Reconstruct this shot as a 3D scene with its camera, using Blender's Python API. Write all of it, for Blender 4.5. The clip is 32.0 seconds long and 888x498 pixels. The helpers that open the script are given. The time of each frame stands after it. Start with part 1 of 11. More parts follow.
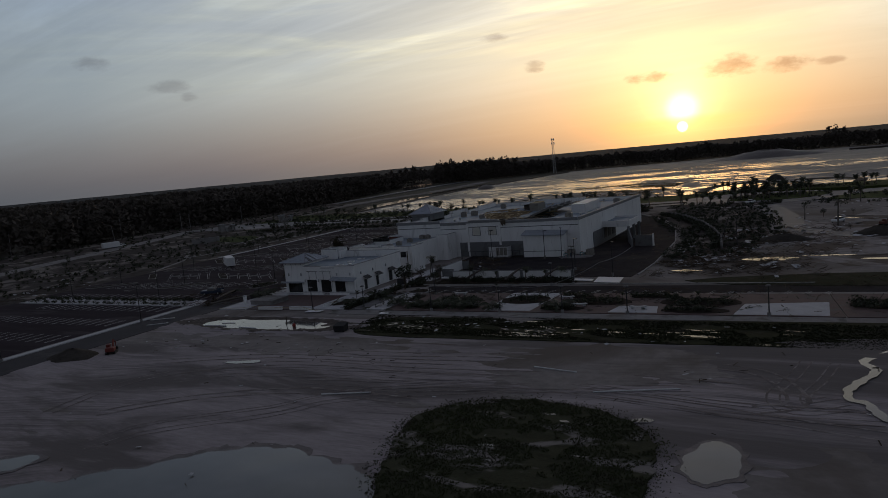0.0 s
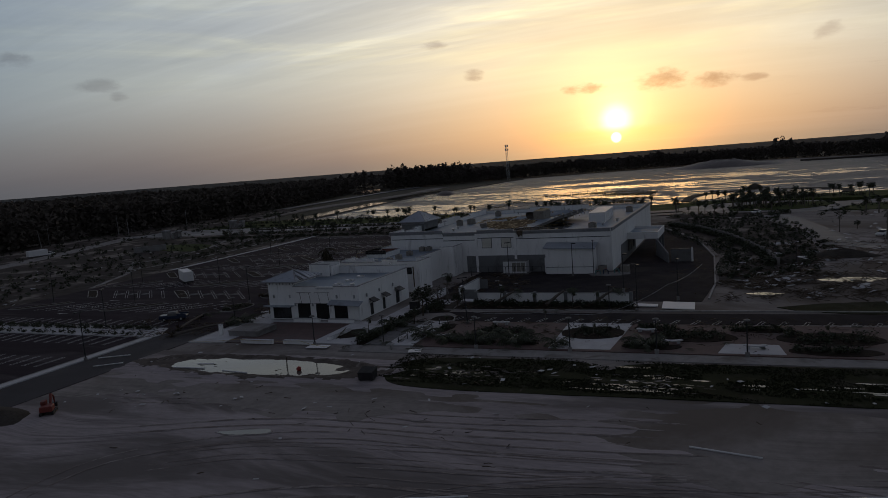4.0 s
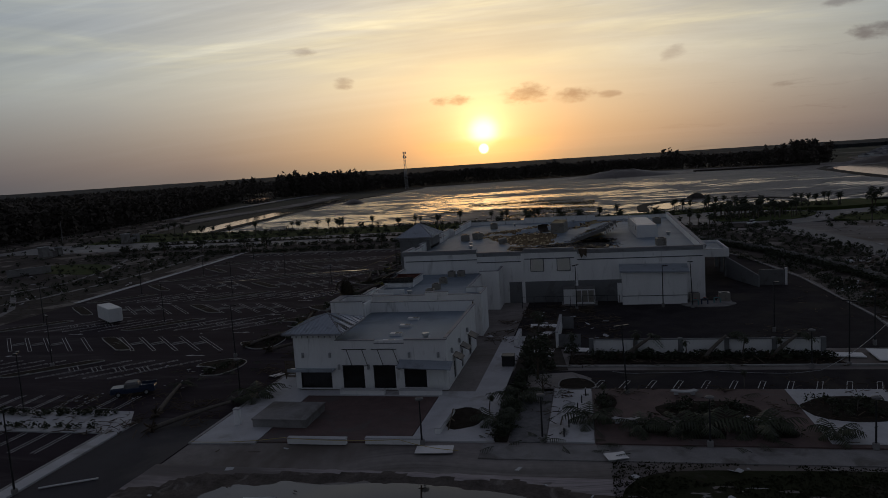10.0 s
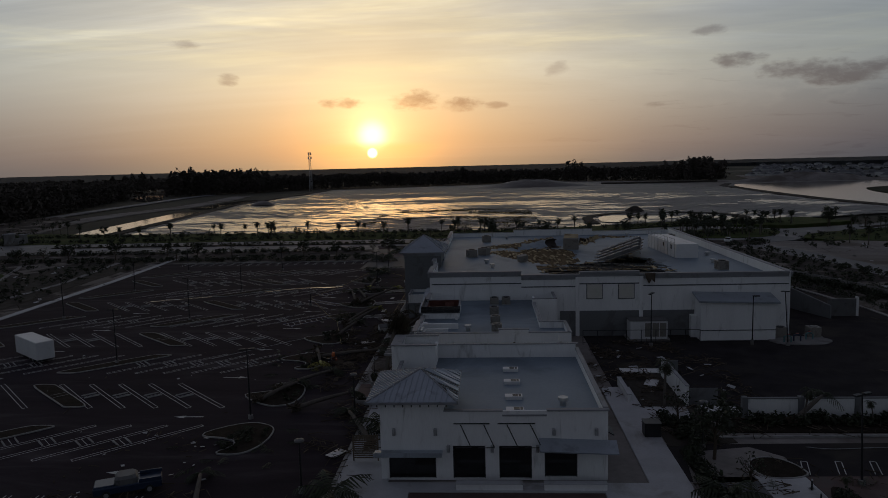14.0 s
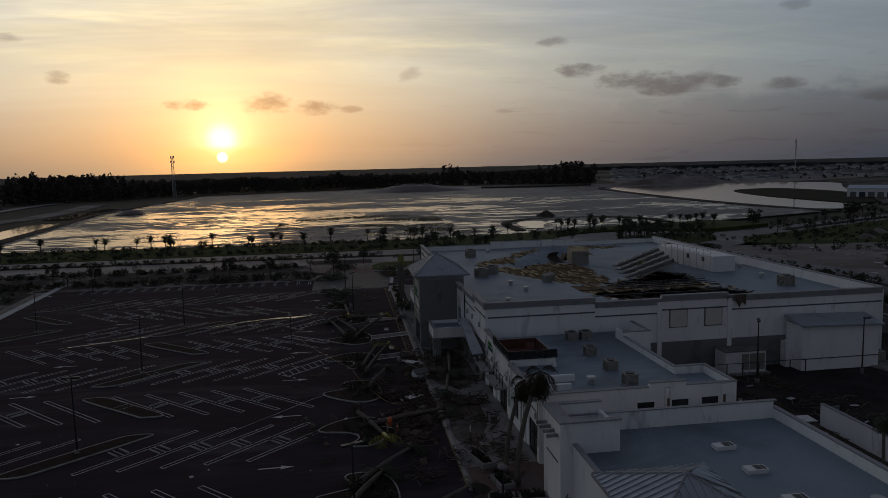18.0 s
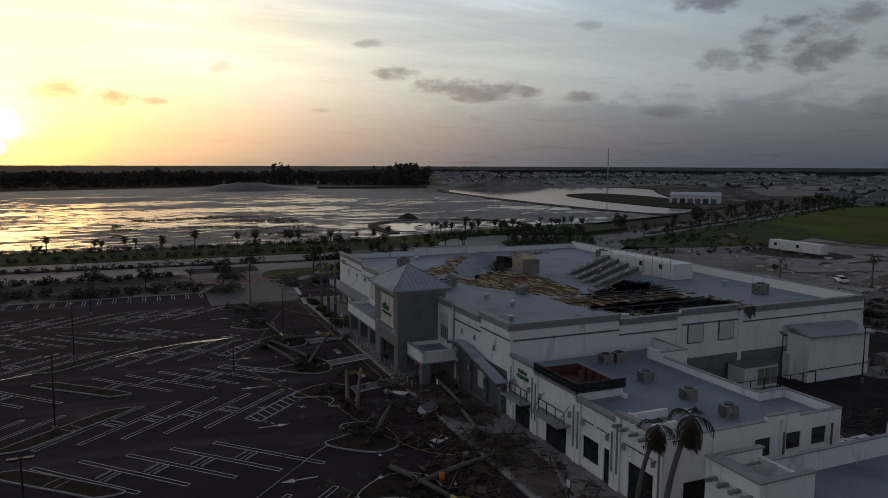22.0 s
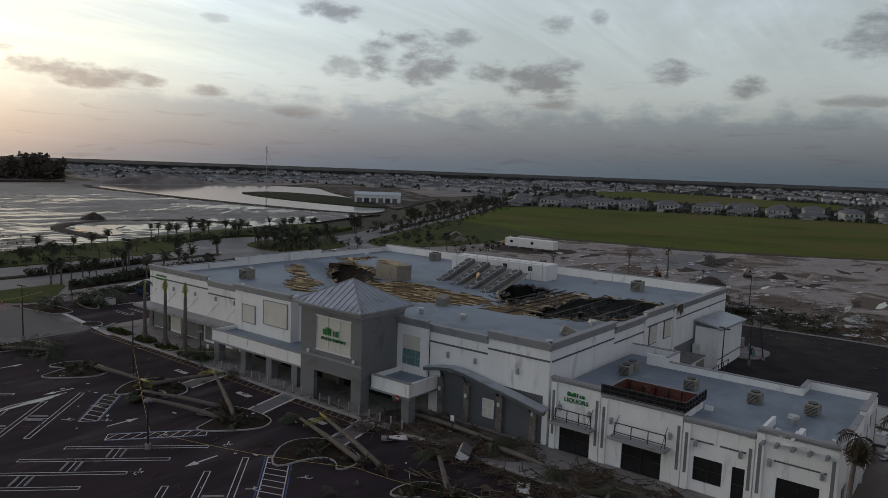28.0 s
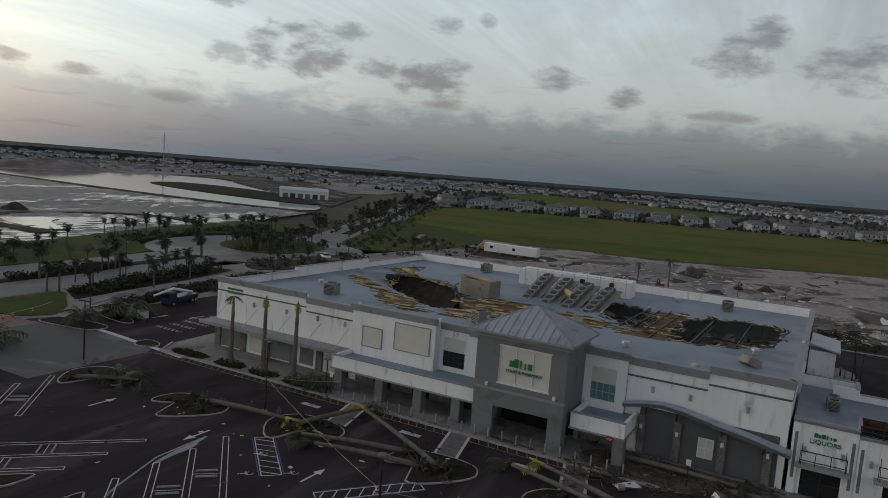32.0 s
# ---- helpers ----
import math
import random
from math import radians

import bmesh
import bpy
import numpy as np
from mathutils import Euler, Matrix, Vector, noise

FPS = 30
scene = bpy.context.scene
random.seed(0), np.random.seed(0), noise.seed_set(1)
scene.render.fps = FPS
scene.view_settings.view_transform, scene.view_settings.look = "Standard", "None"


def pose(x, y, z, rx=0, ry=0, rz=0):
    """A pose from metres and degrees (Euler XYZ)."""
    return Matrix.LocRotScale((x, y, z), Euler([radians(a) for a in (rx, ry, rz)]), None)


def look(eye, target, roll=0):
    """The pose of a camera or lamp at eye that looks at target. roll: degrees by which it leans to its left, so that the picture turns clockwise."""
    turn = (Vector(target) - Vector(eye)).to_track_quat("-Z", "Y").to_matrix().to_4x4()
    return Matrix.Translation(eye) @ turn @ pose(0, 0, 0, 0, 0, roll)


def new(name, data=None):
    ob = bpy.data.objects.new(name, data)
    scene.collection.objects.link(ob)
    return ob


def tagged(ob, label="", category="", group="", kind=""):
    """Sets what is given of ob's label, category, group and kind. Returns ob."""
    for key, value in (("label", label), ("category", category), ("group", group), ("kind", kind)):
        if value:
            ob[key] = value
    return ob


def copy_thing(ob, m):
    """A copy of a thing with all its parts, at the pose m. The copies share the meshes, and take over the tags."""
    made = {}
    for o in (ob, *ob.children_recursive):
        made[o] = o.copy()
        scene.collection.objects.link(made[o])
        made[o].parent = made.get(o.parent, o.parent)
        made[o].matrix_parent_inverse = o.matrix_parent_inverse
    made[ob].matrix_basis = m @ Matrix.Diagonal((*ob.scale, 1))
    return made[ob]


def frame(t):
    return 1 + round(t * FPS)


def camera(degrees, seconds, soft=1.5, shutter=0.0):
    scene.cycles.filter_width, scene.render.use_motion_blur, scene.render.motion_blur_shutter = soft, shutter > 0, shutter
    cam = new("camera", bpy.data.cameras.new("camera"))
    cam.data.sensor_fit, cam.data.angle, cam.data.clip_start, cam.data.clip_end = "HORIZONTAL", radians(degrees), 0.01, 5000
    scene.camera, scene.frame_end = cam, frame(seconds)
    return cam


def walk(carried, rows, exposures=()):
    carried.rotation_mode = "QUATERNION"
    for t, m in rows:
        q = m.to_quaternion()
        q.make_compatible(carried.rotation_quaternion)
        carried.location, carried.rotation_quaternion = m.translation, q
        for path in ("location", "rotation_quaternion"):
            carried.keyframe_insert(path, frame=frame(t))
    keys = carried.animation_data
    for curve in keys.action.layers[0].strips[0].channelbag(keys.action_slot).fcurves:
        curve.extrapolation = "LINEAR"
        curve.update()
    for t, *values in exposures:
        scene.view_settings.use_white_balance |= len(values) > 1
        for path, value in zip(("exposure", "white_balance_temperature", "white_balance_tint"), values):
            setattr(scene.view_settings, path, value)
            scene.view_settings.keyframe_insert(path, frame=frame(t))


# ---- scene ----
cam = camera(64.1, 32.0, 0.4)
PATH = [
    (0, (111.044, -179.164, 27.205), (110.106, -177.415, 26.962), -5.3),
    (0.5, (107.987, -176.41, 27.233), (107.12, -174.625, 26.986), -4.5),
    (1, (104.725, -173.852, 27.247), (103.869, -172.061, 27.003), -4.4),
    (1.5, (101.295, -171.483, 27.208), (100.453, -169.685, 26.965), -4.4),
    (2, (97.711, -169.201, 27.148), (96.883, -167.397, 26.906), -4.4),
    (2.5, (94.162, -166.895, 27.083), (93.329, -165.092, 26.843), -4.4),
    (3, (90.507, -164.621, 27.018), (89.681, -162.815, 26.78), -4.4),
    (3.5, (86.775, -162.384, 26.961), (85.967, -160.57, 26.722), -4.4),
    (5.5, (71.646, -153.47, 26.733), (70.957, -151.608, 26.496), -4.2),
    (6, (67.771, -151.196, 26.716), (67.106, -149.324, 26.478), -4.2),
    (6.5, (64.054, -148.96, 26.707), (63.411, -147.08, 26.47), -4.3),
    (7, (60.253, -146.644, 26.745), (59.634, -144.757, 26.508), -4.4),
    (7.5, (56.467, -144.331, 26.827), (55.878, -142.434, 26.59), -4.4),
    (8, (52.662, -141.958, 26.92), (52.102, -140.053, 26.682), -4.4),
    (8.5, (48.946, -139.547, 26.958), (48.417, -137.633, 26.72), -4.3),
    (9, (45.179, -137.018, 26.983), (44.678, -135.096, 26.745), -4.1),
    (9.5, (41.599, -134.464, 27.03), (41.126, -132.535, 26.79), -4.0),
    (10, (37.947, -131.819, 27.044), (37.509, -129.882, 26.805), -3.7),
    (10.5, (34.343, -129.266, 27.081), (33.951, -127.32, 26.84), -3.3),
    (11, (30.744, -126.704, 27.138), (30.395, -124.749, 26.896), -2.9),
    (11.5, (27.286, -124.204, 27.181), (26.974, -122.243, 26.94), -2.3),
    (12, (23.629, -121.519, 27.19), (23.374, -119.55, 26.95), -2.1),
    (12.5, (19.984, -118.788, 27.229), (19.787, -116.812, 26.987), -1.8),
    (13, (16.352, -115.909, 27.264), (16.186, -113.931, 27.025), -1.6),
    (13.5, (12.864, -113.071, 27.347), (12.72, -111.091, 27.108), -1.4),
    (14, (9.174, -110.244, 27.413), (9.052, -108.262, 27.174), -1.4),
    (14.5, (5.697, -107.459, 27.489), (5.633, -105.474, 27.252), -1.3),
    (15, (2.191, -104.515, 27.588), (2.252, -102.53, 27.351), -1.3),
    (15.5, (-1.105, -101.555, 27.636), (-0.966, -99.574, 27.397), -1.1),
    (17.5, (-14.023, -89.4, 27.794), (-13.778, -87.43, 27.557), -1.1),
    (18, (-17.116, -86.1, 27.805), (-16.84, -84.133, 27.569), -1.4),
    (18.5, (-19.889, -82.945, 27.843), (-19.578, -80.983, 27.607), -1.6),
    (19, (-22.299, -79.759, 27.966), (-21.957, -77.803, 27.727), -1.8),
    (19.5, (-24.401, -76.872, 28.09), (-24.011, -74.926, 27.848), -2.0),
    (20, (-26.59, -74.324, 28.159), (-26.118, -72.396, 27.917), -2.3),
    (20.5, (-28.76, -72.103, 28.157), (-28.169, -70.208, 27.911), -1.9),
    (21, (-30.821, -70.14, 28.069), (-30.164, -68.267, 27.824), -1.1),
    (21.5, (-33.146, -68.411, 27.9), (-32.433, -66.558, 27.657), -0.4),
    (22, (-35.885, -66.716, 27.675), (-35.115, -64.886, 27.436), 0.2),
    (22.5, (-38.821, -64.996, 27.459), (-37.942, -63.215, 27.224), 1.1),
    (23, (-42.013, -63.168, 27.316), (-40.991, -61.464, 27.087), 1.7),
    (23.5, (-45.086, -61.273, 27.176), (-43.971, -59.629, 26.949), 1.7),
    (24, (-48.138, -59.155, 27.068), (-46.936, -57.572, 26.843), 1.2),
    (24.5, (-50.805, -56.766, 27.017), (-49.548, -55.226, 26.792), 0.8),
    (25, (-52.927, -53.931, 26.987), (-51.62, -52.434, 26.76), 0.5),
    (25.5, (-54.541, -50.855, 26.894), (-53.185, -49.403, 26.666), 0.5),
    (27.5, (-58.851, -36.795, 26.655), (-57.342, -35.503, 26.427), 1.8),
    (28, (-59.464, -32.917, 26.744), (-57.898, -31.693, 26.52), 2.1),
    (28.5, (-60.169, -29.071, 26.849), (-58.549, -27.919, 26.626), 2.5),
    (29, (-61.312, -25.094, 26.978), (-59.671, -23.973, 26.755), 2.9),
    (29.5, (-62.708, -21.261, 26.974), (-61.068, -20.139, 26.75), 3.2),
    (30, (-64.275, -17.243, 26.899), (-62.638, -16.116, 26.675), 3.4),
    (30.5, (-65.917, -13.291, 26.814), (-64.278, -12.167, 26.59), 3.8),
    (31, (-67.706, -9.406, 26.813), (-66.043, -8.319, 26.589), 4.0),
    (31.5, (-69.45, -5.549, 26.755), (-67.763, -4.497, 26.533), 4.2),
    (32, (-71.071, -1.592, 26.782), (-69.328, -0.636, 26.567), 4.5),
]
EXPOSURES = [(0, -0.02, 6150, 13), (3, -0.08, 6150, 13), (6, -0.18, 6150, 13), (9, -0.3, 6150, 13), (15, -0.36, 6150, 13), (18, -0.26, 6200, 13), (20, 0.04, 6350, 13), (23, 0.82, 6500, 12), (25, 1.18, 6650, 12), (28, 1.38, 6860, 11), (32, 1.46, 6920, 10)]
walk(cam, [(t, look(eye, target, roll)) for t, eye, target, roll in PATH], EXPOSURES)

# ---------------------------------------------------------------- world, sun
SUN_AZ, SUN_EL = -9.0, 2.35          # degrees: azimuth from +y towards +x, height
SUN_DIR = Vector((math.sin(radians(SUN_AZ)) * math.cos(radians(SUN_EL)), math.cos(radians(SUN_AZ)) * math.cos(radians(SUN_EL)), math.sin(radians(SUN_EL))))

LIMB = Vector((math.sin(radians(-9.05)) * math.cos(radians(0.98)), math.cos(radians(-9.05)) * math.cos(radians(0.98)), math.sin(radians(0.98))))


class Nodes:
    """Short hand for building a node tree."""

    def __init__(self, tree):
        self.t = tree

    def add(self, kind, **props):
        n = self.t.nodes.new(kind)
        for k, v in props.items():
            setattr(n, k, v)
        return n

    def put(self, sock, v):
        if isinstance(v, bpy.types.NodeSocket):
            self.t.links.new(v, sock)
        else:
            sock.default_value = v

    def math(self, op, a, b=None, c=None, clamp=False):
        n = self.add("ShaderNodeMath", operation=op, use_clamp=clamp)
        for i, v in enumerate((a, b, c)):
            if v is not None:
                self.put(n.inputs[i], v)
        return n.outputs[0]

    def vmath(self, op, a, b=None, out=0):
        n = self.add("ShaderNodeVectorMath", operation=op)
        self.put(n.inputs[0], a)
        if b is not None:
            self.put(n.inputs[1], b)
        return n.outputs[out]

    def mix(self, f, a, b, blend="MIX"):
        n = self.add("ShaderNodeMix", data_type="RGBA", blend_type=blend)
        self.put(n.inputs[0], f), self.put(n.inputs[6], a), self.put(n.inputs[7], b)
        return n.outputs[2]

    def ramp(self, f, stops, ease="LINEAR"):
        n = self.add("ShaderNodeValToRGB")
        n.color_ramp.interpolation = ease
        el = n.color_ramp.elements
        while len(el) < len(stops):
            el.new(0.5)
        for e, (p, c) in zip(el, stops):
            e.position = p
            e.color = (*c, 1) if isinstance(c, tuple) else (c, c, c, 1)
        self.put(n.inputs[0], f)
        return n.outputs[0]

    def smooth(self, v, lo, hi):
        n = self.add("ShaderNodeMapRange", interpolation_type="SMOOTHSTEP")
        self.put(n.inputs[0], v)
        n.inputs[1].default_value, n.inputs[2].default_value = lo, hi
        return n.outputs[0]

    def noise(self, vec, scale, detail=4.0, rough=0.55, distort=0.0):
        n = self.add("ShaderNodeTexNoise")
        self.put(n.inputs["Vector"], vec)
        n.inputs["Scale"].default_value, n.inputs["Detail"].default_value = scale, detail
        n.inputs["Roughness"].default_value, n.inputs["Distortion"].default_value = rough, distort
        return n.outputs["Fac"]

    def scaled(self, vec, s, r=(0, 0, 0)):
        n = self.add("ShaderNodeMapping")
        self.put(n.inputs[0], vec)
        n.inputs["Rotation"].default_value = [radians(a) for a in r]
        n.inputs["Scale"].default_value = s
        return n.outputs[0]


def make_world():
    w = bpy.data.worlds.new("sunset_sky")
    scene.world = w
    w.use_nodes = True
    w.node_tree.nodes.clear()
    k = Nodes(w.node_tree)
    d = k.add("ShaderNodeTexCoord").outputs["Generated"]
    xyz = k.add("ShaderNodeSeparateXYZ")
    k.put(xyz.inputs[0], d)
    x, y, z = xyz.outputs
    deg = 180 / math.pi
    el = k.math("MULTIPLY", k.math("ARCSINE", z), deg)
    az = k.math("MULTIPLY", k.math("ARCTAN2", x, y), deg)
    away = k.math("DIVIDE", k.math("ARCCOSINE", k.vmath("DOT_PRODUCT", d, tuple(SUN_DIR), out=1)), math.pi)
    # thin high overcast, brightest and warmest towards the sun
    high = k.ramp(away, [(0.0, (1.12, 0.98, 0.58)), (0.04, (0.80, 0.73, 0.51)), (0.09, (0.645, 0.615, 0.505)), (0.16, (0.40, 0.425, 0.42)), (0.25, (0.24, 0.284, 0.318)),
                         (0.36, (0.165, 0.194, 0.21)), (0.5, (0.15, 0.175, 0.19)), (0.7, (0.13, 0.145, 0.165)), (1.0, (0.10, 0.112, 0.13))])
    low = k.ramp(away, [(0.0, (1.05, 0.60, 0.22)), (0.05, (0.475, 0.375, 0.215)), (0.12, (0.228, 0.206, 0.168)), (0.2, (0.140, 0.140, 0.138)), (0.3, (0.090, 0.103, 0.113)),
                        (0.42, (0.066, 0.080, 0.088)), (0.55, (0.048, 0.061, 0.069)), (1.0, (0.04, 0.046, 0.055))])
    sky = k.mix(k.smooth(el, -0.5, 8.0), low, high)
    # aureole and the veiled disc, its lower limb showing under a bar of haze
    halo = k.math("POWER", 2.718, k.math("MULTIPLY", away, -180 / 1.25))
    sky = k.mix(1.0, sky, k.mix(1.0, (2.2, 1.5, 0.68, 1), k.ramp(halo, [(0.0, 0.0), (1.0, 1.0)]), "MULTIPLY"), "ADD")
    sky = k.mix(k.smooth(away, 0.0088, 0.0), sky, (2.7, 2.2, 1.25, 1))
    haze = k.math("MULTIPLY", k.smooth(el, 2.0, 1.35), k.smooth(away, 0.04, 0.005))
    sky = k.mix(k.math("MULTIPLY", haze, 0.55), sky, (1.25, 0.72, 0.20, 1))
    limb = k.math("DIVIDE", k.math("ARCCOSINE", k.vmath("DOT_PRODUCT", d, tuple(LIMB), out=1)), math.pi)
    sky = k.mix(k.smooth(limb, 0.0026, 0.0013), sky, (6.0, 4.6, 1.7, 1))
    # a little brighter south of the sun than north of it
    sky = k.mix(k.smooth(el, 2.0, 9.0), sky, k.mix(1.0, sky, k.ramp(k.smooth(az, -42.0, 34.0), [(0.0, 1.16), (0.45, 1.0), (1.0, (0.96, 0.965, 0.975))]), "MULTIPLY"))
    # darker towards the zenith
    dim = k.ramp(k.math("DIVIDE", el, 90.0), [(0.0, 1.0), (0.14, (0.96, 0.98, 1.0)), (0.24, (0.68, 0.70, 0.76)), (0.42, (0.50, 0.45, 0.50)), (0.7, (0.44, 0.37, 0.42)), (1.0, (0.42, 0.35, 0.41))])
    sky = k.mix(1.0, sky, dim, "MULTIPLY")
    # streaks of cirrus seen in perspective
    plane = k.vmath("DIVIDE", d, k.add("ShaderNodeCombineXYZ").outputs[0])
    comb = plane.node.inputs[1].links[0].from_node
    zz = k.math("ADD", k.math("MAXIMUM", z, 0.0), 0.16)
    for i in range(3):
        k.put(comb.inputs[i], zz)
    st = k.noise(k.scaled(plane, (0.35, 1.1, 1.0), (0, 0, 24)), 1.1, 6.0, 0.6, 0.6)
    sky = k.mix(k.math("ADD", k.math("MULTIPLY", k.smooth(el, 3.0, 13.0), 0.8), 0.2), sky, k.mix(1.0, sky, k.ramp(st, [(0.34, (0.86, 0.87, 0.89)), (0.5, 0.98), (0.60, (1.10, 1.11, 1.13)), (0.7, (1.26, 1.29, 1.34))]), "MULTIPLY"))
    fib = k.noise(k.scaled(plane, (0.30, 3.4, 1.0), (0, 0, 17)), 1.5, 5.0, 0.62, 1.2)
    sky = k.mix(k.smooth(el, 4.0, 11.0), sky, k.mix(1.0, sky, k.ramp(fib, [(0.36, (0.95, 0.955, 0.96)), (0.5, 1.0), (0.62, (1.06, 1.06, 1.06)), (0.72, (1.12, 1.12, 1.11))]), "MULTIPLY"))
    warm = k.ramp(k.math("DIVIDE", el, 30.0), [(0.0, (1.0, 1.0, 1.02)), (0.12, (1.05, 1.01, 0.96)), (0.25, (1.05, 1.03, 0.93)), (0.42, (1.03, 1.02, 0.99)), (0.7, (0.99, 1.0, 1.06))])
    sky = k.mix(k.smooth(away, 0.36, 0.18), sky, k.mix(1.0, sky, warm, "MULTIPLY"))
    # broken low cloud, thicker away from the sun
    ang = k.add("ShaderNodeCombineXYZ")
    k.put(ang.inputs[0], k.math("MULTIPLY", az, 0.34)), k.put(ang.inputs[1], k.math("MULTIPLY", el, 0.62))
    wob = k.noise(ang.outputs[0], 1.0, 8.0, 0.58, 0.25)
    w2 = k.noise(k.scaled(ang.outputs[0], (0.8, 1.1, 1.0), (0, 0, 24)), 2.2, 6.0, 0.62)
    shade = 0.0
    for a0, e0, ra, re, deep in CLOUDS:
        u = k.math("DIVIDE", k.math("SUBTRACT", az, a0), ra * 1.15)
        v = k.math("DIVIDE", k.math("SUBTRACT", el, e0), re * 1.2)
        q = k.math("SUBTRACT", 1.0, k.math("ADD", k.math("MULTIPLY", u, u), k.math("MULTIPLY", v, v)))
        q = k.math("ADD", q, k.math("MULTIPLY", k.math("SUBTRACT", wob, 0.5), 4.2))
        q = k.math("ADD", q, k.math("MULTIPLY", k.math("SUBTRACT", w2, 0.5), 2.4))
        q = k.math("MULTIPLY", k.smooth(q, -0.25, 1.4), deep)
        shade = q if shade == 0.0 else k.math("MAXIMUM", shade, q)
    sky = k.mix(shade, sky, k.mix(1.0, sky, (0.42, 0.41, 0.47, 1), "MULTIPLY"))
    # the grey bank low in the north-east, with ragged cloud tops
    edge = k.math("ADD", el, k.math("MULTIPLY", k.math("SUBTRACT", wob, 0.5), 5.5))
    edge = k.math("ADD", edge, k.math("MULTIPLY", k.math("SUBTRACT", w2, 0.5), 1.6))
    bank = k.math("MULTIPLY", k.smooth(edge, 5.9, 3.5), k.smooth(az, 8.0, 44.0))
    sky = k.mix(bank, sky, k.mix(1.0, sky, (0.52, 0.60, 0.70, 1), "MULTIPLY"))
    # thin dark strips of cloud above the bank
    strip = k.noise(k.scaled(ang.outputs[0], (0.5, 2.4, 1.0)), 1.3, 5.0, 0.6, 0.8)
    thin = k.math("MULTIPLY", k.math("MULTIPLY", k.smooth(strip, 0.56, 0.70), k.smooth(el, 10.0, 4.5)), k.smooth(az, -4.0, 16.0))
    sky = k.mix(k.math("MULTIPLY", thin, 0.35), sky, k.mix(1.0, sky, (0.6, 0.6, 0.66, 1), "MULTIPLY"))
    # broad bright bands of high cloud north of the sun
    band = k.noise(k.scaled(ang.outputs[0], (0.16, 1.0, 1.0), (0, 0, -4)), 1.0, 5.0, 0.55, 0.5)
    lift = k.math("MULTIPLY", k.smooth(el, 5.0, 9.0), k.smooth(away, 0.34, 0.14))
    sky = k.mix(lift, sky, k.mix(1.0, sky, k.ramp(band, [(0.36, (0.93, 0.94, 0.97)), (0.5, 1.0), (0.58, (1.10, 1.08, 1.02)), (0.68, (1.30, 1.25, 1.10))]), "MULTIPLY"))
    nishita = k.add("ShaderNodeTexSky", sky_type="NISHITA", sun_disc=False)
    nishita.sun_elevation, nishita.sun_rotation = radians(SUN_EL), radians(SUN_AZ)
    nishita.air_density, nishita.dust_density = 1.2, 2.0
    total = k.mix(1.0, sky, k.mix(1.0, nishita.outputs[0], (0.02, 0.02, 0.02, 1), "MULTIPLY"), "ADD")
    bg = k.add("ShaderNodeBackground")
    k.put(bg.inputs[0], total)
    bg.inputs[1].default_value = 1.0
    k.put(k.add("ShaderNodeOutputWorld").inputs[0], bg.outputs[0])


# azimuth, height, half width, half height (degrees), depth
CLOUDS = [(-52.8, 9.1, 1.1, 0.5, 0.5), (-48.0, 7.3, 1.4, 0.4, 0.45), (-46.5, 6.5, 0.6, 0.3, 0.4), (-22.8, 9.1, 0.9, 0.35, 0.6), (-19.9, 6.65, 0.7, 0.4, 0.7), (-11.2, 4.85, 1.3, 0.42, 1.0), (-5.8, 4.95, 1.8, 0.65, 1.0),
          (-1.7, 4.65, 1.4, 0.5, 0.95), (0.9, 4.5, 0.9, 0.25, 0.7), (5.7, 7.05, 0.9, 0.5, 0.5), (17.1, 9.2, 1.3, 0.3, 0.7), (18.8, 6.95, 1.7, 0.5, 0.95), (22.4, 6.0, 2.4, 0.7, 1.0), (26.0, 5.6, 3.2, 0.7, 1.0),
          (29.0, 5.6, 1.4, 0.45, 0.9), (33.5, 5.15, 1.3, 0.4, 0.9), (39.8, 4.0, 1.8, 0.5, 0.7), (42.8, 11.6, 2.3, 0.7, 1.0), (43.7, 7.7, 1.4, 0.7, 0.7), (46.3, 8.7, 1.6, 1.4, 1.0), (49.8, 8.3, 2.6, 1.6, 1.0),
          (52.9, 10.1, 1.6, 0.6, 0.8), (55.0, 7.6, 1.8, 0.8, 0.9), (59.3, 7.25, 3.0, 1.3, 1.0), (60.1, 11.3, 1.1, 0.7, 0.8), (63.4, 11.8, 0.6, 0.5, 0.7), (69.1, 7.75, 1.8, 0.8, 0.95), (74.1, 6.6, 1.4, 0.7, 0.95),
          (82.0, 9.9, 2.4, 1.5, 0.9), (83.9, 11.4, 1.8, 1.2, 0.9), (60.3, 5.3, 1.8, 0.4, 0.8), (81.7, 5.6, 2.3, 0.4, 0.7), (90, 9.5, 3.0, 1.6, 0.9), (100, 11, 5, 2.0, 0.8), (12.7, 4.05, 0.9, 0.25, 0.5), (33.8, 10.5, 0.9, 0.3, 0.5)]
make_world()
lamp = bpy.data.lights.new("low_sun", "SUN")
lamp.energy, lamp.angle, lamp.color = 0.05, radians(12.0), (1.0, 0.52, 0.18)
sun_lamp = new("low_sun", lamp)
sun_lamp.matrix_basis = look((0, 0, 60), Vector((0, 0, 60)) - SUN_DIR)

# ---------------------------------------------------------------- materials
MATS = {}


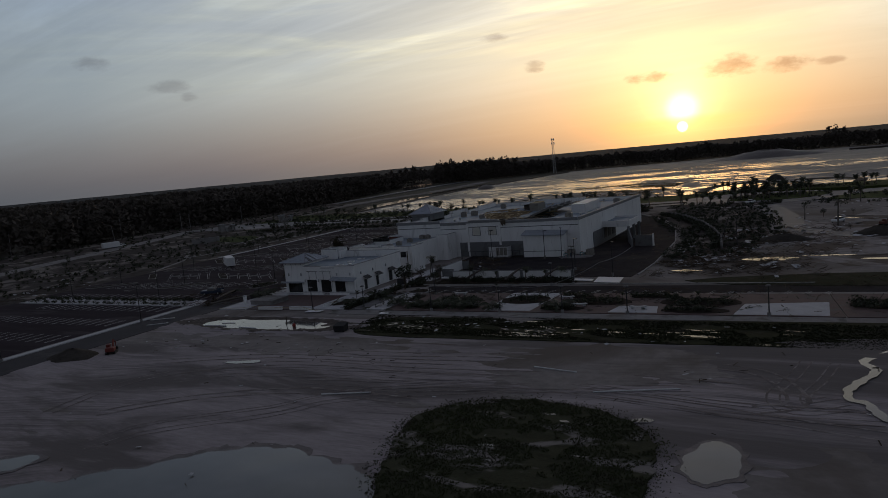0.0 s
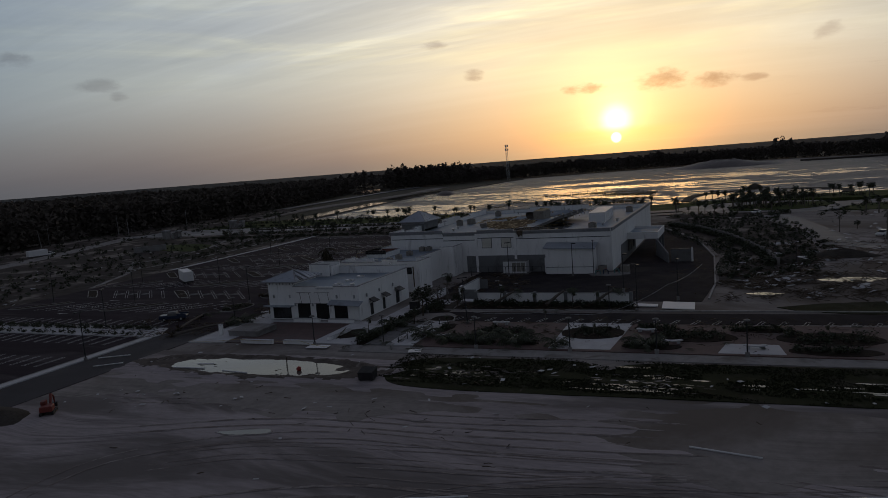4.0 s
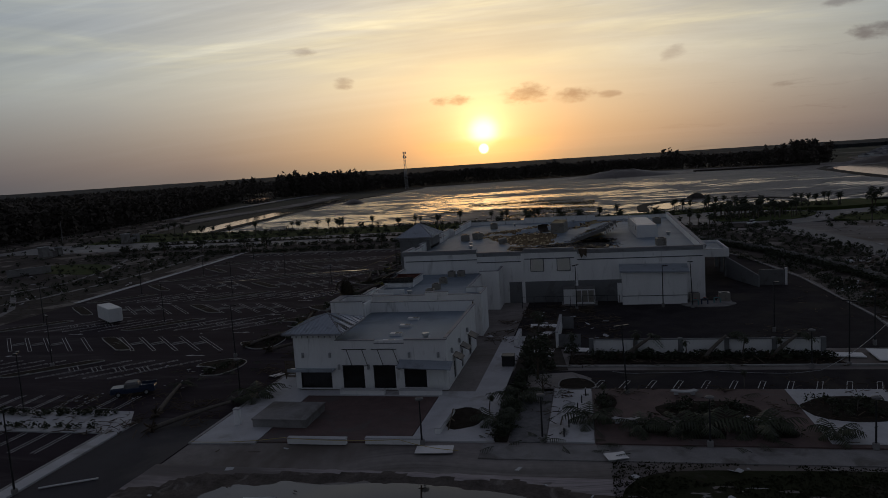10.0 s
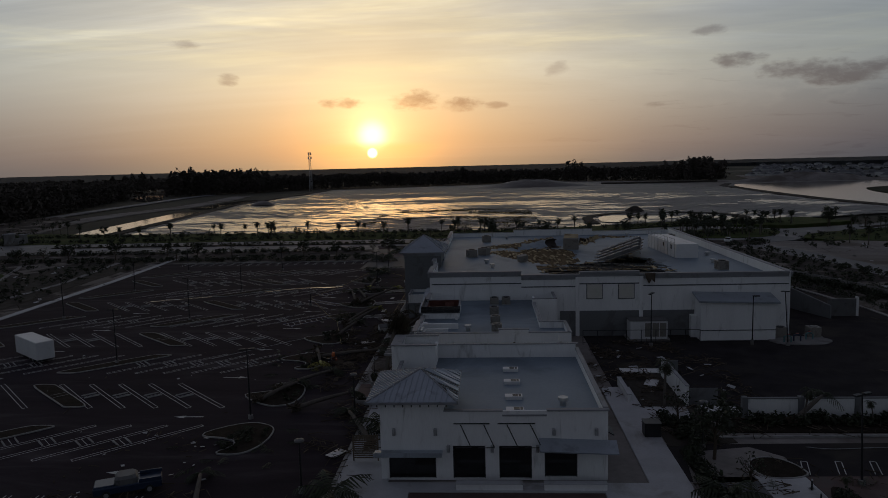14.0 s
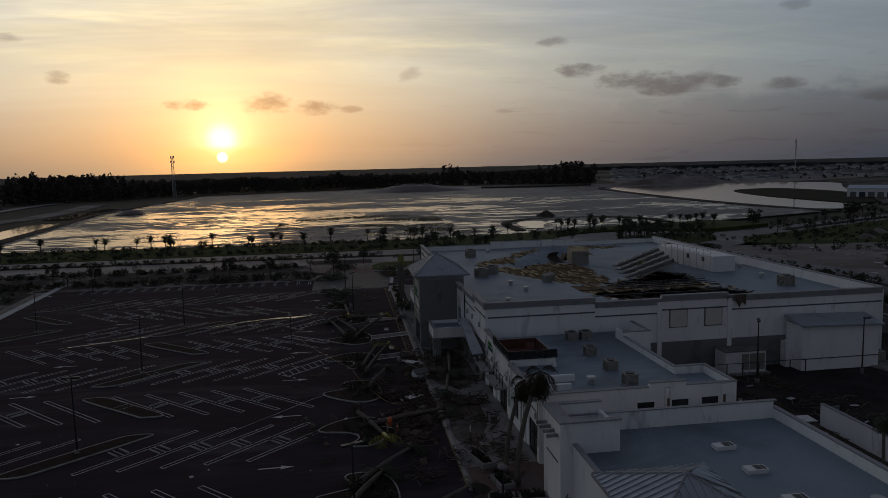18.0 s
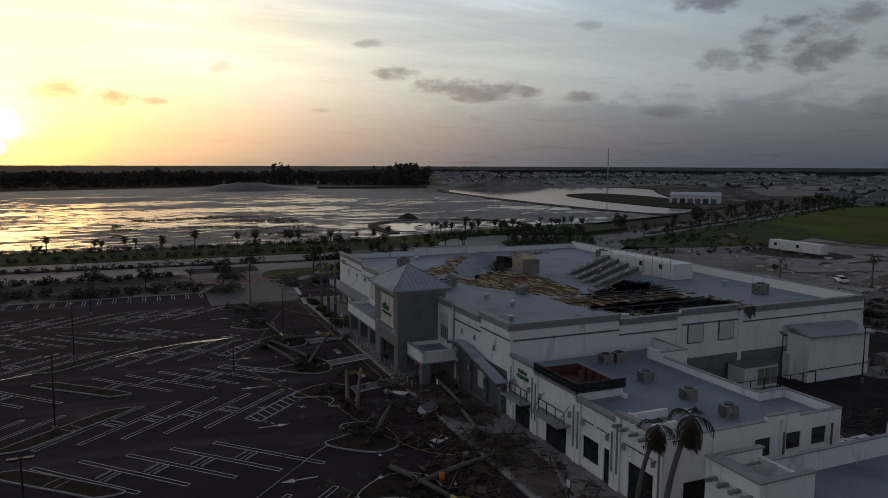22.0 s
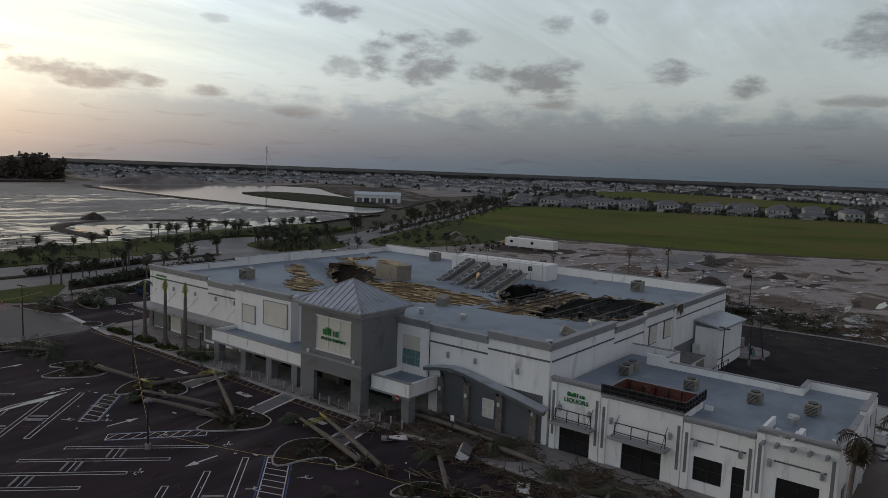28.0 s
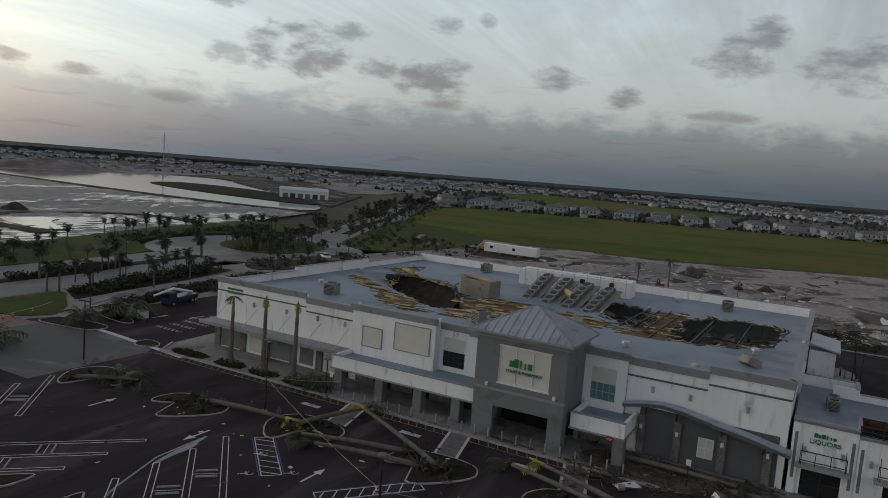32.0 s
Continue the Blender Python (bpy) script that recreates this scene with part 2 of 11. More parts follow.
def surface(name, color, rough=0.8, var=0.25, scale=0.6, fine=7.0, bump=0.15, metal=0.0, stain=None, stain_scale=0.12, stain_lo=0.52, stain_hi=0.66, stretch=(1, 1, 1), spec=0.5,
            stain_rough=None, island=0.0, turn=0.0, bump_dist=0.05, transmit=0.0, tracks=0.0):
    """A surface with variation at two sizes, stains with a shape of their own and a fine relief."""
    if name in MATS:
        return MATS[name]
    m = bpy.data.materials.new(name)
    m.use_nodes = True
    k = Nodes(m.node_tree)
    p = m.node_tree.nodes["Principled BSDF"]
    pos = k.scaled(k.add("ShaderNodeNewGeometry").outputs["Position"], stretch, (0, 0, turn))
    n1, n2 = k.noise(pos, scale, 5.0, 0.6, 0.3), k.noise(pos, fine, 3.0, 0.6)
    v = k.math("ADD", k.math("MULTIPLY", n1, 0.65), k.math("MULTIPLY", n2, 0.35))
    dark, light = tuple(c * (1 - var) for c in color), tuple(min(1, c * (1 + var)) for c in color)
    col = k.ramp(v, [(0.33, dark), (0.5, color), (0.68, light)])
    if island:
        r = k.add("ShaderNodeNewGeometry").outputs["Random Per Island"]
        col = k.mix(1.0, col, k.ramp(r, [(0, 1 - island), (1, 1 + island)]), "MULTIPLY")
    if tracks:
        raw = k.add("ShaderNodeNewGeometry").outputs["Position"]
        wn = k.add("ShaderNodeTexNoise")
        k.put(wn.inputs["Vector"], raw)
        wn.inputs["Scale"].default_value, wn.inputs["Detail"].default_value = 0.022, 1.0
        bent = k.vmath("ADD", raw, k.vmath("MULTIPLY", wn.outputs["Color"], (30, 30, 0)))
        t1 = k.noise(k.scaled(bent, (0.02, 0.42, 1), (0, 0, 12)), 1.0, 5.0, 0.66, 0.4)
        t2 = k.noise(k.scaled(bent, (0.05, 2.6, 1), (0, 0, 12)), 1.0, 3.0, 0.6)
        tr = k.math("ADD", k.math("MULTIPLY", t1, 0.6), k.math("MULTIPLY", t2, 0.4))
        where = k.math("MULTIPLY", k.smooth(k.noise(raw, 0.035, 3.0), 0.40, 0.62), tracks)
        col = k.mix(where, col, k.mix(1.0, col, k.ramp(tr, [(0.36, 0.42), (0.46, 0.78), (0.52, 1.0), (0.64, 1.18)]), "MULTIPLY"))
    rr = rough
    if stain:
        s = k.smooth(k.noise(pos, stain_scale, 6.0, 0.62, 0.6), stain_lo, stain_hi)
        col = k.mix(s, col, (*stain, 1))
        if stain_rough is not None:
            rr = k.math("ADD", k.math("MULTIPLY", s, stain_rough - rough), rough)
    k.put(p.inputs["Base Color"], col)
    k.put(p.inputs["Roughness"], rr)
    p.inputs["Metallic"].default_value = metal
    p.inputs["Specular IOR Level"].default_value = spec if rough < 0.88 else min(spec, 0.06)
    p.inputs["Transmission Weight"].default_value = transmit
    if bump:
        b = k.add("ShaderNodeBump")
        b.inputs["Strength"].default_value, b.inputs["Distance"].default_value = bump, bump_dist
        k.put(b.inputs["Height"], v)
        k.put(p.inputs["Normal"], b.outputs[0])
    MATS[name] = m
    return m


SAND = surface("sand", (0.335, 0.302, 0.305), 0.9, 0.28, 0.07, 1.3, 0.5, spec=0.1, stain=(0.16, 0.145, 0.14), stain_scale=0.05, stain_lo=0.47, stain_hi=0.62, stretch=(0.45, 1.6, 1), turn=8, bump_dist=0.2, tracks=0.9)
GRADED = surface("graded_sand", (0.25, 0.23, 0.218), 0.9, 0.3, 0.06, 0.9, 0.5, stain=(0.15, 0.13, 0.115), stain_scale=0.03, stain_lo=0.47, stain_hi=0.62, stretch=(1, 1, 1), bump_dist=0.2, spec=0.1, tracks=0.6)
TRACK = surface("churned_sand", (0.20, 0.175, 0.165), 0.95, 0.35, 0.5, 3.0, 0.6, stain=(0.30, 0.275, 0.265), stain_scale=0.35, stain_lo=0.5, stain_hi=0.62, bump_dist=0.1)
EARTH = surface("dark_earth", (0.065, 0.058, 0.05), 0.95, 0.4, 0.4, 4.0, 0.8, bump_dist=0.15)
WEEDS = surface("weedy_earth", (0.062, 0.054, 0.050), 0.95, 0.4, 0.3, 4.0, 0.8, spec=0.05, stain=(0.21, 0.19, 0.17), stain_scale=0.07, stain_lo=0.51, stain_hi=0.62, bump_dist=0.15)
MULCH = surface("mulch", (0.030, 0.024, 0.019), 0.95, 0.45, 1.2, 14, 0.9, bump_dist=0.08)
ASPHALT = surface("asphalt", (0.039, 0.031, 0.037), 0.9, 0.32, 0.16, 9.0, 0.25, stain=(0.090, 0.078, 0.084), stain_scale=0.10, stain_lo=0.50, stain_hi=0.76, stretch=(0.4, 1.8, 1), spec=0.03)
YARD = surface("yard_asphalt", (0.039, 0.035, 0.037), 0.92, 0.35, 0.25, 9.0, 0.2, stain=(0.062, 0.055, 0.05), stain_scale=0.09, stain_lo=0.5, stain_hi=0.7, spec=0.02)
ROADM = surface("road_asphalt", (0.105, 0.103, 0.108), 0.66, 0.2, 0.1, 6.0, 0.2, stain=(0.20, 0.19, 0.19), stain_scale=0.05, spec=0.45)
PAINT = surface("road_paint", (0.48, 0.48, 0.48), 0.7, 0.25, 1.5, 20, 0.05, stain=(0.36, 0.36, 0.36), stain_scale=1.2, stain_lo=0.56, stain_hi=0.7)
BLUEP = surface("blue_paint", (0.03, 0.065, 0.19), 0.7, 0.25, 1.5, 20, 0.05)
YELP = surface("yellow_paint", (0.22, 0.155, 0.06), 0.75, 0.35, 1.5, 20, 0.05)
CONC = surface("concrete", (0.25, 0.242, 0.238), 0.88, 0.22, 0.5, 8.0, 0.15, stain=(0.15, 0.14, 0.13), stain_scale=0.25, stain_lo=0.48, stain_hi=0.66)
SLAB = surface("white_concrete", (0.47, 0.475, 0.49), 0.85, 0.15, 0.4, 8.0, 0.12, stain=(0.33, 0.32, 0.31), stain_scale=0.2, stain_lo=0.54, stain_hi=0.7)
KERB = surface("kerb_concrete", (0.31, 0.305, 0.295), 0.85, 0.2, 0.9, 12.0, 0.15, stain=(0.22, 0.21, 0.2), stain_scale=0.6)
PAVER = surface("red_pavers", (0.10, 0.062, 0.057), 0.85, 0.3, 0.5, 6.0, 0.3, stain=(0.09, 0.075, 0.07), stain_scale=0.2)
GPAVER = surface("grey_pavers", (0.125, 0.125, 0.13), 0.85, 0.35, 1.6, 7.0, 0.4, stain=(0.09, 0.09, 0.09), stain_scale=0.9)
OVALG = surface("oval_grass", (0.068, 0.076, 0.038), 0.95, 0.4, 0.25, 4.0, 0.8, spec=0.1, stain=(0.065, 0.058, 0.042), stain_scale=0.3, bump_dist=0.15)
SOGGY = surface("soggy_bed", (0.050, 0.052, 0.032), 0.95, 0.4, 0.4, 5.0, 0.6, spec=0.1, stain=(0.24, 0.22, 0.205), stain_scale=0.16, stain_lo=0.53, stain_hi=0.62, stretch=(0.7, 1.3, 1), bump_dist=0.1)
GRASS = surface("lawn", (0.052, 0.070, 0.021), 0.95, 0.35, 0.12, 3.0, 0.6, stain=(0.085, 0.085, 0.035), stain_scale=0.08, bump_dist=0.1)
FIELD = surface("field_grass", (0.072, 0.096, 0.013), 0.95, 0.4, 0.03, 0.4, 0.6, stain=(0.105, 0.096, 0.03), stain_scale=0.012, stain_lo=0.46, stain_hi=0.62, stretch=(1, 0.5, 1), bump_dist=0.3)
SWALE = surface("swale_grass", (0.024, 0.027, 0.013), 0.95, 0.4, 0.25, 4.0, 0.8, spec=0.1, stain=(0.042, 0.040, 0.028), stain_scale=0.22, bump_dist=0.15)
FAR = surface("far_country", (0.085, 0.08, 0.062), 0.95, 0.35, 0.006, 0.05, 0.4, stain=(0.07, 0.064, 0.052), stain_scale=0.0025, stain_lo=0.55, stain_hi=0.68, bump_dist=1.0)
MUD = surface("marsh_mud", (0.15, 0.132, 0.118), 0.57, 0.45, 0.05, 0.7, 0.6, spec=0.34, stain=(0.11, 0.097, 0.085), stain_scale=0.012, stretch=(0.5, 1.3, 1), turn=-14, bump_dist=0.15)
REEDM = surface("marsh_grass", (0.115, 0.095, 0.045), 0.95, 0.4, 0.3, 3.0, 0.3, island=0.35)
STUCCO = surface("white_stucco", (0.80, 0.80, 0.795), 0.85, 0.07, 0.4, 9, 0.12, stain=(0.42, 0.415, 0.40), stain_scale=0.9, stain_lo=0.55, stain_hi=0.78, stretch=(1, 1, 0.22))
GREY = surface("grey_stucco", (0.175, 0.18, 0.185), 0.85, 0.08, 0.3, 14, 0.12, stain=(0.13, 0.13, 0.13), stain_scale=0.3)
TRIM = surface("grey_trim", (0.27, 0.275, 0.29), 0.7, 0.08, 0.4, 12, 0.08, stain=(0.2, 0.2, 0.2), stain_scale=0.4)
BAND = surface("dark_band", (0.10, 0.105, 0.115), 0.75, 0.1, 0.4, 12, 0.05)
ROOF = surface("roof_membrane", (0.205, 0.258, 0.312), 0.62, 0.12, 0.12, 3.0, 0.15, stain=(0.14, 0.178, 0.215), stain_scale=0.1, stain_lo=0.48, stain_hi=0.66, spec=0.4)
SEAM = surface("seam_metal_roof", (0.36, 0.40, 0.45), 0.42, 0.12, 0.3, 6.0, 0.05, metal=0.35, stain=(0.27, 0.30, 0.33), stain_scale=0.5)
FOAM = surface("torn_insulation", (0.40, 0.325, 0.20), 0.95, 0.35, 0.5, 4.0, 0.5, island=0.3, stain=(0.17, 0.12, 0.07), stain_scale=0.35)
SUBURB = surface("suburb_land", (0.062, 0.064, 0.048), 0.95, 0.4, 0.01, 0.08, 0.3, stain=(0.145, 0.138, 0.12), stain_scale=0.006, stain_lo=0.52, stain_hi=0.62, bump_dist=0.5)
DARKU = surface("dark_unit", (0.13, 0.13, 0.13), 0.6, 0.15, 0.8, 9, 0.06, stain=(0.09, 0.085, 0.08), stain_scale=0.6)
DECK = surface("torn_deck", (0.06, 0.05, 0.043), 0.85, 0.4, 0.6, 6.0, 0.4, island=0.4)
# near-black base colour puts the shade under the roof into the floor
INSIDE = surface("shade_black_floor", (0.045, 0.043, 0.042), 0.9, 0.3, 0.3, 3.0, 0.2)
STEEL = surface("black_steel", (0.028, 0.028, 0.03), 0.5, 0.2, 2.0, 20, 0.05, metal=0.3)
GALV = surface("galvanised_steel", (0.42, 0.43, 0.44), 0.45, 0.15, 0.8, 10, 0.06, metal=0.6, stain=(0.3, 0.29, 0.28), stain_scale=0.7)
UNIT = surface("unit_paint", (0.23, 0.215, 0.19), 0.6, 0.12, 0.8, 9, 0.06, stain=(0.14, 0.125, 0.105), stain_scale=0.8)
WHITEM = surface("white_metal", (0.70, 0.70, 0.70), 0.5, 0.06, 0.5, 10, 0.05, stain=(0.50, 0.50, 0.49), stain_scale=0.4, stain_lo=0.58, stain_hi=0.75)
BOARD = surface("louvre_board", (0.60, 0.58, 0.52), 0.75, 0.08, 0.6, 10, 0.1)
STONE = surface("stacked_stone", (0.17, 0.155, 0.14), 0.9, 0.4, 1.5, 6.0, 0.6, island=0.3)
GLASS = surface("dark_glass", (0.020, 0.020, 0.021), 0.08, 0.2, 0.5, 3.0, 0.0, spec=0.6)
TEAL = surface("teal_glass", (0.12, 0.24, 0.25), 0.15, 0.2, 0.8, 3.0, 0.0, spec=0.6)
GREEN = surface("sign_green", (0.018, 0.16, 0.04), 0.5, 0.08, 1.0, 9.0, 0.0)
RED = surface("red_paint", (0.25, 0.025, 0.018), 0.5, 0.2, 1.0, 9.0, 0.05)
RUST = surface("rust_sheet", (0.125, 0.045, 0.033), 0.85, 0.3, 0.6, 6.0, 0.2)
ORANGE = surface("orange_plastic", (0.55, 0.13, 0.03), 0.55, 0.1, 1.0, 9.0, 0.0)
YELLOW = surface("machine_yellow", (0.38, 0.22, 0.03), 0.5, 0.2, 1.0, 8.0, 0.05, stain=(0.2, 0.13, 0.06), stain_scale=0.8)
TYRE = surface("tyre_rubber", (0.02, 0.02, 0.02), 0.85, 0.2, 2, 15, 0.2)
CARW = surface("car_white", (0.72, 0.72, 0.72), 0.25, 0.03, 1.0, 9.0, 0.0)
CARB = surface("truck_blue", (0.016, 0.030, 0.065), 0.35, 0.15, 1.0, 9.0, 0.0)
BARK = surface("palm_bark", (0.14, 0.125, 0.11), 0.95, 0.25, 1.4, 9.0, 0.6, stain=(0.12, 0.105, 0.09), stain_scale=0.9)
SHAFT = surface("green_crownshaft", (0.26, 0.26, 0.05), 0.6, 0.25, 1.5, 9.0, 0.1)
FROND = surface("palm_frond", (0.034, 0.042, 0.019), 0.7, 0.35, 0.7, 6.0, 0.1, island=0.35)
FRONDY = surface("yellowed_frond", (0.22, 0.20, 0.04), 0.75, 0.35, 0.7, 6.0, 0.1, island=0.35)
LEAF = surface("dark_leaves", (0.029, 0.036, 0.017), 0.8, 0.4, 0.5, 5.0, 0.1, island=0.4)
PINE = surface("pine_foliage", (0.105, 0.091, 0.078), 0.95, 0.25, 0.03, 0.6, 0.1, island=0.25, spec=0.05)
FARWOOD = surface("far_wood_foliage", (0.050, 0.052, 0.053), 0.95, 0.3, 0.006, 0.05, 0.1, island=0.12, spec=0.05)
WOODM = surface("broken_wood", (0.13, 0.105, 0.08), 0.9, 0.35, 0.8, 9.0, 0.3, island=0.4)
TWIG = surface("dead_branches", (0.085, 0.068, 0.052), 0.95, 0.4, 0.8, 9.0, 0.2, island=0.4)
TILE = surface("grey_roof_tile", (0.112, 0.113, 0.122), 0.8, 0.25, 0.3, 3.0, 0.2, island=0.25)
HOUSEW = surface("house_render", (0.40, 0.40, 0.40), 0.85, 0.1, 0.3, 5.0, 0.1, island=0.15)


def make_water(name, tint, rough, wave, dist):
    m = bpy.data.materials.new(name)
    m.use_nodes = True
    k = Nodes(m.node_tree)
    p = m.node_tree.nodes["Principled BSDF"]
    pos = k.add("ShaderNodeNewGeometry").outputs["Position"]
    k.put(p.inputs["Base Color"], k.ramp(k.noise(pos, 0.05, 4.0), [(0.35, tuple(c * 0.7 for c in tint)), (0.65, tuple(c * 1.3 for c in tint))]))
    p.inputs["Roughness"].default_value = rough
    p.inputs["IOR"].default_value = 1.33
    b = k.add("ShaderNodeBump")
    b.inputs["Strength"].default_value, b.inputs["Distance"].default_value = wave, dist
    k.put(b.inputs["Height"], k.noise(pos, 1.6, 3.0, 0.6))
    k.put(p.inputs["Normal"], b.outputs[0])
    return m


WATER = make_water("still_water", (0.05, 0.048, 0.042), 0.15, 0.22, 0.06)
LAKE = make_water("lake_water", (0.06, 0.06, 0.055), 0.07, 0.06, 0.06)
PUDDLE = make_water("puddle_water", (0.11, 0.105, 0.095), 0.04, 0.03, 0.03)

# ---------------------------------------------------------------- mesh tools
class Mesh:
    """Collects vertices and faces; every call adds one closed or open piece."""

    def __init__(self):
        self.v, self.f = [], []

    def add(self, verts, faces):
        o = len(self.v)
        self.v += [tuple(p) for p in verts]
        self.f += [tuple(i + o for i in f) for f in faces]
        return self

    def box(self, x0, y0, z0, x1, y1, z1):
        return self.add([(x0, y0, z0), (x1, y0, z0), (x1, y1, z0), (x0, y1, z0), (x0, y0, z1), (x1, y0, z1), (x1, y1, z1), (x0, y1, z1)],
                        [(0, 3, 2, 1), (4, 5, 6, 7), (0, 1, 5, 4), (1, 2, 6, 5), (2, 3, 7, 6), (3, 0, 4, 7)])

    def soft(self, x0, y0, z0, x1, y1, z1, b):
        """A box with bevelled upright and top edges."""
        ring = lambda i, z: [(x0 + b + i, y0 + i, z), (x1 - b - i, y0 + i, z), (x1 - i, y0 + b + i, z), (x1 - i, y1 - b - i, z), (x1 - b - i, y1 - i, z), (x0 + b + i, y1 - i, z), (x0 + i, y1 - b - i, z), (x0 + i, y0 + b + i, z)]
        v = ring(0, z0) + ring(0, z1 - b) + ring(b * 0.7, z1)
        f = [tuple(range(7, -1, -1)), tuple(range(16, 24))]
        for r in (0, 8):
            f += [(r + i, r + (i + 1) % 8, r + 8 + (i + 1) % 8, r + 8 + i) for i in range(8)]
        return self.add(v, f)

    def obox(self, m, sx, sy, sz):
        """A box of that size round the origin of the pose m."""
        return self.add([m @ Vector((x * sx / 2, y * sy / 2, z * sz / 2)) for z in (-1, 1) for x, y in ((-1, -1), (1, -1), (1, 1), (-1, 1))],
                        [(0, 3, 2, 1), (4, 5, 6, 7), (0, 1, 5, 4), (1, 2, 6, 5), (2, 3, 7, 6), (3, 0, 4, 7)])

    def prism(self, poly, z0, z1):
        n = len(poly)
        v = [(x, y, z0) for x, y in poly] + [(x, y, z1) for x, y in poly]
        return self.add(v, [tuple(range(n - 1, -1, -1)), tuple(range(n, 2 * n))] + [(i, (i + 1) % n, n + (i + 1) % n, n + i) for i in range(n)])

    def tube(self, pts, radii, n=8, cap=True):
        pts = [Vector(p) for p in pts]
        if not hasattr(radii, "__len__"):
            radii = [radii] * len(pts)
        v, f = [], []
        for i, p in enumerate(pts):
            d = (pts[min(i + 1, len(pts) - 1)] - pts[max(i - 1, 0)]).normalized()
            a = d.orthogonal().normalized() if abs(d.z) > 0.9 else d.cross(Vector((0, 0, 1))).normalized()
            b = d.cross(a)
            v += [p + (a * math.cos(2 * math.pi * j / n) + b * math.sin(2 * math.pi * j / n)) * radii[i] for j in range(n)]
        for i in range(len(pts) - 1):
            f += [(i * n + j, i * n + (j + 1) % n, (i + 1) * n + (j + 1) % n, (i + 1) * n + j) for j in range(n)]
        if cap:
            f += [tuple(range(n - 1, -1, -1)), tuple(range(len(v) - n, len(v)))]
        return self.add(v, f)

    def bar(self, a, b, w, h=None):
        a, b = Vector(a), Vector(b)
        m = Matrix.Translation((a + b) / 2) @ (b - a).to_track_quat("X", "Z").to_matrix().to_4x4()
        return self.obox(m, (b - a).length, w, h or w)

    def quad(self, a, b, c, d):
        return self.add([a, b, c, d], [(0, 1, 2, 3)])

    def mesh(self, name, mat, smooth=False):
        me = bpy.data.meshes.new(name)
        me.from_pydata(self.v, [], self.f)
        if mat:
            me.materials.append(mat)
        if smooth:
            me.shade_smooth()
        me.update()
        return me


def part(name, m, mat, parent=None, label="", smooth=False):
    """One mesh object under a thing or under a part."""
    ob = new(name, m.mesh(name, mat, smooth) if isinstance(m, Mesh) else m)
    if parent:
        ob.parent = parent
    if label:
        ob["label"] = label
    return ob


def thing(name, label, category, group="", at=(0, 0, 0), turn=0.0):
    ob = new(name)
    ob.empty_display_size = 0.2
    ob.matrix_basis = pose(*at, 0, 0, turn)
    return tagged(ob, label, category, group)


def solid(name, m, mat, label, category="", group="", kind="", smooth=False, at=None, turn=0.0):
    """A thing that is one mesh."""
    ob = part(name, m, mat, smooth=smooth)
    if at:
        ob.matrix_basis = pose(*at, 0, 0, turn)
    return tagged(ob, label, category, group, kind)


def sheet(name, poly, z, mat, label, thick=0.06):
    """A flat piece of the setting with a real edge."""
    return solid(name, Mesh().prism(poly, z - thick, z), mat, label, kind="structure")


def blob(cx, cy, rx, ry, n=28, wob=0.12, seed=0, turn=0.0):
    """An uneven closed outline."""
    out, c, s = [], math.cos(radians(turn)), math.sin(radians(turn))
    for i in range(n):
        a = 2 * math.pi * i / n
        r = 1 + wob * (noise.noise((math.cos(a) * 1.3 + seed * 7.1, math.sin(a) * 1.3, seed)) * 1.6 + 0.5 * noise.noise((math.cos(a) * 4 + seed, math.sin(a) * 4, 3)))
        x, y = rx * r * math.cos(a), ry * r * math.sin(a)
        out.append((cx + x * c - y * s, cy + x * s + y * c))
    return out


def smoothed(poly, times=2):
    for _ in range(times):
        out = []
        for (ax, ay), (bx, by) in zip(poly, poly[1:] + poly[:1]):
            out += [(ax * 0.75 + bx * 0.25, ay * 0.75 + by * 0.25), (ax * 0.25 + bx * 0.75, ay * 0.25 + by * 0.75)]
        poly = out
    return poly


def ribbon(pts, half):
    """The outline of a strip of that half width along a line."""
    left, right = [], []
    for i, p in enumerate(pts):
        a, b = Vector(pts[max(i - 1, 0)]), Vector(pts[min(i + 1, len(pts) - 1)])
        d = (b - a).normalized()
        left.append((p[0] - d.y * half, p[1] + d.x * half))
        right.append((p[0] + d.y * half, p[1] - d.x * half))
    return right + left[::-1]


def inside(x, y, poly):
    hit = False
    for (ax, ay), (bx, by) in zip(poly, poly[1:] + poly[:1]):
        if (ay > y) != (by > y) and x < (bx - ax) * (y - ay) / (by - ay) + ax:
            hit = not hit
    return hit


def strip_mesh(pts, half, z, h):
    """A kerb or wall along a line, as quads with a top and two sides."""
    o = ribbon(pts, half)
    n = len(pts)
    v = [(x, y, z) for x, y in o] + [(x, y, z + h) for x, y in o]
    m = Mesh()
    f = []
    for i in range(n - 1):
        j = 2 * n - 1 - i
        f += [(2 * n + i, 2 * n + i + 1, 2 * n + j - 1, 2 * n + j), (i, i + 1, 2 * n + i + 1, 2 * n + i), (j - 1, j, 2 * n + j, 2 * n + j - 1)]
    f += [(0, 2 * n, 4 * n - 1, 2 * n - 1), (n - 1, n, 3 * n, 3 * n - 1)]
    return m.add(v, f)


rng = random.Random(11)

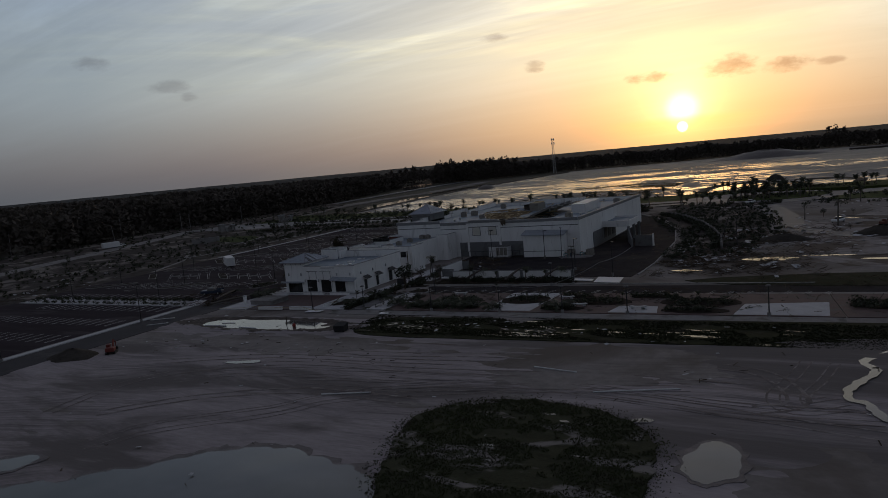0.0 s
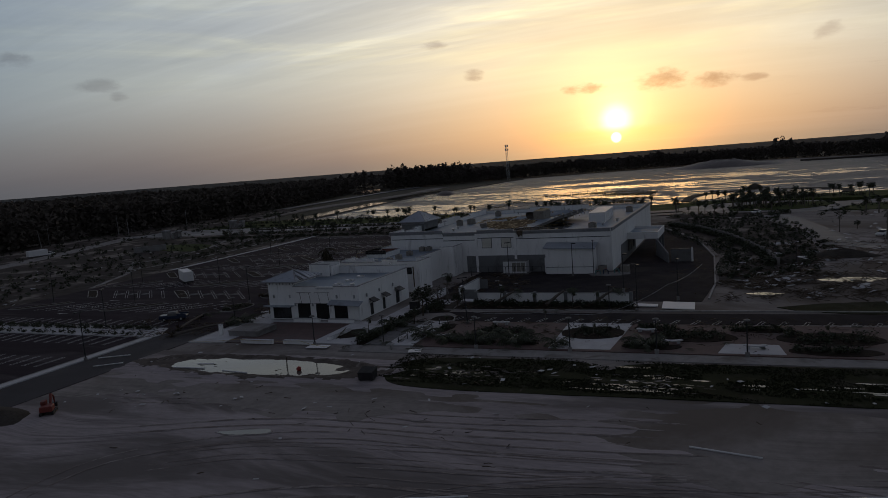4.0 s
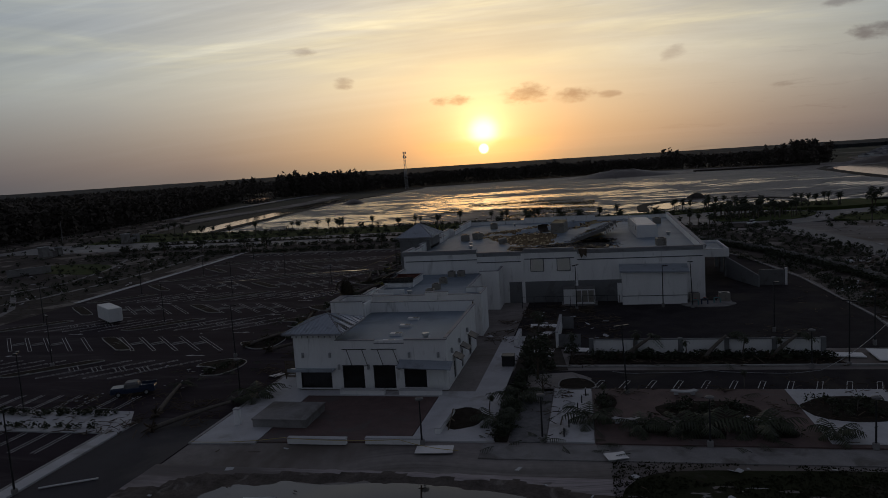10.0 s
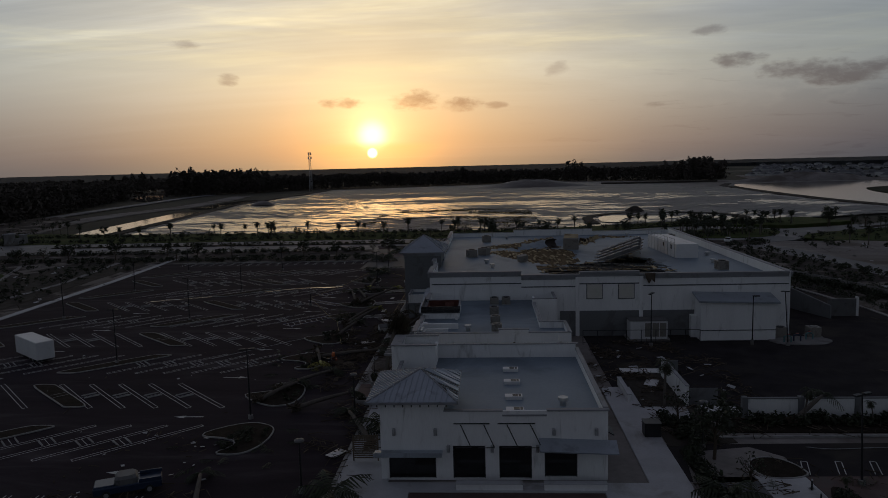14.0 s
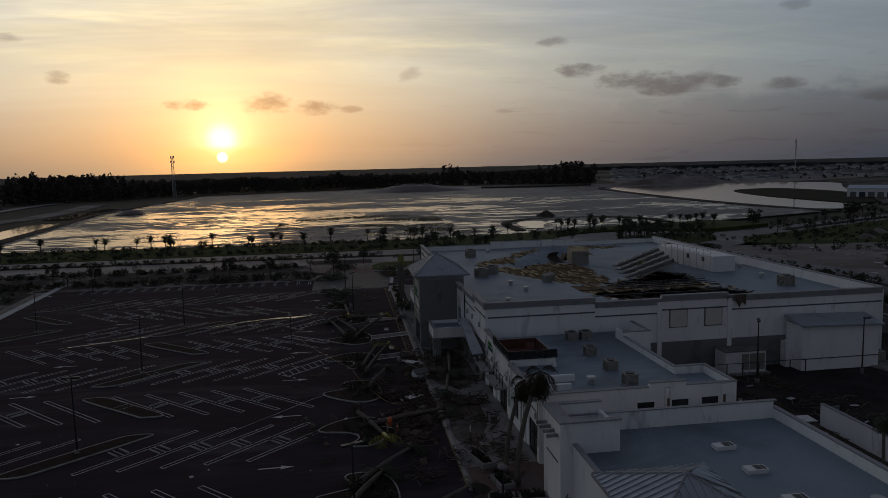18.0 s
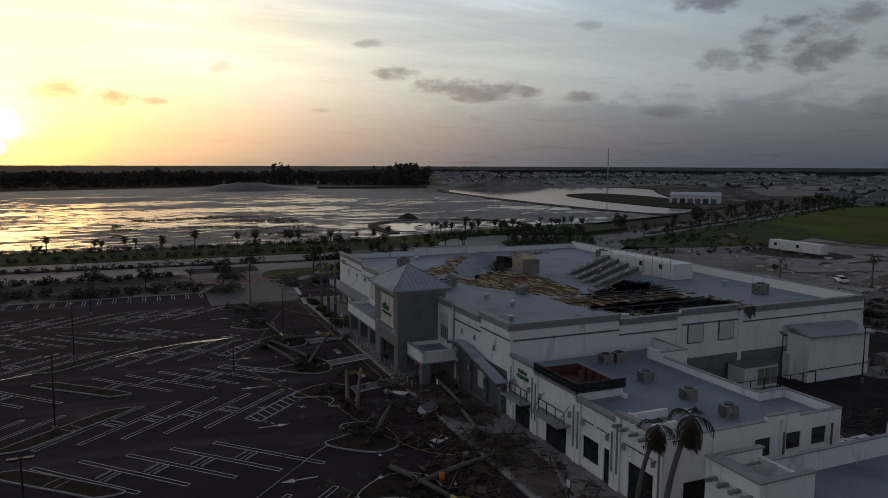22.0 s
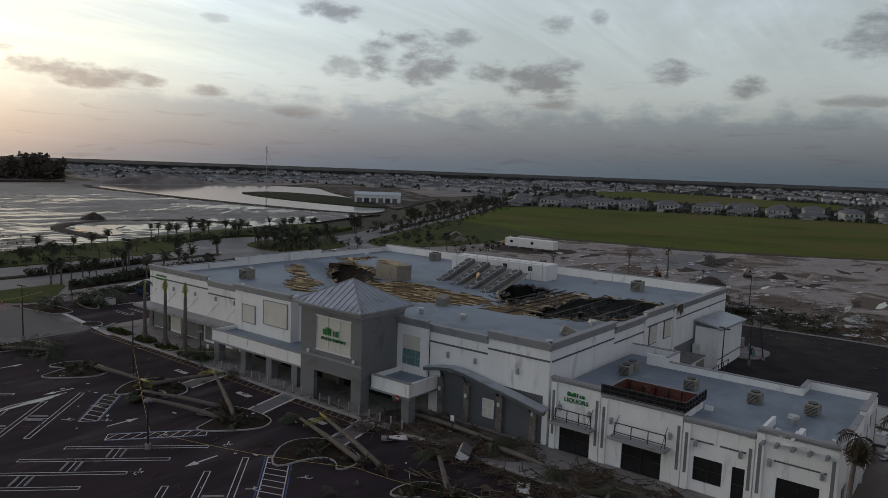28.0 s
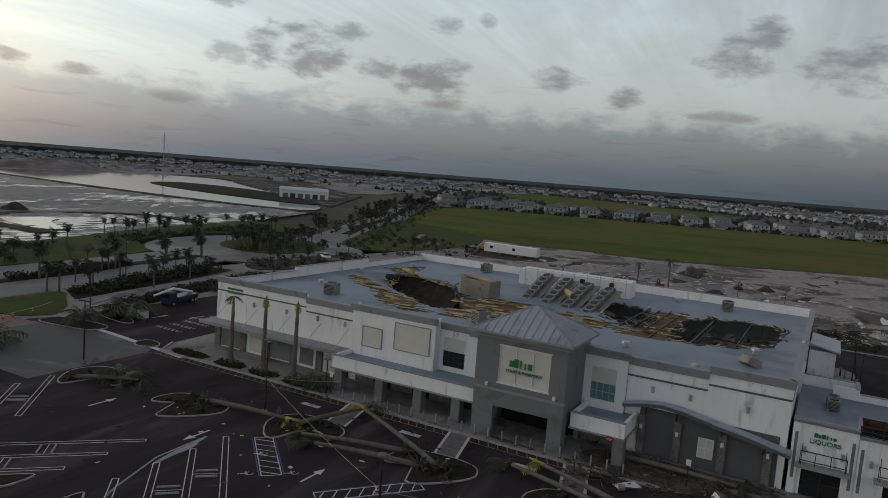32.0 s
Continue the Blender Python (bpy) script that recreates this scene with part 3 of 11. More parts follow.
# ---------------------------------------------------------------- ground and roads
far = Mesh()
RINGS = [0, 150, 300, 600, 1200, 2400, 4900]
far.add([(60 + r * math.cos(2 * math.pi * i / 64), 60 + r * math.sin(2 * math.pi * i / 64), -1.3) for r in RINGS[1:] for i in range(64)] + [(60, 60, -1.3)],
        [(384, i, (i + 1) % 64) for i in range(64)] + [(r * 64 + i, r * 64 + 64 + i, r * 64 + 64 + (i + 1) % 64, r * 64 + (i + 1) % 64) for r in range(5) for i in range(64)])
solid("ground", far, FAR, "dark scrub country that reaches the flat horizon", kind="structure")
sheet("suburb_land", [(2250 * math.sin(radians(a)), 2250 * math.cos(radians(a))) for a in range(18, 121, 6)] + [(500 * math.sin(radians(a)), 500 * math.cos(radians(a))) for a in range(120, 17, -6)][:11] + [(640, 360), (560, 420), (420, 980), (400, 1250)], -1.1, SUBURB, "pale patchwork land under the far suburb", 0.15)

SITE = [(-130, -320), (330, -320), (330, -120), (190, -40), (172, 60), (186, 125), (120, 122), (60, 128), (-150, 128), (-150, -100)]


def relief(x, y):
    """Shallow swells of the trampled sand in front of the shops."""
    far_off = min(1.0, max(0.0, (-72 - y) / 12))
    e = ((x - 17.5) / 19) ** 2 + ((y + 79.6) / 4.6) ** 2
    if e < 1.7:
        # the flooded pit and its churned rim
        rough = 0.16 * noise.noise((x * 0.5, y * 0.5, 3)) + 0.08 * noise.noise((x * 1.3, y * 1.3, 6))
        e += 0.22 * noise.noise((x * 0.22, y * 0.3, 8))
        return (0.42 * (min(e, 1.1) - 0.66) if e < 1.1 else 0.185 * max(0.0, 1.7 - e) / 0.6) + rough * (0.45 if e < 0.8 else 1.0)
    return far_off * (0.22 * noise.noise((x * 0.03, y * 0.06, 1)) + 0.07 * noise.noise((x * 0.2, y * 0.35, 5)) + 0.05 * noise.noise((x * 0.05 + 9, y * 1.1, 2)))


WETBANK = surface("wet_mud", (0.105, 0.09, 0.08), 0.9, 0.45, 0.6, 3.0, 0.9, stain=(0.20, 0.18, 0.165), stain_scale=0.5, stain_lo=0.55, stain_hi=0.7, bump_dist=0.2)


def sand_site():
    m = Mesh()
    m.prism(SITE, -0.5, -0.06)
    solid("sand_site", m, GRADED, "pale trampled sand of the building site", kind="structure")
    # the open sand before the shops, with its wheel ruts
    g = Mesh()
    xs = [-5 + 0.62 * i for i in range(70)] + [38.6 + 1.25 * i for i in range(70)]
    ys = [-190 + 1.25 * j for j in range(82)] + [-87.5 + 0.5 * j for j in range(29)]
    v = [(x, y, relief(x, y) - (0.35 if x > 123 or y > -74 else 0.0)) for y in ys for x in xs]
    n = len(xs)
    bank, cells, churned = Mesh(), [], []
    for j in range(len(ys) - 1):
        for i in range(n - 1):
            x, y = xs[i] + 0.3, ys[j] + 0.3
            e = ((x - 17.5) / 19) ** 2 + ((y + 79.6) / 4.6) ** 2 + 0.5 * noise.noise((x * 0.35, y * 0.5, 2))
            (churned if e < 1.25 else cells).append((j * n + i, j * n + i + 1, (j + 1) * n + i + 1, (j + 1) * n + i))
    g.add(v, cells)
    used = sorted({a for c in churned for a in c})
    at = {a: b for b, a in enumerate(used)}
    bank.add([v[a] for a in used], [tuple(at[a] for a in c) for c in churned])
    solid("pit_bank", bank, WETBANK, "dark churned mud bank round the pond", kind="structure", smooth=True)
    solid("sand_field", g, SAND, "grey rutted sand with wheel tracks", kind="structure", smooth=True)


sand_site()



def curve(pts, n=6):
    """A smooth line through the given points."""
    out = []
    for i in range(len(pts) - 1):
        p0, p1, p2, p3 = (Vector(pts[max(0, min(len(pts) - 1, i + k))]) for k in (-1, 0, 1, 2))
        for j in range(n):
            s = j / n
            out.append(tuple(0.5 * (2 * p1 + (p2 - p0) * s + (2 * p0 - 5 * p1 + 4 * p2 - p3) * s * s + (3 * p1 - p0 - 3 * p2 + p3) * s ** 3)))
    return out + [tuple(pts[-1])]


def wheel_track(pts, shift, half=0.16):
    """One rut pressed into the sand by a wheel."""
    line = curve(pts)
    off = ribbon(line, abs(shift) + 1e-3)
    n = len(line)
    line = off[:n] if shift > 0 else off[n:][::-1]
    edge = ribbon(line, half)
    v = [(x, y, relief(x, y) + 0.022) for x, y in edge] + [(x, y, relief(x, y) + 0.03) for x, y in line]
    f = []
    for i in range(n - 1):
        f += [(i, i + 1, 2 * n + i + 1, 2 * n + i), (2 * n + i, 2 * n + i + 1, 2 * n - 2 - i, 2 * n - 1 - i)]
    solid("wheel_track", Mesh().add(v, f), TRACK, "dark wheel rut pressed into the sand", kind="structure")


RUTS = [[(28.6, -110.4), (39, -105.3), (64, -102.8), (79, -101.9), (92, -104.1), (103.5, -106.2), (115.6, -105.3)], [(86, -103.7), (98, -106), (108, -108.5), (118, -110)], [(100, -91.7), (105, -93.8), (107.9, -98.8), (108.4, -103.5), (105, -105.8)],
        [(110.8, -88.6), (109.5, -94.8), (107.9, -100.4), (108.8, -104.1), (112.8, -101.7)], [(22.6, -126), (23.7, -111), (40.4, -101.1), (62.9, -100.4), (80, -98.5)], [(30.3, -124.3), (40, -116.2), (53.2, -111.2), (69, -111.3)],
        [(39, -133), (42.3, -126.3), (52.9, -118.7), (58.7, -111.9), (70.6, -106.2), (90, -101)], [(8, -96), (30, -93), (52, -94), (70, -92), (96, -90)], [(20, -104), (36, -98), (58, -97), (78, -95.4), (104, -97)], [(50, -108), (64, -106.6), (72, -104.6), (98, -100.6)]]
for k, pts in enumerate(RUTS):
    for sh in ((-0.95, 0.95) if k % 3 else (-0.95, 0.95, -1.9, 2.2)):
        wheel_track(pts, sh, 0.10 + 0.05 * (k % 3))

lot_poly = [(-82.8, -63), (-14.4, -63), (-14.4, -190), (-4.6, -190), (-4.6, -30), (-7.4, -28), (-7.4, 76), (-3.2, 78), (26, 80), (26, 100), (-3, 101), (-9.5, 103), (-11.2, 110), (-9.4, 121), (-9.4, 128), (-28, 128), (-25, 112), (-24.5, 97), (-25, 91), (-85.7, 91), (-83.8, 60), (-82.8, 10)]
parking_lot = sheet("parking_lot", lot_poly, 0.0, ASPHALT, "dark asphalt parking lot with angled bays", 0.3)
sheet("entrance_drive", [(-25, 76), (-9, 76), (-7.6, 77), (-5.9, 88), (-8.6, 96), (-9.6, 103), (-11.3, 110), (-9.5, 119.6), (-27, 119.6), (-25.1, 112), (-24.6, 97), (-25, 90.6)], 0.004, surface("drive_asphalt", (0.058, 0.056, 0.06), 0.72, 0.22, 0.12, 7.0, 0.2, stain=(0.12, 0.115, 0.115), stain_scale=0.08, spec=0.35), "paler asphalt of the entrance drive", 0.05)
sheet("entrance_pavers", [(-24.4, 99.4), (-9.0, 99.4), (-9.8, 103), (-11.2, 109.4), (-24.8, 109.4)], 0.010, surface("pink_pavers", (0.21, 0.165, 0.15), 0.92, 0.25, 0.6, 6.0, 0.3, stain=(0.15, 0.12, 0.11), stain_scale=0.3), "band of dull pink pavers at the entrance", 0.05)
sheet("south_drive", [(-14.3, -189), (-4.7, -189), (-4.7, -62), (-14.3, -62)], 0.004, surface("south_asphalt", (0.058, 0.055, 0.06), 0.85, 0.25, 0.12, 7.0, 0.2, stain=(0.085, 0.08, 0.08), stain_scale=0.08, spec=0.1), "paler asphalt of the south drive", 0.05)
sheet("south_parking_lot", [(-82, -112), (-16.6, -112), (-16.6, -67), (-82, -67)], 0.0, ASPHALT, "small asphalt lot beside the entrance drive", 0.3)
sheet("service_yard", [(24, -33), (76, -33), (77.5, -16), (76, 19), (71, 49), (60, 80), (47, 104), (42, 100), (52, 76), (56, 60), (56, 0), (24, 0)], 0.0, YARD, "dark asphalt service yard behind the store", 0.3)
sheet("back_lane", [(24, -43.5), (78, -42.5), (110, -41), (172, -40), (172, -45.5), (110, -47.5), (78, -49.5), (24, -51.5)], -0.005, YARD, "asphalt lane with parking bays along the little park", 0.3)
ROAD = [(-220, 141), (-120, 141), (-40, 140), (10, 139), (40, 142), (62, 145)]
sheet("boulevard", ribbon(ROAD, 10.5), -0.02, ROADM, "two-way boulevard of pale worn asphalt", 0.4)
sheet("roundabout_road", [(88 + 33 * math.cos(a * math.pi / 18), 149 + 30 * math.sin(a * math.pi / 18)) for a in range(36)], -0.015, ROADM, "roundabout carriageway of pale asphalt", 0.4)
NE = [(110, 150), (143, 160), (200, 188), (240, 204), (365, 268), (650, 405), (900, 520)]
sheet("north_east_road", ribbon(NE, 9.0), -0.02, ROADM, "straight tree-lined road to the suburb", 0.4)
sheet("south_road", ribbon([(88, 128), (95, 104), (101, 70), (104, 40), (118, 24), (150, 30), (165, 48)], 4.5), -0.02, ROADM, "new site road of pale asphalt", 0.4)
sheet("west_road", ribbon(curve([(-222, 126), (-238, 172), (-241, 204), (-251, 257), (-268, 345), (-280, 466), (-292, 588), (-290, 650)], 4), 5.0), -0.3, ROADM, "causeway road along the canal", 0.6)
for nm, pl in (("road_median", ribbon([(-150, 139.6), (-40, 136.6), (2, 133.6), (22, 135.4), (36, 139.6), (60, 143)], 1.5)), ("road_median", ribbon([(150, 163), (200, 188), (240, 204), (365, 268), (600, 381)], 1.8))):
    sheet(nm, pl, 0.12, MULCH, "planted median strip between the carriageways", 0.3)
sheet("roundabout_island", smoothed([(76, 138), (80, 162), (105, 168), (119, 160), (108, 137), (90, 133)], 3), 0.14, GRASS, "grassy middle island of the roundabout", 0.4)
sheet("splitter_island", smoothed([(54, 116), (58, 127), (80, 129), (98, 126), (98, 117), (76, 113)], 2), 0.1, WEEDS, "worn lawn island with palms by the roundabout", 0.4)
sheet("lake_shore_lawn", [(-200, 153), (30, 151), (55, 156), (66, 176), (90, 186), (130, 178), (160, 190), (150, 215), (95, 205), (50, 188), (20, 181), (-60, 181), (-140, 188), (-200, 200)], 0.0, GRASS, "strip of lawn along the flooded land", 1.4)
sheet("boulevard", ribbon([(-220, 126), (-120, 126), (-40, 125.8), (-4, 126), (18, 129), (32, 133), (62, 141)], 6.4), -0.012, ROADM, "near carriageway of pale worn asphalt", 0.4)
sheet("verge", [(-150, 92), (-60, 92), (-26, 92.5), (-25.6, 100), (-26.4, 112.6), (-28.5, 119.2), (-150, 119.3)], 0.02, WEEDS, "planted verge between parking lot and road", 0.4)
sheet("corner_lawn", smoothed([(-10.4, 107.6), (-9.2, 116), (-6, 119.2), (1, 119.4), (8, 119.6), (3, 112), (-0.5, 106), (-3.3, 103), (-7.4, 104)], 2), 0.04, GRASS, "small lawn at the entrance corner", 0.4)
sheet("hedge_bed", [(4.4, 111.6), (8, 119.7), (16, 122.4), (30, 125.2), (48, 131), (50, 121), (30, 116), (17.6, 114.2)], 0.06, MULCH, "dark bed under the roadside hedge", 0.4)
sheet("hedge_bed", [(-2.7, 95.6), (1.6, 99.2), (7.8, 105), (15, 107.6), (30, 111), (50, 115), (50, 108.6), (28, 104.4), (8, 100.8), (2, 94), (-0.6, 91.6)], 0.06, MULCH, "dark bed between the path and the side lot", 0.4)
sheet("side_path", ribbon(curve([(-6.8, 99.2), (-2.0, 103.2), (2.9, 107.4), (13.6, 110.8), (30, 113.6), (50, 118)], 5), 1.3), 0.05, CONC, "grey walk between the two hedges", 0.3)
sheet("gutter_strip", ribbon([(-5.7, 97.3), (-5.9, 88.6), (-6.9, 77.1), (-7.5, 71)], 0.42), 0.012, SLAB, "pale concrete gutter between drive and side lot", 0.05)
sheet("shop_terrace", [(-6.9, -31), (-6.9, -24.6), (0.1, -24.6), (0.1, -31)], 0.155, PAVER, "terrace of dull red pavers by the shop corner", 0.1)
sheet("east_verge", smoothed([(112, 128), (122, 146), (150, 158), (215, 188), (240, 196), (228, 150), (190, 120), (140, 116)], 1), 0.0, GRASS, "rough verge along the straight road", 0.5)
sheet("green_field", [(330, -420), (480, -420), (545, -40), (505, 64), (472, 160), (430, 256), (388, 262), (300, 222), (240, 196), (212, 160), (201, 143), (196, 118), (194, 102), (199, 89), (202, 70), (209, 55), (217, 33), (225, 15), (235, -4), (262, -60)], -0.03, FIELD, "broad bright green meadow behind the site", 1.4)
FARM = [(1150, 476), (1165, 440), (1100, 326), (1022, 233), (996, 171), (948, 122), (760, 100), (690, 220), (730, 330), (860, 420), (980, 476)]
sheet("far_meadow", FARM, -0.6, FIELD, "second meadow beyond the first houses", 0.9)
sheet("far_pond", [(1112, 153), (1429, 204), (1424, 107), (1138, 83)], -1.04, WATER, "pale pond beyond the second meadow", 0.05)
sheet("building_sand", smoothed([(104, -20), (150, -30), (200, -24), (250, -30), (244, -4), (226, 33), (212, 70), (206, 102), (212, 150), (182, 124), (140, 112), (118, 60), (108, 46)], 1), -0.035, surface("pale_sand", (0.32, 0.293, 0.28), 0.95, 0.32, 0.05, 0.7, 0.5, stain=(0.13, 0.107, 0.09), stain_scale=0.05, stain_lo=0.49, stain_hi=0.60, bump_dist=0.2, tracks=0.7), "pale graded sand with tracks and stains", 0.2)

sheet("site_strip", ribbon(curve([(118, 50), (135, 55.4), (160, 57.2), (192, 57)], 4), 1.7), -0.028, CONC, "pale concrete strip across the building land", 0.1)
sheet("site_apron", [(136, 47), (150, 53.6), (190, 55), (190, 45.5), (162, 42.4), (141, 41)], -0.026, ROADM, "grey asphalt apron on the building land", 0.1)
def tattered(poly, amount):
    return [(x + amount * noise.noise((x * 0.21, y * 0.21, 3)) + 0.4 * amount * noise.noise((x * 0.8, y * 0.8, 8)), y + amount * noise.noise((x * 0.21, y * 0.21, 23)) + 0.4 * amount * noise.noise((x * 0.8, y * 0.8, 28))) for x, y in poly]


sheet("dug_pit", tattered(smoothed([(137, 38), (149, 33), (172, 34), (196, 37.6), (180, 43), (160, 41)], 2), 2.0), -0.022, EARTH, "dug brown earth on the building land", 0.1)
sheet("field_margin", tattered(ribbon(curve([(214, 148), (203, 128), (198, 107), (203, 88), (204, 62), (216, 32), (228, 13), (242, -8)], 9), 3.2), 4.5), -0.02, EARTH, "rough brown margin along the meadow", 0.1)
for i in range(46):
    x, y = rng.uniform(112, 236), rng.uniform(-22, 116)
    if inside(x, y, [(112, -16), (226, -20), (212, 40), (196, 84), (186, 110), (130, 100), (114, 50)]):
        sheet("churned_earth", tattered(blob(x, y, rng.uniform(2, 8), rng.uniform(0.5, 1.8), 26, 0.5, i, rng.uniform(-30, 40)), 1.2), -0.031 + 0.0002 * i, EARTH if i % 3 else CONC, "churned patch on the graded sand", 0.05)

# kerbs round the lot and the drive
for pts, lab in (([(-7.25, -29), (-7.25, 75.6), (-3.4, 77.8)], "concrete kerb along the store's front walk"), ([(-4.5, -69), (-4.5, -30)], "concrete kerb beside the plaza"), ([(-80, 91.1), (-22, 91.1)], "concrete kerb at the lot's far edge"),
                 ([(77, -31), (77.6, -16), (76.2, 19), (71.2, 49), (60.3, 80), (47.5, 104)], "long curved kerb of the service yard"), ([(30, -41.8), (110, -40)], "kerb along the back lane"), ([(-16.4, -110), (-16.4, -66)], "kerb of the south lot")):
    solid("kerb", strip_mesh(pts, 0.16, -0.05, 0.2), KERB, lab, kind="structure")

# walks and plaza
sheet("store_walk", [(-7.1, -28.5), (-7.1, 75.5), (0.2, 75.5), (0.2, -28.5)], 0.14, CONC, "concrete walk along the shop fronts", 0.3)
sheet("south_walk", [(-4.3, -69), (-4.3, -29), (0.2, -29), (0.2, -52), (22.6, -52), (22.6, -26), (26, -26), (26, -54), (27, -66.8), (18.6, -67), (18.6, -53.8), (2.2, -53.8), (2.6, -68.6)], 0.10, SLAB, "pale concrete walks round the corner shop", 0.3)
sheet("plaza", [(2.7, -68.2), (2.3, -53.9), (18.5, -53.9), (18.5, -67.2)], 0.07, PAVER, "dining plaza of dull red pavers", 0.3)
sheet("entry_strip", [(28.4, -66.6), (28.3, -50.7), (31.7, -50.7), (31.9, -66.5)], 0.05, GPAVER, "ramp of grey pavers up to the park", 0.3)
sheet("entry_walk", [(32.0, -66.4), (31.8, -50.5), (36.0, -50.6), (36.5, -66.5)], 0.09, SLAB, "pale concrete walk beside the ramp", 0.3)
sheet("park_paving", [(36.6, -66.6), (36.1, -50.6), (112, -49.6), (114, -65.6)], 0.06, PAVER, "park paving of dull red bricks", 0.3)
sheet("park_lane", [(26, -70.6), (26, -67.2), (114, -66.0), (114, -69.0)], 0.03, CONC, "sandy concrete path beside the swale", 0.3)
for pl in ([(57.2, -65.6), (65.8, -65.4), (66.8, -50.2), (56.8, -50.4)], [(79.5, -65.4), (87.5, -65.2), (86.8, -60.6), (80.4, -60.6)], [(99, -65.4), (112, -65.2), (112, -56), (100, -58)]):
    sheet("park_slab", pl, 0.09, SLAB, "pale concrete slab in the park paving", 0.2)
for cx, cy, rx, ry in ((47.6, -57.5, 5.2, 3.0), (61.6, -56.4, 4.6, 3.8), (76.0, -57, 5.6, 3.2), (93, -57, 6.4, 3.4), (37.6, -55.6, 1.2, 2.8), (70.5, -53, 3.2, 1.2), (85, -53, 4.2, 1.2), (41.9, -62.6, 1.8, 1.3), (46.4, -63.6, 2.2, 1.3), (53.4, -63.2, 2.0, 1.2), (71, -63.2, 4.0, 1.5), (93, -63.2, 5.2, 1.9), (22.8, -60.6, 2.2, 3.2)):
    sheet("planting_bed", blob(cx, cy, rx, ry, 22, 0.12, cx), 0.12, MULCH, "oval planting bed of dark mulch", 0.2)
sheet("park_paving", [(112.2, -49.6), (114.2, -65.6), (176, -63.0), (174, -47.6)], 0.055, PAVER, "park paving of dull red bricks", 0.3)
for cx, cy, rx, ry in ((122, -57, 7.5, 4.0), (139, -56, 8, 4.2), (156, -55, 7.5, 4.0), (168, -60, 5, 2.0), (130, -63, 6, 1.4), (147, -62, 6, 1.4)):
    sheet("planting_bed", blob(cx, cy, rx, ry, 22, 0.14, cx), 0.12, MULCH, "oval planting bed of dark mulch", 0.2)
sheet("planting_strip", [(26.9, -66.6), (28.2, -66.6), (28.2, -45), (26.9, -45)], 0.13, MULCH, "narrow bed beside the ramp", 0.2)
sheet("yard_bed", [(33, -40.4), (33, -36.2), (66, -36.4), (66, -40.6)], 0.06, MULCH, "bed of shrubs along the yard wall", 0.25)
sheet("courtyard_soil", [(26.2, -44), (26.2, -16), (31, -14), (31.5, -32.5), (33, -43)], 0.02, EARTH, "bare soil between walk and yard", 0.25)
for y0, y1 in ((61.8, 66.6), (56.2, 60.4), (50.6, 54.9), (68.4, 74.6)):
    sheet("store_bed", smoothed([(-7, y0), (-7, y1), (-4.6, y1), (-4.6, y0)], 1), 0.18, MULCH, "planting bed round a palm before the store", 0.1)
sheet("south_strip", [(-80, -66.9), (-14.6, -66.9), (-14.6, -65), (-17.4, -60.2), (-80, -60.2)], 0.1, SLAB, "concrete strip with shrub beds between the lots", 0.3)
sheet("drive_walk", [(-16.2, -112), (-14.6, -112), (-14.6, -66.4), (-16.2, -66.4)], 0.12, SLAB, "white concrete walk along the entrance drive", 0.3)
sheet("west_scrub", [(-150, -100), (-82, -100), (-82, 8), (-88, 60), (-90, 91), (-150, 91)], -0.03, WEEDS, "dark weedy land west of the lot", 0.2)
sheet("west_land", [(-150.2, -170), (-150.2, 128), (-150.2, 150), (-196, 172), (-235, 300), (-262, 320), (-300, 215), (-285, 128), (-250, 40), (-330, -170)], -0.06, WEEDS, "weedy land between the lot and the wood", 1.5)
sheet("sandy_road", ribbon(curve([(-150, -60), (-168, -20), (-178, 11), (-198, 69), (-214, 108), (-224, 130)]), 5.0), -0.02, CONC, "pale sandy road along the wood's edge", 0.3)
sheet("west_lawn", smoothed([(-160, 70), (-155, 84), (-125, 80), (-112, 56), (-128, 58)], 2), 0.0, GRASS, "patch of lawn west of the lot", 0.2)
for pts, w in (([(-104, 8), (-100, 17), (-97.6, 35), (-96.8, 58), (-102, 96)], 0.8), ([(-118, 20), (-112, 40), (-118, 66), (-130, 92)], 0.6), ([(-84, -20), (-96, 4), (-120, 30)], 0.7)):
    sheet("sandy_track", ribbon(pts, w), 0.05, CONC, "narrow sandy track through the weeds", 0.1)
sheet("west_walk", [(-84.6, 10), (-83.0, 10), (-84.0, 60), (-86.4, 102), (-88, 102), (-85.6, 60)], 0.06, SLAB, "pale walk along the lot's west edge", 0.3)
sheet("west_bed", [(-108, 10), (-90, 10), (-92, 100), (-116, 100)], 0.03, EARTH, "bare planting land west of the lot", 0.3)

# swale, oval lawn, ponds and puddles
sheet("swale", smoothed([(39.4, -81.4), (38.5, -78), (39.2, -74.7), (42.2, -72.0), (50.8, -71.5), (60, -71.0), (64.4, -71.7), (65.2, -74.6), (67.8, -74.5), (68.7, -71.4), (80, -70.4), (160, -67.0), (260, -60), (260, -82), (110, -82.5), (75, -83.6), (60.8, -84.6), (51, -84.8), (45, -84.7), (41.2, -83.6)], 2), 0.06, SWALE, "soggy grass swale with standing water", 0.3)
OVAL = smoothed([(72.6, -121.4), (71.8, -116.7), (73.4, -112.2), (76.6, -109.6), (83.2, -107.8), (91.1, -109.9), (95.2, -113.2), (97.4, -116.6), (98.2, -120.4), (98.6, -126.2), (96, -133), (88, -137.5), (79, -136), (76.4, -131), (74.6, -127)], 2)
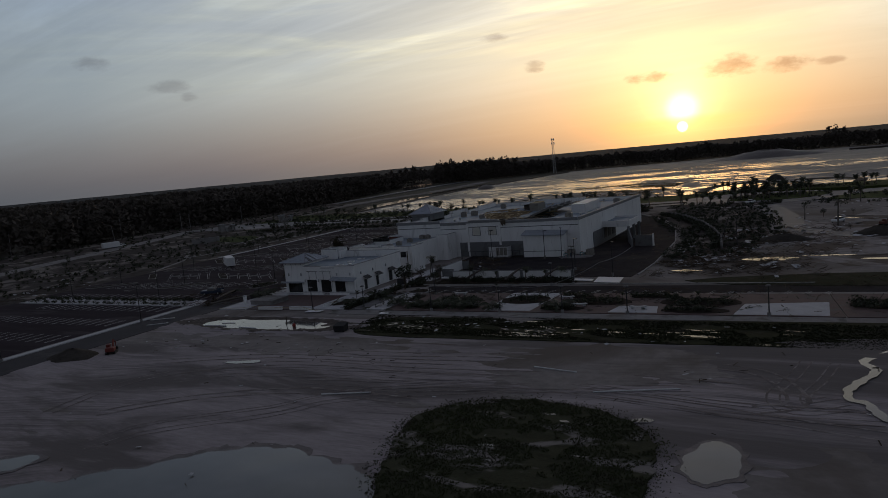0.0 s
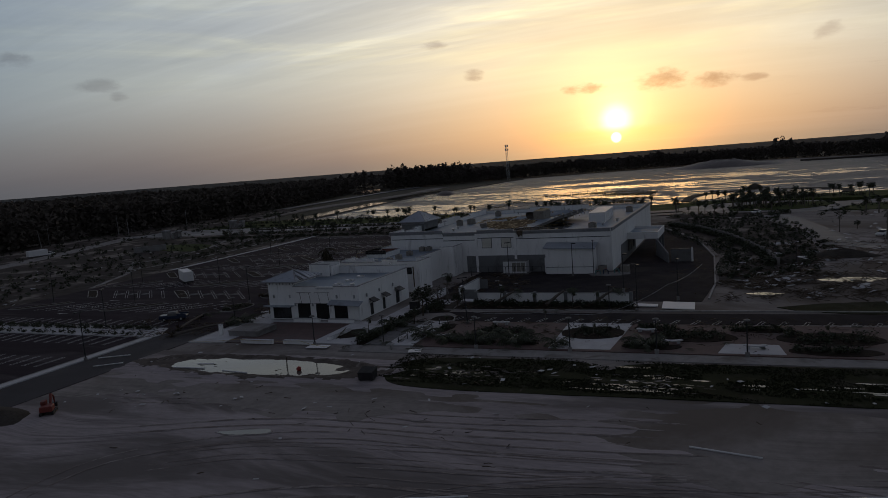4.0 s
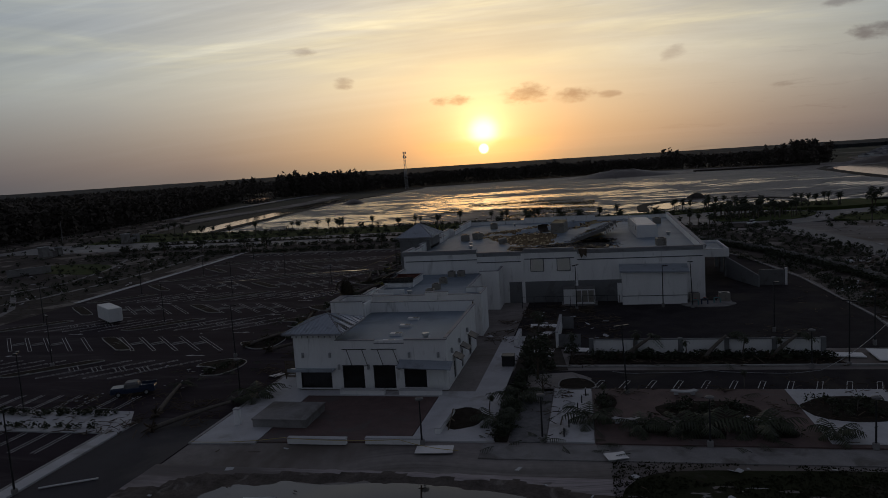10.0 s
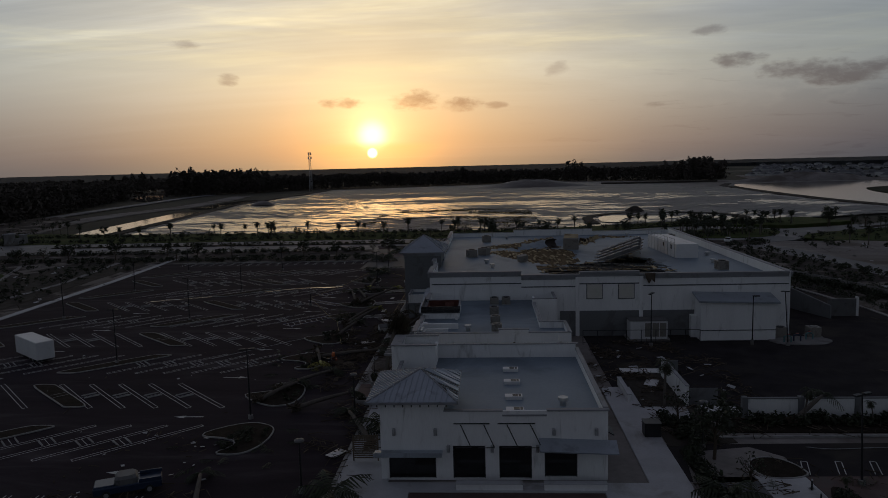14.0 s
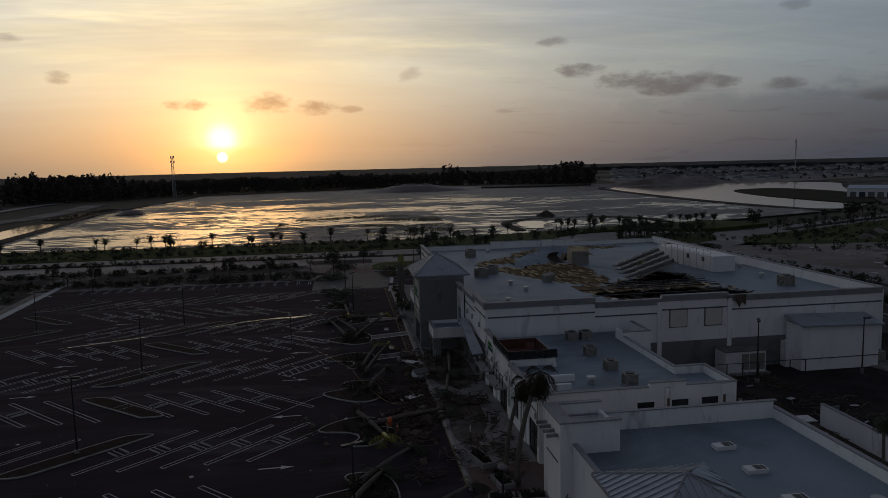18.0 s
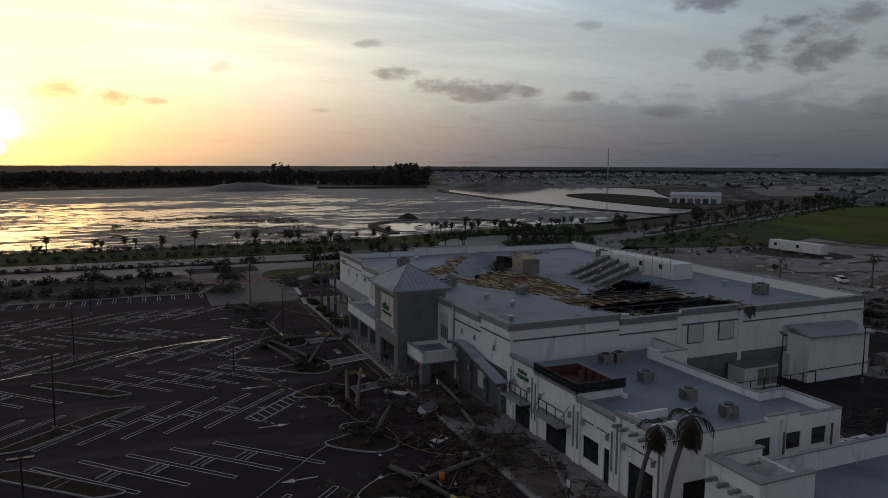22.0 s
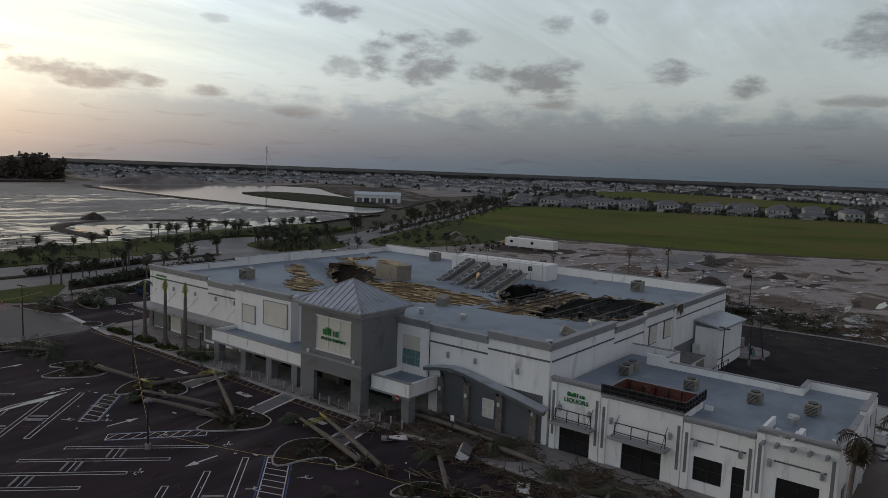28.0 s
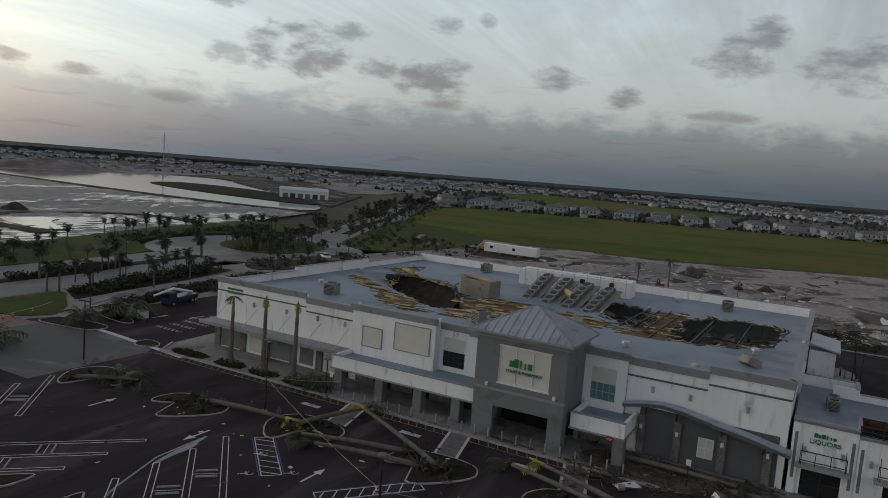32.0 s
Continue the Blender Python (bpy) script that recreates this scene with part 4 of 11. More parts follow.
OVAL = [(x + 0.7 * noise.noise((x * 0.6, y * 0.6, 4)) + 0.35 * noise.noise((x * 2.1, y * 2.1, 9)), y + 0.7 * noise.noise((x * 0.6, y * 0.6, 14)) + 0.35 * noise.noise((x * 2.1, y * 2.1, 19))) for x, y in OVAL]
sheet("oval_lawn", OVAL, 0.24, SOGGY, "oval patch of dark soggy grass with bare sandy spots", 0.6)
sheet("east_scrub", [(78.2, -16), (92, -8), (99, 30), (97, 70), (88, 106), (62, 113), (49, 105.5), (61.6, 80.6), (72.6, 49.4), (77.4, 19)], -0.01, WEEDS, "dark weedy strip beside the service drive", 0.3)
for i in range(190):
    a = rng.random() < 0.5
    x, y = (rng.gauss(49.5, 3.8), rng.gauss(-78.0, 1.5)) if a else (rng.gauss(72.5, 3.6), rng.gauss(-79.6, 1.6))
    sheet("sand_patch", blob(x, max(-81.8, min(-73.5, y)), rng.uniform(0.15, 0.75), rng.uniform(0.06, 0.24), 12, 0.6, i + 5), 0.068, GRADED if i % 3 else WATER, "pale washed-up scrap of sand and film of water in the swale", 0.05)
sheet("canal_bank", smoothed([(86, -36), (118, -29), (200, -26), (200, -40), (114, -43), (92, -41)], 1), 0.03, SWALE, "dark grassy ditch beside the site", 0.3)


def puddle(poly, z=0.02, lab="still shallow rain puddle", mat=PUDDLE):
    return solid("puddle", Mesh().prism(poly, z - 0.02, z), mat, lab, "puddle", "rain puddles")


puddle(smoothed([(3.4, -83.2), (2.6, -79.8), (4.4, -77.4), (8, -75.9), (12.9, -77.2), (18.7, -75.9), (25.4, -76.3), (32.6, -77.9), (33.4, -80), (31.6, -81.8), (24, -83.6), (16.3, -82.8), (9, -84)], 2), -0.02, "long pond of pale rain water in a sand pit")
def ragged(poly, amount=0.5):
    """An outline broken up by small bays and spits."""
    p = smoothed(poly, 3)
    return [(x + amount * (noise.noise((x * 0.5, y * 0.5, 3)) + 0.6 * noise.noise((x * 1.7, y * 1.7, 8))), y + amount * (noise.noise((x * 0.5, y * 0.5, 23)) + 0.6 * noise.noise((x * 1.7, y * 1.7, 28)))) for x, y in p]


def swollen(poly, by):
    cx, cy = sum(p[0] for p in poly) / len(poly), sum(p[1] for p in poly) / len(poly)
    out = []
    for x, y in poly:
        d = math.hypot(x - cx, y - cy)
        q = by * (0.7 + 0.8 * noise.noise((x * 0.7, y * 0.7, 41)))
        out.append((x + (x - cx) / d * q, y + (y - cy) / d * q))
    return out


WETSAND = surface("wet_sand", (0.165, 0.148, 0.146), 0.75, 0.3, 0.5, 4.0, 0.4, spec=0.25, stain=(0.24, 0.215, 0.21), stain_scale=0.4, bump_dist=0.08)
POOLS = [(ragged([(40.7, -142.6), (43.2, -141.2), (46.5, -138.9), (48.9, -135.9), (52.7, -133.7), (53.8, -131.3), (57.4, -128.6), (63.2, -126.2), (66.2, -127.1), (70.6, -128.7), (74.2, -129.2), (77, -131.5), (80, -137), (76, -143), (66, -146), (56, -148), (46, -150), (38, -148)], 0.8), 1.4),
         (ragged([(33.6, -138.5), (36.8, -135.3), (38.2, -137.6), (37.4, -140.6), (34, -142), (31, -140)], 0.5), 0.8), (ragged([(29.3, -102.8), (32.4, -101.6), (35.5, -100.3), (36.6, -101.6), (33.4, -102.9)], 0.25), 0.5),
         (ragged([(101.8, -113.8), (104.6, -115.7), (105.0, -120.8), (102.4, -123.8), (100.0, -121.1), (100.3, -117.0)], 0.45), 0.8), (ragged([(93.6, -111.6), (95.6, -110.4), (96.4, -111.2), (94.6, -112)], 0.2), 0.3)]
for poly, rim in POOLS:
    cx, cy = sum(p[0] for p in poly) / len(poly), sum(p[1] for p in poly) / len(poly)
    top = max(relief(x, y) for x, y in poly + [(cx, cy)]) + 0.02
    wet_rim = swollen(poly, rim)
    sheet("wet_sand", wet_rim, max(relief(x, y) for x, y in wet_rim) * 0.5 + top * 0.5 - 0.002, WETSAND, "dark wet sand round a puddle", 0.3)
    puddle(poly, max(top, max(relief(x, y) for x, y in wet_rim) * 0.5 + top * 0.5 + 0.012))
STREAM = curve([(119, -81.5), (117.6, -83.9), (115.1, -87.7), (116.1, -91.2), (114.2, -95.6), (113.2, -98.6), (113.2, -100.9), (114.7, -101.9), (115.2, -104.0), (116.4, -106.4)], 9)
edge = ribbon(STREAM, 0.5)
edge = [(x + 0.3 * noise.noise((x * 0.9, y * 0.9, 5)), y + 0.3 * noise.noise((x * 0.9, y * 0.9, 6))) for x, y in edge]
puddle(edge, max(relief(x, y) for x, y in edge) * 0.6 + 0.03, "narrow stream of rain water across the sand")
for a in ((101, -12.4, 5.2, 2.6), (103.5, 20, 2.0, 0.8), (112, -9, 4.5, 0.8), (124, -14, 6, 0.8), (130, 12, 4, 0.6), (95, -2, 2.0, 1.2), (86, -26, 3.0, 1.0), (120, 60, 3, 0.5)):
    puddle(blob(*a, 24, 0.3, a[0]), -0.01)
for i in range(24):
    x, y = rng.uniform(66, 118), rng.gauss(-78.5, 2.0)
    if i % 3 == 0:
        x, y = rng.uniform(60, 84), -80.6 + rng.gauss(0, 0.7)
    puddle(blob(x, max(-82.4, min(-73, y)), rng.uniform(0.5, 2.2), rng.uniform(0.12, 0.36), 18, 0.6, i), 0.075, "streak of water among the swale's grass", WATER)
for i in range(9):
    puddle(blob(rng.uniform(79, 94), rng.uniform(-127, -112), rng.uniform(0.3, 0.9), rng.uniform(0.12, 0.3), 14, 0.5, i + 60), 0.255, "water among the oval lawn's grass", WATER)
# the thin sheet of rain water that runs across the lot
puddle(ribbon([(-62, 33.0), (-52, 37.2), (-44, 41.0), (-36, 45.6), (-30, 48.0), (-24, 48.4)], 0.11), 0.004, "thin trickle of rain water across the lot")
puddle(blob(-28, 47.5, 3.5, 0.4, 20, 0.5, 71, 8), 0.005, "thin sheet of rain water on asphalt")

# silt and soaked litter washed over the walk before the shops
for poly in ([(-6.8, 1), (-6.6, 12), (-6.2, 17), (-3, 18), (-0.7, 15), (-0.6, 1), (-3, -1.4)], [(-6.9, -3), (-3.2, -3.6), (-2.2, -9), (-3.0, -16), (-5.0, -20), (-6.9, -18)], [(-6.8, 22), (-6.7, 27), (-6.0, 27), (-6.1, 22)]):
    sheet("wet_silt", tattered(smoothed(poly, 2), 0.55), 0.146, WETBANK, "dark wet silt washed over the shop walk", 0.02)

# ---------------------------------------------------------------- flooded land, canals, lake
MARSH = [(-150, 182), (-60, 179), (20, 179), (52, 187), (95, 205), (150, 215), (230, 246), (219, 330), (224, 481), (236, 590), (120, 850), (-39, 775), (-172, 712), (-184, 470), (-168, 331)]


def marsh_height(x, y):
    a = noise.noise((x * 0.012 + y * 0.003, y * 0.020, 4)) * 0.55 + noise.noise((x * 0.03 + y * 0.012, y * 0.075 - x * 0.012, 8)) * 0.40 + noise.noise((x * 0.10, y * 0.22, 2)) * 0.22
    up = min(1.0, max(0.0, (y - 430) / 330)) * 0.44 + min(1.0, max(0.0, (x - 60) / 160)) * 0.22
    # wheel tracks of the earth movers
    w = noise.noise((x * 0.008, y * 0.008, 1))
    b = 0.34 * math.sin((y + 0.25 * x + 26 * w) * 1.05) * max(0.0, noise.noise((x * 0.008, y * 0.012, 6)) + 0.3)
    b += 0.26 * math.sin((y * 0.55 - 0.6 * x + 34 * noise.noise((x * 0.006, y * 0.006, 3))) * 0.8) * max(0.0, noise.noise((x * 0.01, y * 0.01, 11)) + 0.15)
    b += 0.52 * noise.noise((x * 0.05 + 5 * w, y * 0.6, 12)) + 0.62 * noise.noise((x * 0.16, y * 0.9 + x * 0.2, 14))
    # raised sandy bars that the reeds stand on
    b += 0.5 * max(0.0, noise.noise((x * 0.018, y * 0.05, 21))) * max(0.0, 1 - abs(y - 272) / 60) * min(1.0, max(0.0, (x + 70) / 40))
    return -0.764 + (a + b + up) * 0.46


def make_marsh():
    nx, ny = 250, 640
    xs = [-190 + i * (430 / (nx - 1)) for i in range(nx)]
    ys = [176 + 300 * (j / (ny - 1)) + 380 * (j / (ny - 1)) ** 2 for j in range(ny)]
    ok = [[inside(x, y, MARSH) for x in xs] for y in ys]
    m = Mesh()
    v = [(x, y, marsh_height(x, y) if ok[j][i] else -0.35) for j, y in enumerate(ys) for i, x in enumerate(xs)]
    f = [(j * nx + i, j * nx + i + 1, (j + 1) * nx + i + 1, (j + 1) * nx + i) for j in range(ny - 1) for i in range(nx - 1) if ok[j][i] or ok[j][i + 1] or ok[j + 1][i] or ok[j + 1][i + 1]]
    m.add(v, f)
    solid("mud_flat", m, MUD, "rutted mud flat of cleared land standing in water", kind="structure", smooth=True)
    solid("flood_water", Mesh().prism(MARSH, -1.2, -0.74), WATER, "shallow flood water lying over cleared land", kind="structure")


make_marsh()
LAKEP = smoothed([(238, 250), (288, 286), (348, 372), (384, 430), (444, 520), (498, 588), (484, 656), (400, 656), (340, 656), (270, 645), (247, 597), (235, 480), (229, 370), (231, 303)], 2)
sheet("lake", LAKEP, -0.55, LAKE, "calm grey retention lake", 0.5)
sheet("lake_spit", smoothed([(292, 286), (281, 300), (281, 330), (288, 404), (314, 488), (340, 508), (375, 512), (374, 433), (352, 374)], 2), -0.2, SWALE, "grassy spit in the retention lake", 1.0)
sheet("lake_bank", ribbon([(262, 652), (240, 600), (228, 480), (222, 370), (224, 303), (232, 244)], 3.6), -0.25, EARTH, "low dark bank between mud and lake", 1.0)
sheet("lake_land", [(286, 278), (450, 372), (640, 600), (520, 640), (500, 584), (448, 516), (388, 426), (352, 368)], -0.45, WEEDS, "rough land between the lake and the far shed", 0.8)
sheet("small_pond", smoothed([(61, 212), (62, 230), (65, 246), (77, 251), (88, 244), (77, 236), (71, 222), (70, 212)], 2), -0.5, LAKE, "small curved pond by the roundabout", 0.5)
sheet("pond_shore", ribbon(curve([(57, 206), (58, 238), (67, 256), (86, 267), (108, 263), (122, 255), (130, 238), (128, 222)], 5), 2.4), -0.4, EARTH, "dark earth round the small pond", 0.5)
for pl in (ribbon([(-170, 190), (-175, 240), (-181, 300), (-186, 346)], 8.0), ribbon([(-197, 390), (-198, 440), (-195, 502)], 8.0)):
    sheet("canal", pl, -0.5, LAKE, "straight canal beside the flooded land", 0.4)
sheet("canal_dike", ribbon([(-156, 183), (-163, 250), (-172, 331), (-183, 400), (-184, 480), (-180, 560), (-172, 700)], 3.0), -0.2, EARTH, "dark dike between canal and mud flat", 1.0)
sheet("canal_side", ribbon(curve([(-212, 190), (-214, 220), (-226, 270), (-230, 340), (-222, 415), (-226, 500), (-240, 600)], 4), 9.0), -0.65, GRADED, "pale sandy land beside the causeway", 0.6)
sheet("far_sand", [(216, 560), (240, 590), (420, 630), (700, 760), (620, 980), (380, 980), (330, 760), (120, 850)], -0.6, GRADED, "pale cleared land beyond the lake", 0.7)
sheet("site_beyond", [(430, 420), (600, 560), (760, 640), (900, 560), (700, 470), (520, 400)], -0.6, GRADED, "pale building land by the far shed", 0.7)


POOLW = [(-372, 668), (-350, 578), (-300, 518), (-286, 528), (-322, 596), (-352, 672)]
sheet("wood_pool", smoothed(POOLW, 2), -0.6, LAKE, "pool of flood water at the wood's edge", 0.5)
sheet("low_bank", smoothed([(135, 716), (152, 732), (268, 728), (276, 716), (200, 708)], 2), 1.2, EARTH, "long low dark bank at the end of the mud flat", 2.4)


def heap(name, cx, cy, rx, ry, h, mat, label, seed, z0=0.0, n=22):
    """An uneven heap of loose ground."""
    m = Mesh()
    v, f = [], []
    rings = 6
    for r in range(rings):
        q = 1 - r / (rings - 1)
        for i in range(n):
            a = 2 * math.pi * i / n
            w = 1 + 0.22 * noise.noise((math.cos(a) * 1.5 + seed, math.sin(a) * 1.5, r * 0.4))
            v.append((cx + rx * q * w * math.cos(a), cy + ry * q * w * math.sin(a), z0 - 0.1 + h * (1 - q ** 1.6) * (1 + 0.25 * noise.noise((math.cos(a) * 2, math.sin(a) * 2 + seed, q * 3)))))
    for r in range(rings - 1):
        f += [(r * n + i, r * n + (i + 1) % n, (r + 1) * n + (i + 1) % n, (r + 1) * n + i) for i in range(n)]
    return solid(name, m.add(v, f), mat, label, "heap", "heaps of earth", smooth=True)


heap("earth_mound", 62, 690, 60, 26, 8, MUD, "long flat-topped mound of dredged sand", 2, -0.4)
heap("earth_mound", 88.5, 277, 6, 4, 3.0, EARTH, "dark heap of earth on the mud", 3, -0.6)
heap("earth_mound", 360, 700, 80, 22, 9, GRADED, "far heap of dredged sand", 4, -0.5)
heap("earth_mound", 124, 24, 6, 3.6, 1.9, EARTH, "dark soil heap on the site", 5)
heap("earth_mound", 103, 16, 7.5, 3.0, 1.7, EARTH, "dark soil heap on the site", 6)
heap("earth_mound", 92, 8, 5, 3.0, 1.4, EARTH, "low dark soil heap", 7)
heap("earth_mound", -2.5, -105, 5.5, 3.6, 1.5, EARTH, "heap of earth and roots beside the tractor", 8)
heap("earth_mound", -160, 420, 10, 7, 3, MUD, "pale sand heap on the dike", 9, -0.3)

# ---------------------------------------------------------------- the store
def wall_x(x0, x1, y0, y1, z0, z1, holes=()):
    """A wall that runs along y, with openings (y0, y1, z0, z1) through it."""
    m = Mesh()
    ys = sorted({y0, y1, *[h[0] for h in holes], *[h[1] for h in holes]})
    zs = sorted({z0, z1, *[h[2] for h in holes], *[h[3] for h in holes]})
    full = lambda i, j: 0 <= i < len(ys) - 1 and 0 <= j < len(zs) - 1 and not any(h[0] <= ys[i] and h[1] >= ys[i + 1] and h[2] <= zs[j] and h[3] >= zs[j + 1] for h in holes)
    ids = {}

    def at(x, i, j):
        if (x, i, j) not in ids:
            ids[x, i, j] = len(m.v)
            m.v.append((x0 if x == 0 else x1, ys[i], zs[j]))
        return ids[x, i, j]
    for i in range(len(ys) - 1):
        for j in range(len(zs) - 1):
            if full(i, j):
                m.f.append((at(0, i, j), at(0, i, j + 1), at(0, i + 1, j + 1), at(0, i + 1, j)))
                m.f.append((at(1, i, j), at(1, i + 1, j), at(1, i + 1, j + 1), at(1, i, j + 1)))
                for di, dj, (a, b) in ((-1, 0, ((i, j), (i, j + 1))), (1, 0, ((i + 1, j + 1), (i + 1, j))), (0, -1, ((i + 1, j), (i, j))), (0, 1, ((i, j + 1), (i + 1, j + 1)))):
                    if not full(i + di, j + dj):
                        m.f.append((at(0, *a), at(1, *a), at(1, *b), at(0, *b)))
    return m


def wall_y(y0, y1, x0, x1, z0, z1, holes=()):
    """A wall that runs along x, with openings (x0, x1, z0, z1) through it."""
    m = wall_x(y0, y1, x0, x1, z0, z1, holes)
    m.v = [(y, x, z) for x, y, z in m.v]
    m.f = [f[::-1] for f in m.f]
    return m


def cornice(m, axis, at, lo, hi, top, out, h=0.75):
    """A stepped cornice on the outer side of a wall."""
    for d, a, b in ((0.10, h, h * 0.55), (0.2, h * 0.55, h * 0.25), (0.3, h * 0.25, 0.0)):
        o = at + out * d
        if axis == "x":
            m.box(min(at, o), lo, top - a, max(at, o), hi, top - b)
        else:
            m.box(lo, min(at, o), top - a, hi, max(at, o), top - b)
    return m


def cap(m, x0, y0, x1, y1, z, o=0.06):
    return m.box(x0 - o, y0 - o, z, x1 + o, y1 + o, z + 0.09)


def window_x(name, x, y0, y1, z0, z1, cols, rows, parent, glass=GLASS, out=-1, frame=STEEL, t=0.07, label=""):
    """A window in a wall that runs along y: frame with bars, and one pane for every field."""
    h = t / 2
    v = [(x + s, y, z) for s in (-0.06, 0.06) for g in (-h, h) for y, z in ((y0 + g, z0 + g), (y1 - g, z0 + g), (y1 - g, z1 - g), (y0 + g, z1 - g))]
    f = []
    for i in range(4):
        j = (i + 1) % 4
        f += [(i, j, 4 + j, 4 + i), (8 + j, 8 + i, 12 + i, 12 + j), (i, 8 + i, 8 + j, j), (4 + j, 12 + j, 12 + i, 4 + i)]
    w = part(name, Mesh().add(v, f), frame, parent, label)
    for i in range(1, cols):
        y = y0 + (y1 - y0) * i / cols
        part("mullion", Mesh().box(x - 0.05, y - h, z0 + h, x + 0.05, y + h, z1 - h), frame, w)
    for j in range(1, rows):
        z = z0 + (z1 - z0) * j / rows
        part("glazing_bar", Mesh().box(x - 0.045, y0 + h, z - h, x + 0.045, y1 - h, z + h), frame, w)
    for i in range(cols):
        for j in range(rows):
            a, b = y0 + (y1 - y0) * i / cols + t / 2, y0 + (y1 - y0) * (i + 1) / cols - t / 2
            c, d = z0 + (z1 - z0) * j / rows + t / 2, z0 + (z1 - z0) * (j + 1) / rows - t / 2
            part("pane", Mesh().box(x - 0.012, a, c, x + 0.012, b, d), glass, w)
    return w


def wall_light(x, y, z, parent, axis="x", s=0.28):
    m = Mesh()
    if axis == "x":
        m.soft(x - 0.28, y - s / 2, z, x, y + s / 2, z + 0.62, 0.05)
    else:
        m.soft(x - s / 2, y - 0.28, z, x + s / 2, y, z + 0.62, 0.05)
    return part("wall_light", m, GALV, parent, "grey box wall lamp")


def make_store():
    st = thing("supermarket_building", "large white stuccoed supermarket with its roof torn open", "building")
    L, W = 73.0, 55.5
    # front
    front = [(0, 7.3, 10.35, 0.0), (7.3, 15.0, 9.75, 0.0), (15.0, 19.4, 10.1, -0.5), (29.0, 33.2, 9.3, 0.0), (33.2, 36.9, 9.5, 0.0), (36.9, 48.6, 10.0, -1.3), (48.6, 57.0, 9.3, 0.0), (57.0, 73.0, 9.85, 0.0)]
    for a, b, top, dx in front:
        holes = []
        if a == 33.2:
            holes = [(33.6, 36.4, 4.5, 7.9)]
        if a == 29.0:
            holes = [(29.6, 31.6, 4.5, 7.9)]
        if a == 15.0:
            holes = [(16.0, 18.6, 4.8, 8.2)]
        if a in (36.9,):
            part("wall", wall_x(dx, dx + 0.35, a, b, 3.8, top), STUCCO, st)
            [part("wall_return", Mesh().box(dx + 0.352, y, 3.8, 0.0, y + 0.3, top), STUCCO, st) for y in (a, b - 0.3)]
        else:
            part("wall", wall_x(dx, dx + 0.35, a, b, 0.0 if a < 15 or a > 48 else 3.8, top, holes), STUCCO, st)
        c = cornice(Mesh(), "x", dx, a - (0.3 if dx else 0), b + (0.3 if dx else 0), top, -1)
        cap(c, dx - 0.3, a, dx + 0.4, b, top, 0.03)
        part("cornice", c, TRIM, st, "stepped grey cornice")
        if dx == 0 and a not in (29.0, 33.2):
            part("band", Mesh().box(-0.05, a, top - 1.9, -0.003, b, top - 1.72), BAND, st, "thin dark band")
    part("ground_wall", Mesh().box(0.002, 15.0, 0.0, 0.35, 19.4, 3.8).box(0.002, 29.0, 0.0, 0.35, 48.6, 3.8), STONE, st, "stone-clad wall under the canopy")
    # windows and louvre boards
    window_x("window", 0.1, 33.6, 36.4, 4.5, 6.3, 4, 3, st)
    part("window_board", Mesh().box(0.02, 33.6, 6.3, 0.12, 36.4, 7.9), BOARD, st, "pale louvred board over the window")
    window_x("window", 0.1, 29.6, 31.6, 4.5, 6.3, 3, 3, st)
    part("window_board", Mesh().box(0.02, 29.6, 6.3, 0.12, 31.6, 7.9), BOARD, st, "pale louvred board over the window")
    window_x("window", -0.4, 16.0, 18.6, 4.8, 6.6, 4, 2, st, TEAL, frame=GALV)
    part("window_board", Mesh().box(-0.48, 16.0, 6.6, -0.38, 18.6, 8.2), BOARD, st, "pale louvred board over the window")
    for y0, y1, z0, z1 in ((44.2, 46.9, 5.2, 7.5), (37.6, 42.3, 5.6, 8.7)):
        m = Mesh()
        for i in range(14):
            z = z0 + (z1 - z0) * i / 14
            m.obox(Matrix.Translation((-1.36, (y0 + y1) / 2, z + (z1 - z0) / 28)) @ pose(0, 0, 0, 0, 18, 0), 0.06, y1 - y0, (z1 - z0) / 14)
        lv = part("louvre", m, BOARD, st, "pale louvred panel")
        part("louvre_frame", Mesh().box(-1.44, y0 - 0.1, z0 - 0.1, -1.3, y0, z1 + 0.1).box(-1.44, y1, z0 - 0.1, -1.3, y1 + 0.1, z1 + 0.1).box(-1.44, y0, z1, -1.3, y1, z1 + 0.1).box(-1.44, y0, z0 - 0.1, -1.3, y1, z0), TRIM, lv)
    for y in (3.6, 8.8, 12.4, 50.6, 55.0, 60.2, 66.0):
        wall_light(0.0, y, 6.6, st)
    part("bar_sign", Mesh().box(-0.12, 68.2, 8.35, -0.003, 71.0, 8.6).box(-0.12, 68.2, 7.85, -0.003, 71.0, 8.1), GREEN, st, "two green sign bars")
    # long flat canopy left of the panels, with its hanger rods and stone piers
    part("flat_canopy", Mesh().box(-2.6, 48.8, 3.55, 0.0, 73.6, 3.95), TRIM, st, "long grey flat canopy")
    for y in (50.6, 55.0, 60.2, 66.0, 71.5):
        part("hanger_rod", Mesh().tube([(-2.3, y, 3.95), (-0.02, y - 0.6, 6.4)], 0.035, 6), GALV, st)
    for y in (50.2, 54.3, 58.7, 63.2, 67.6, 72.4):
        p = part("pier", Mesh().box(-0.28, y - 0.5, 0.14, 0.0, y + 0.5, 3.55), STONE, st, "stacked stone pier")
    for y in (52.2, 56.5, 65.4):
        part("wall_panel", Mesh().box(-0.10, y - 1.1, 0.5, -0.003, y + 1.1, 3.3), BOARD if y != 56.5 else GREY, st, "shop front panel")
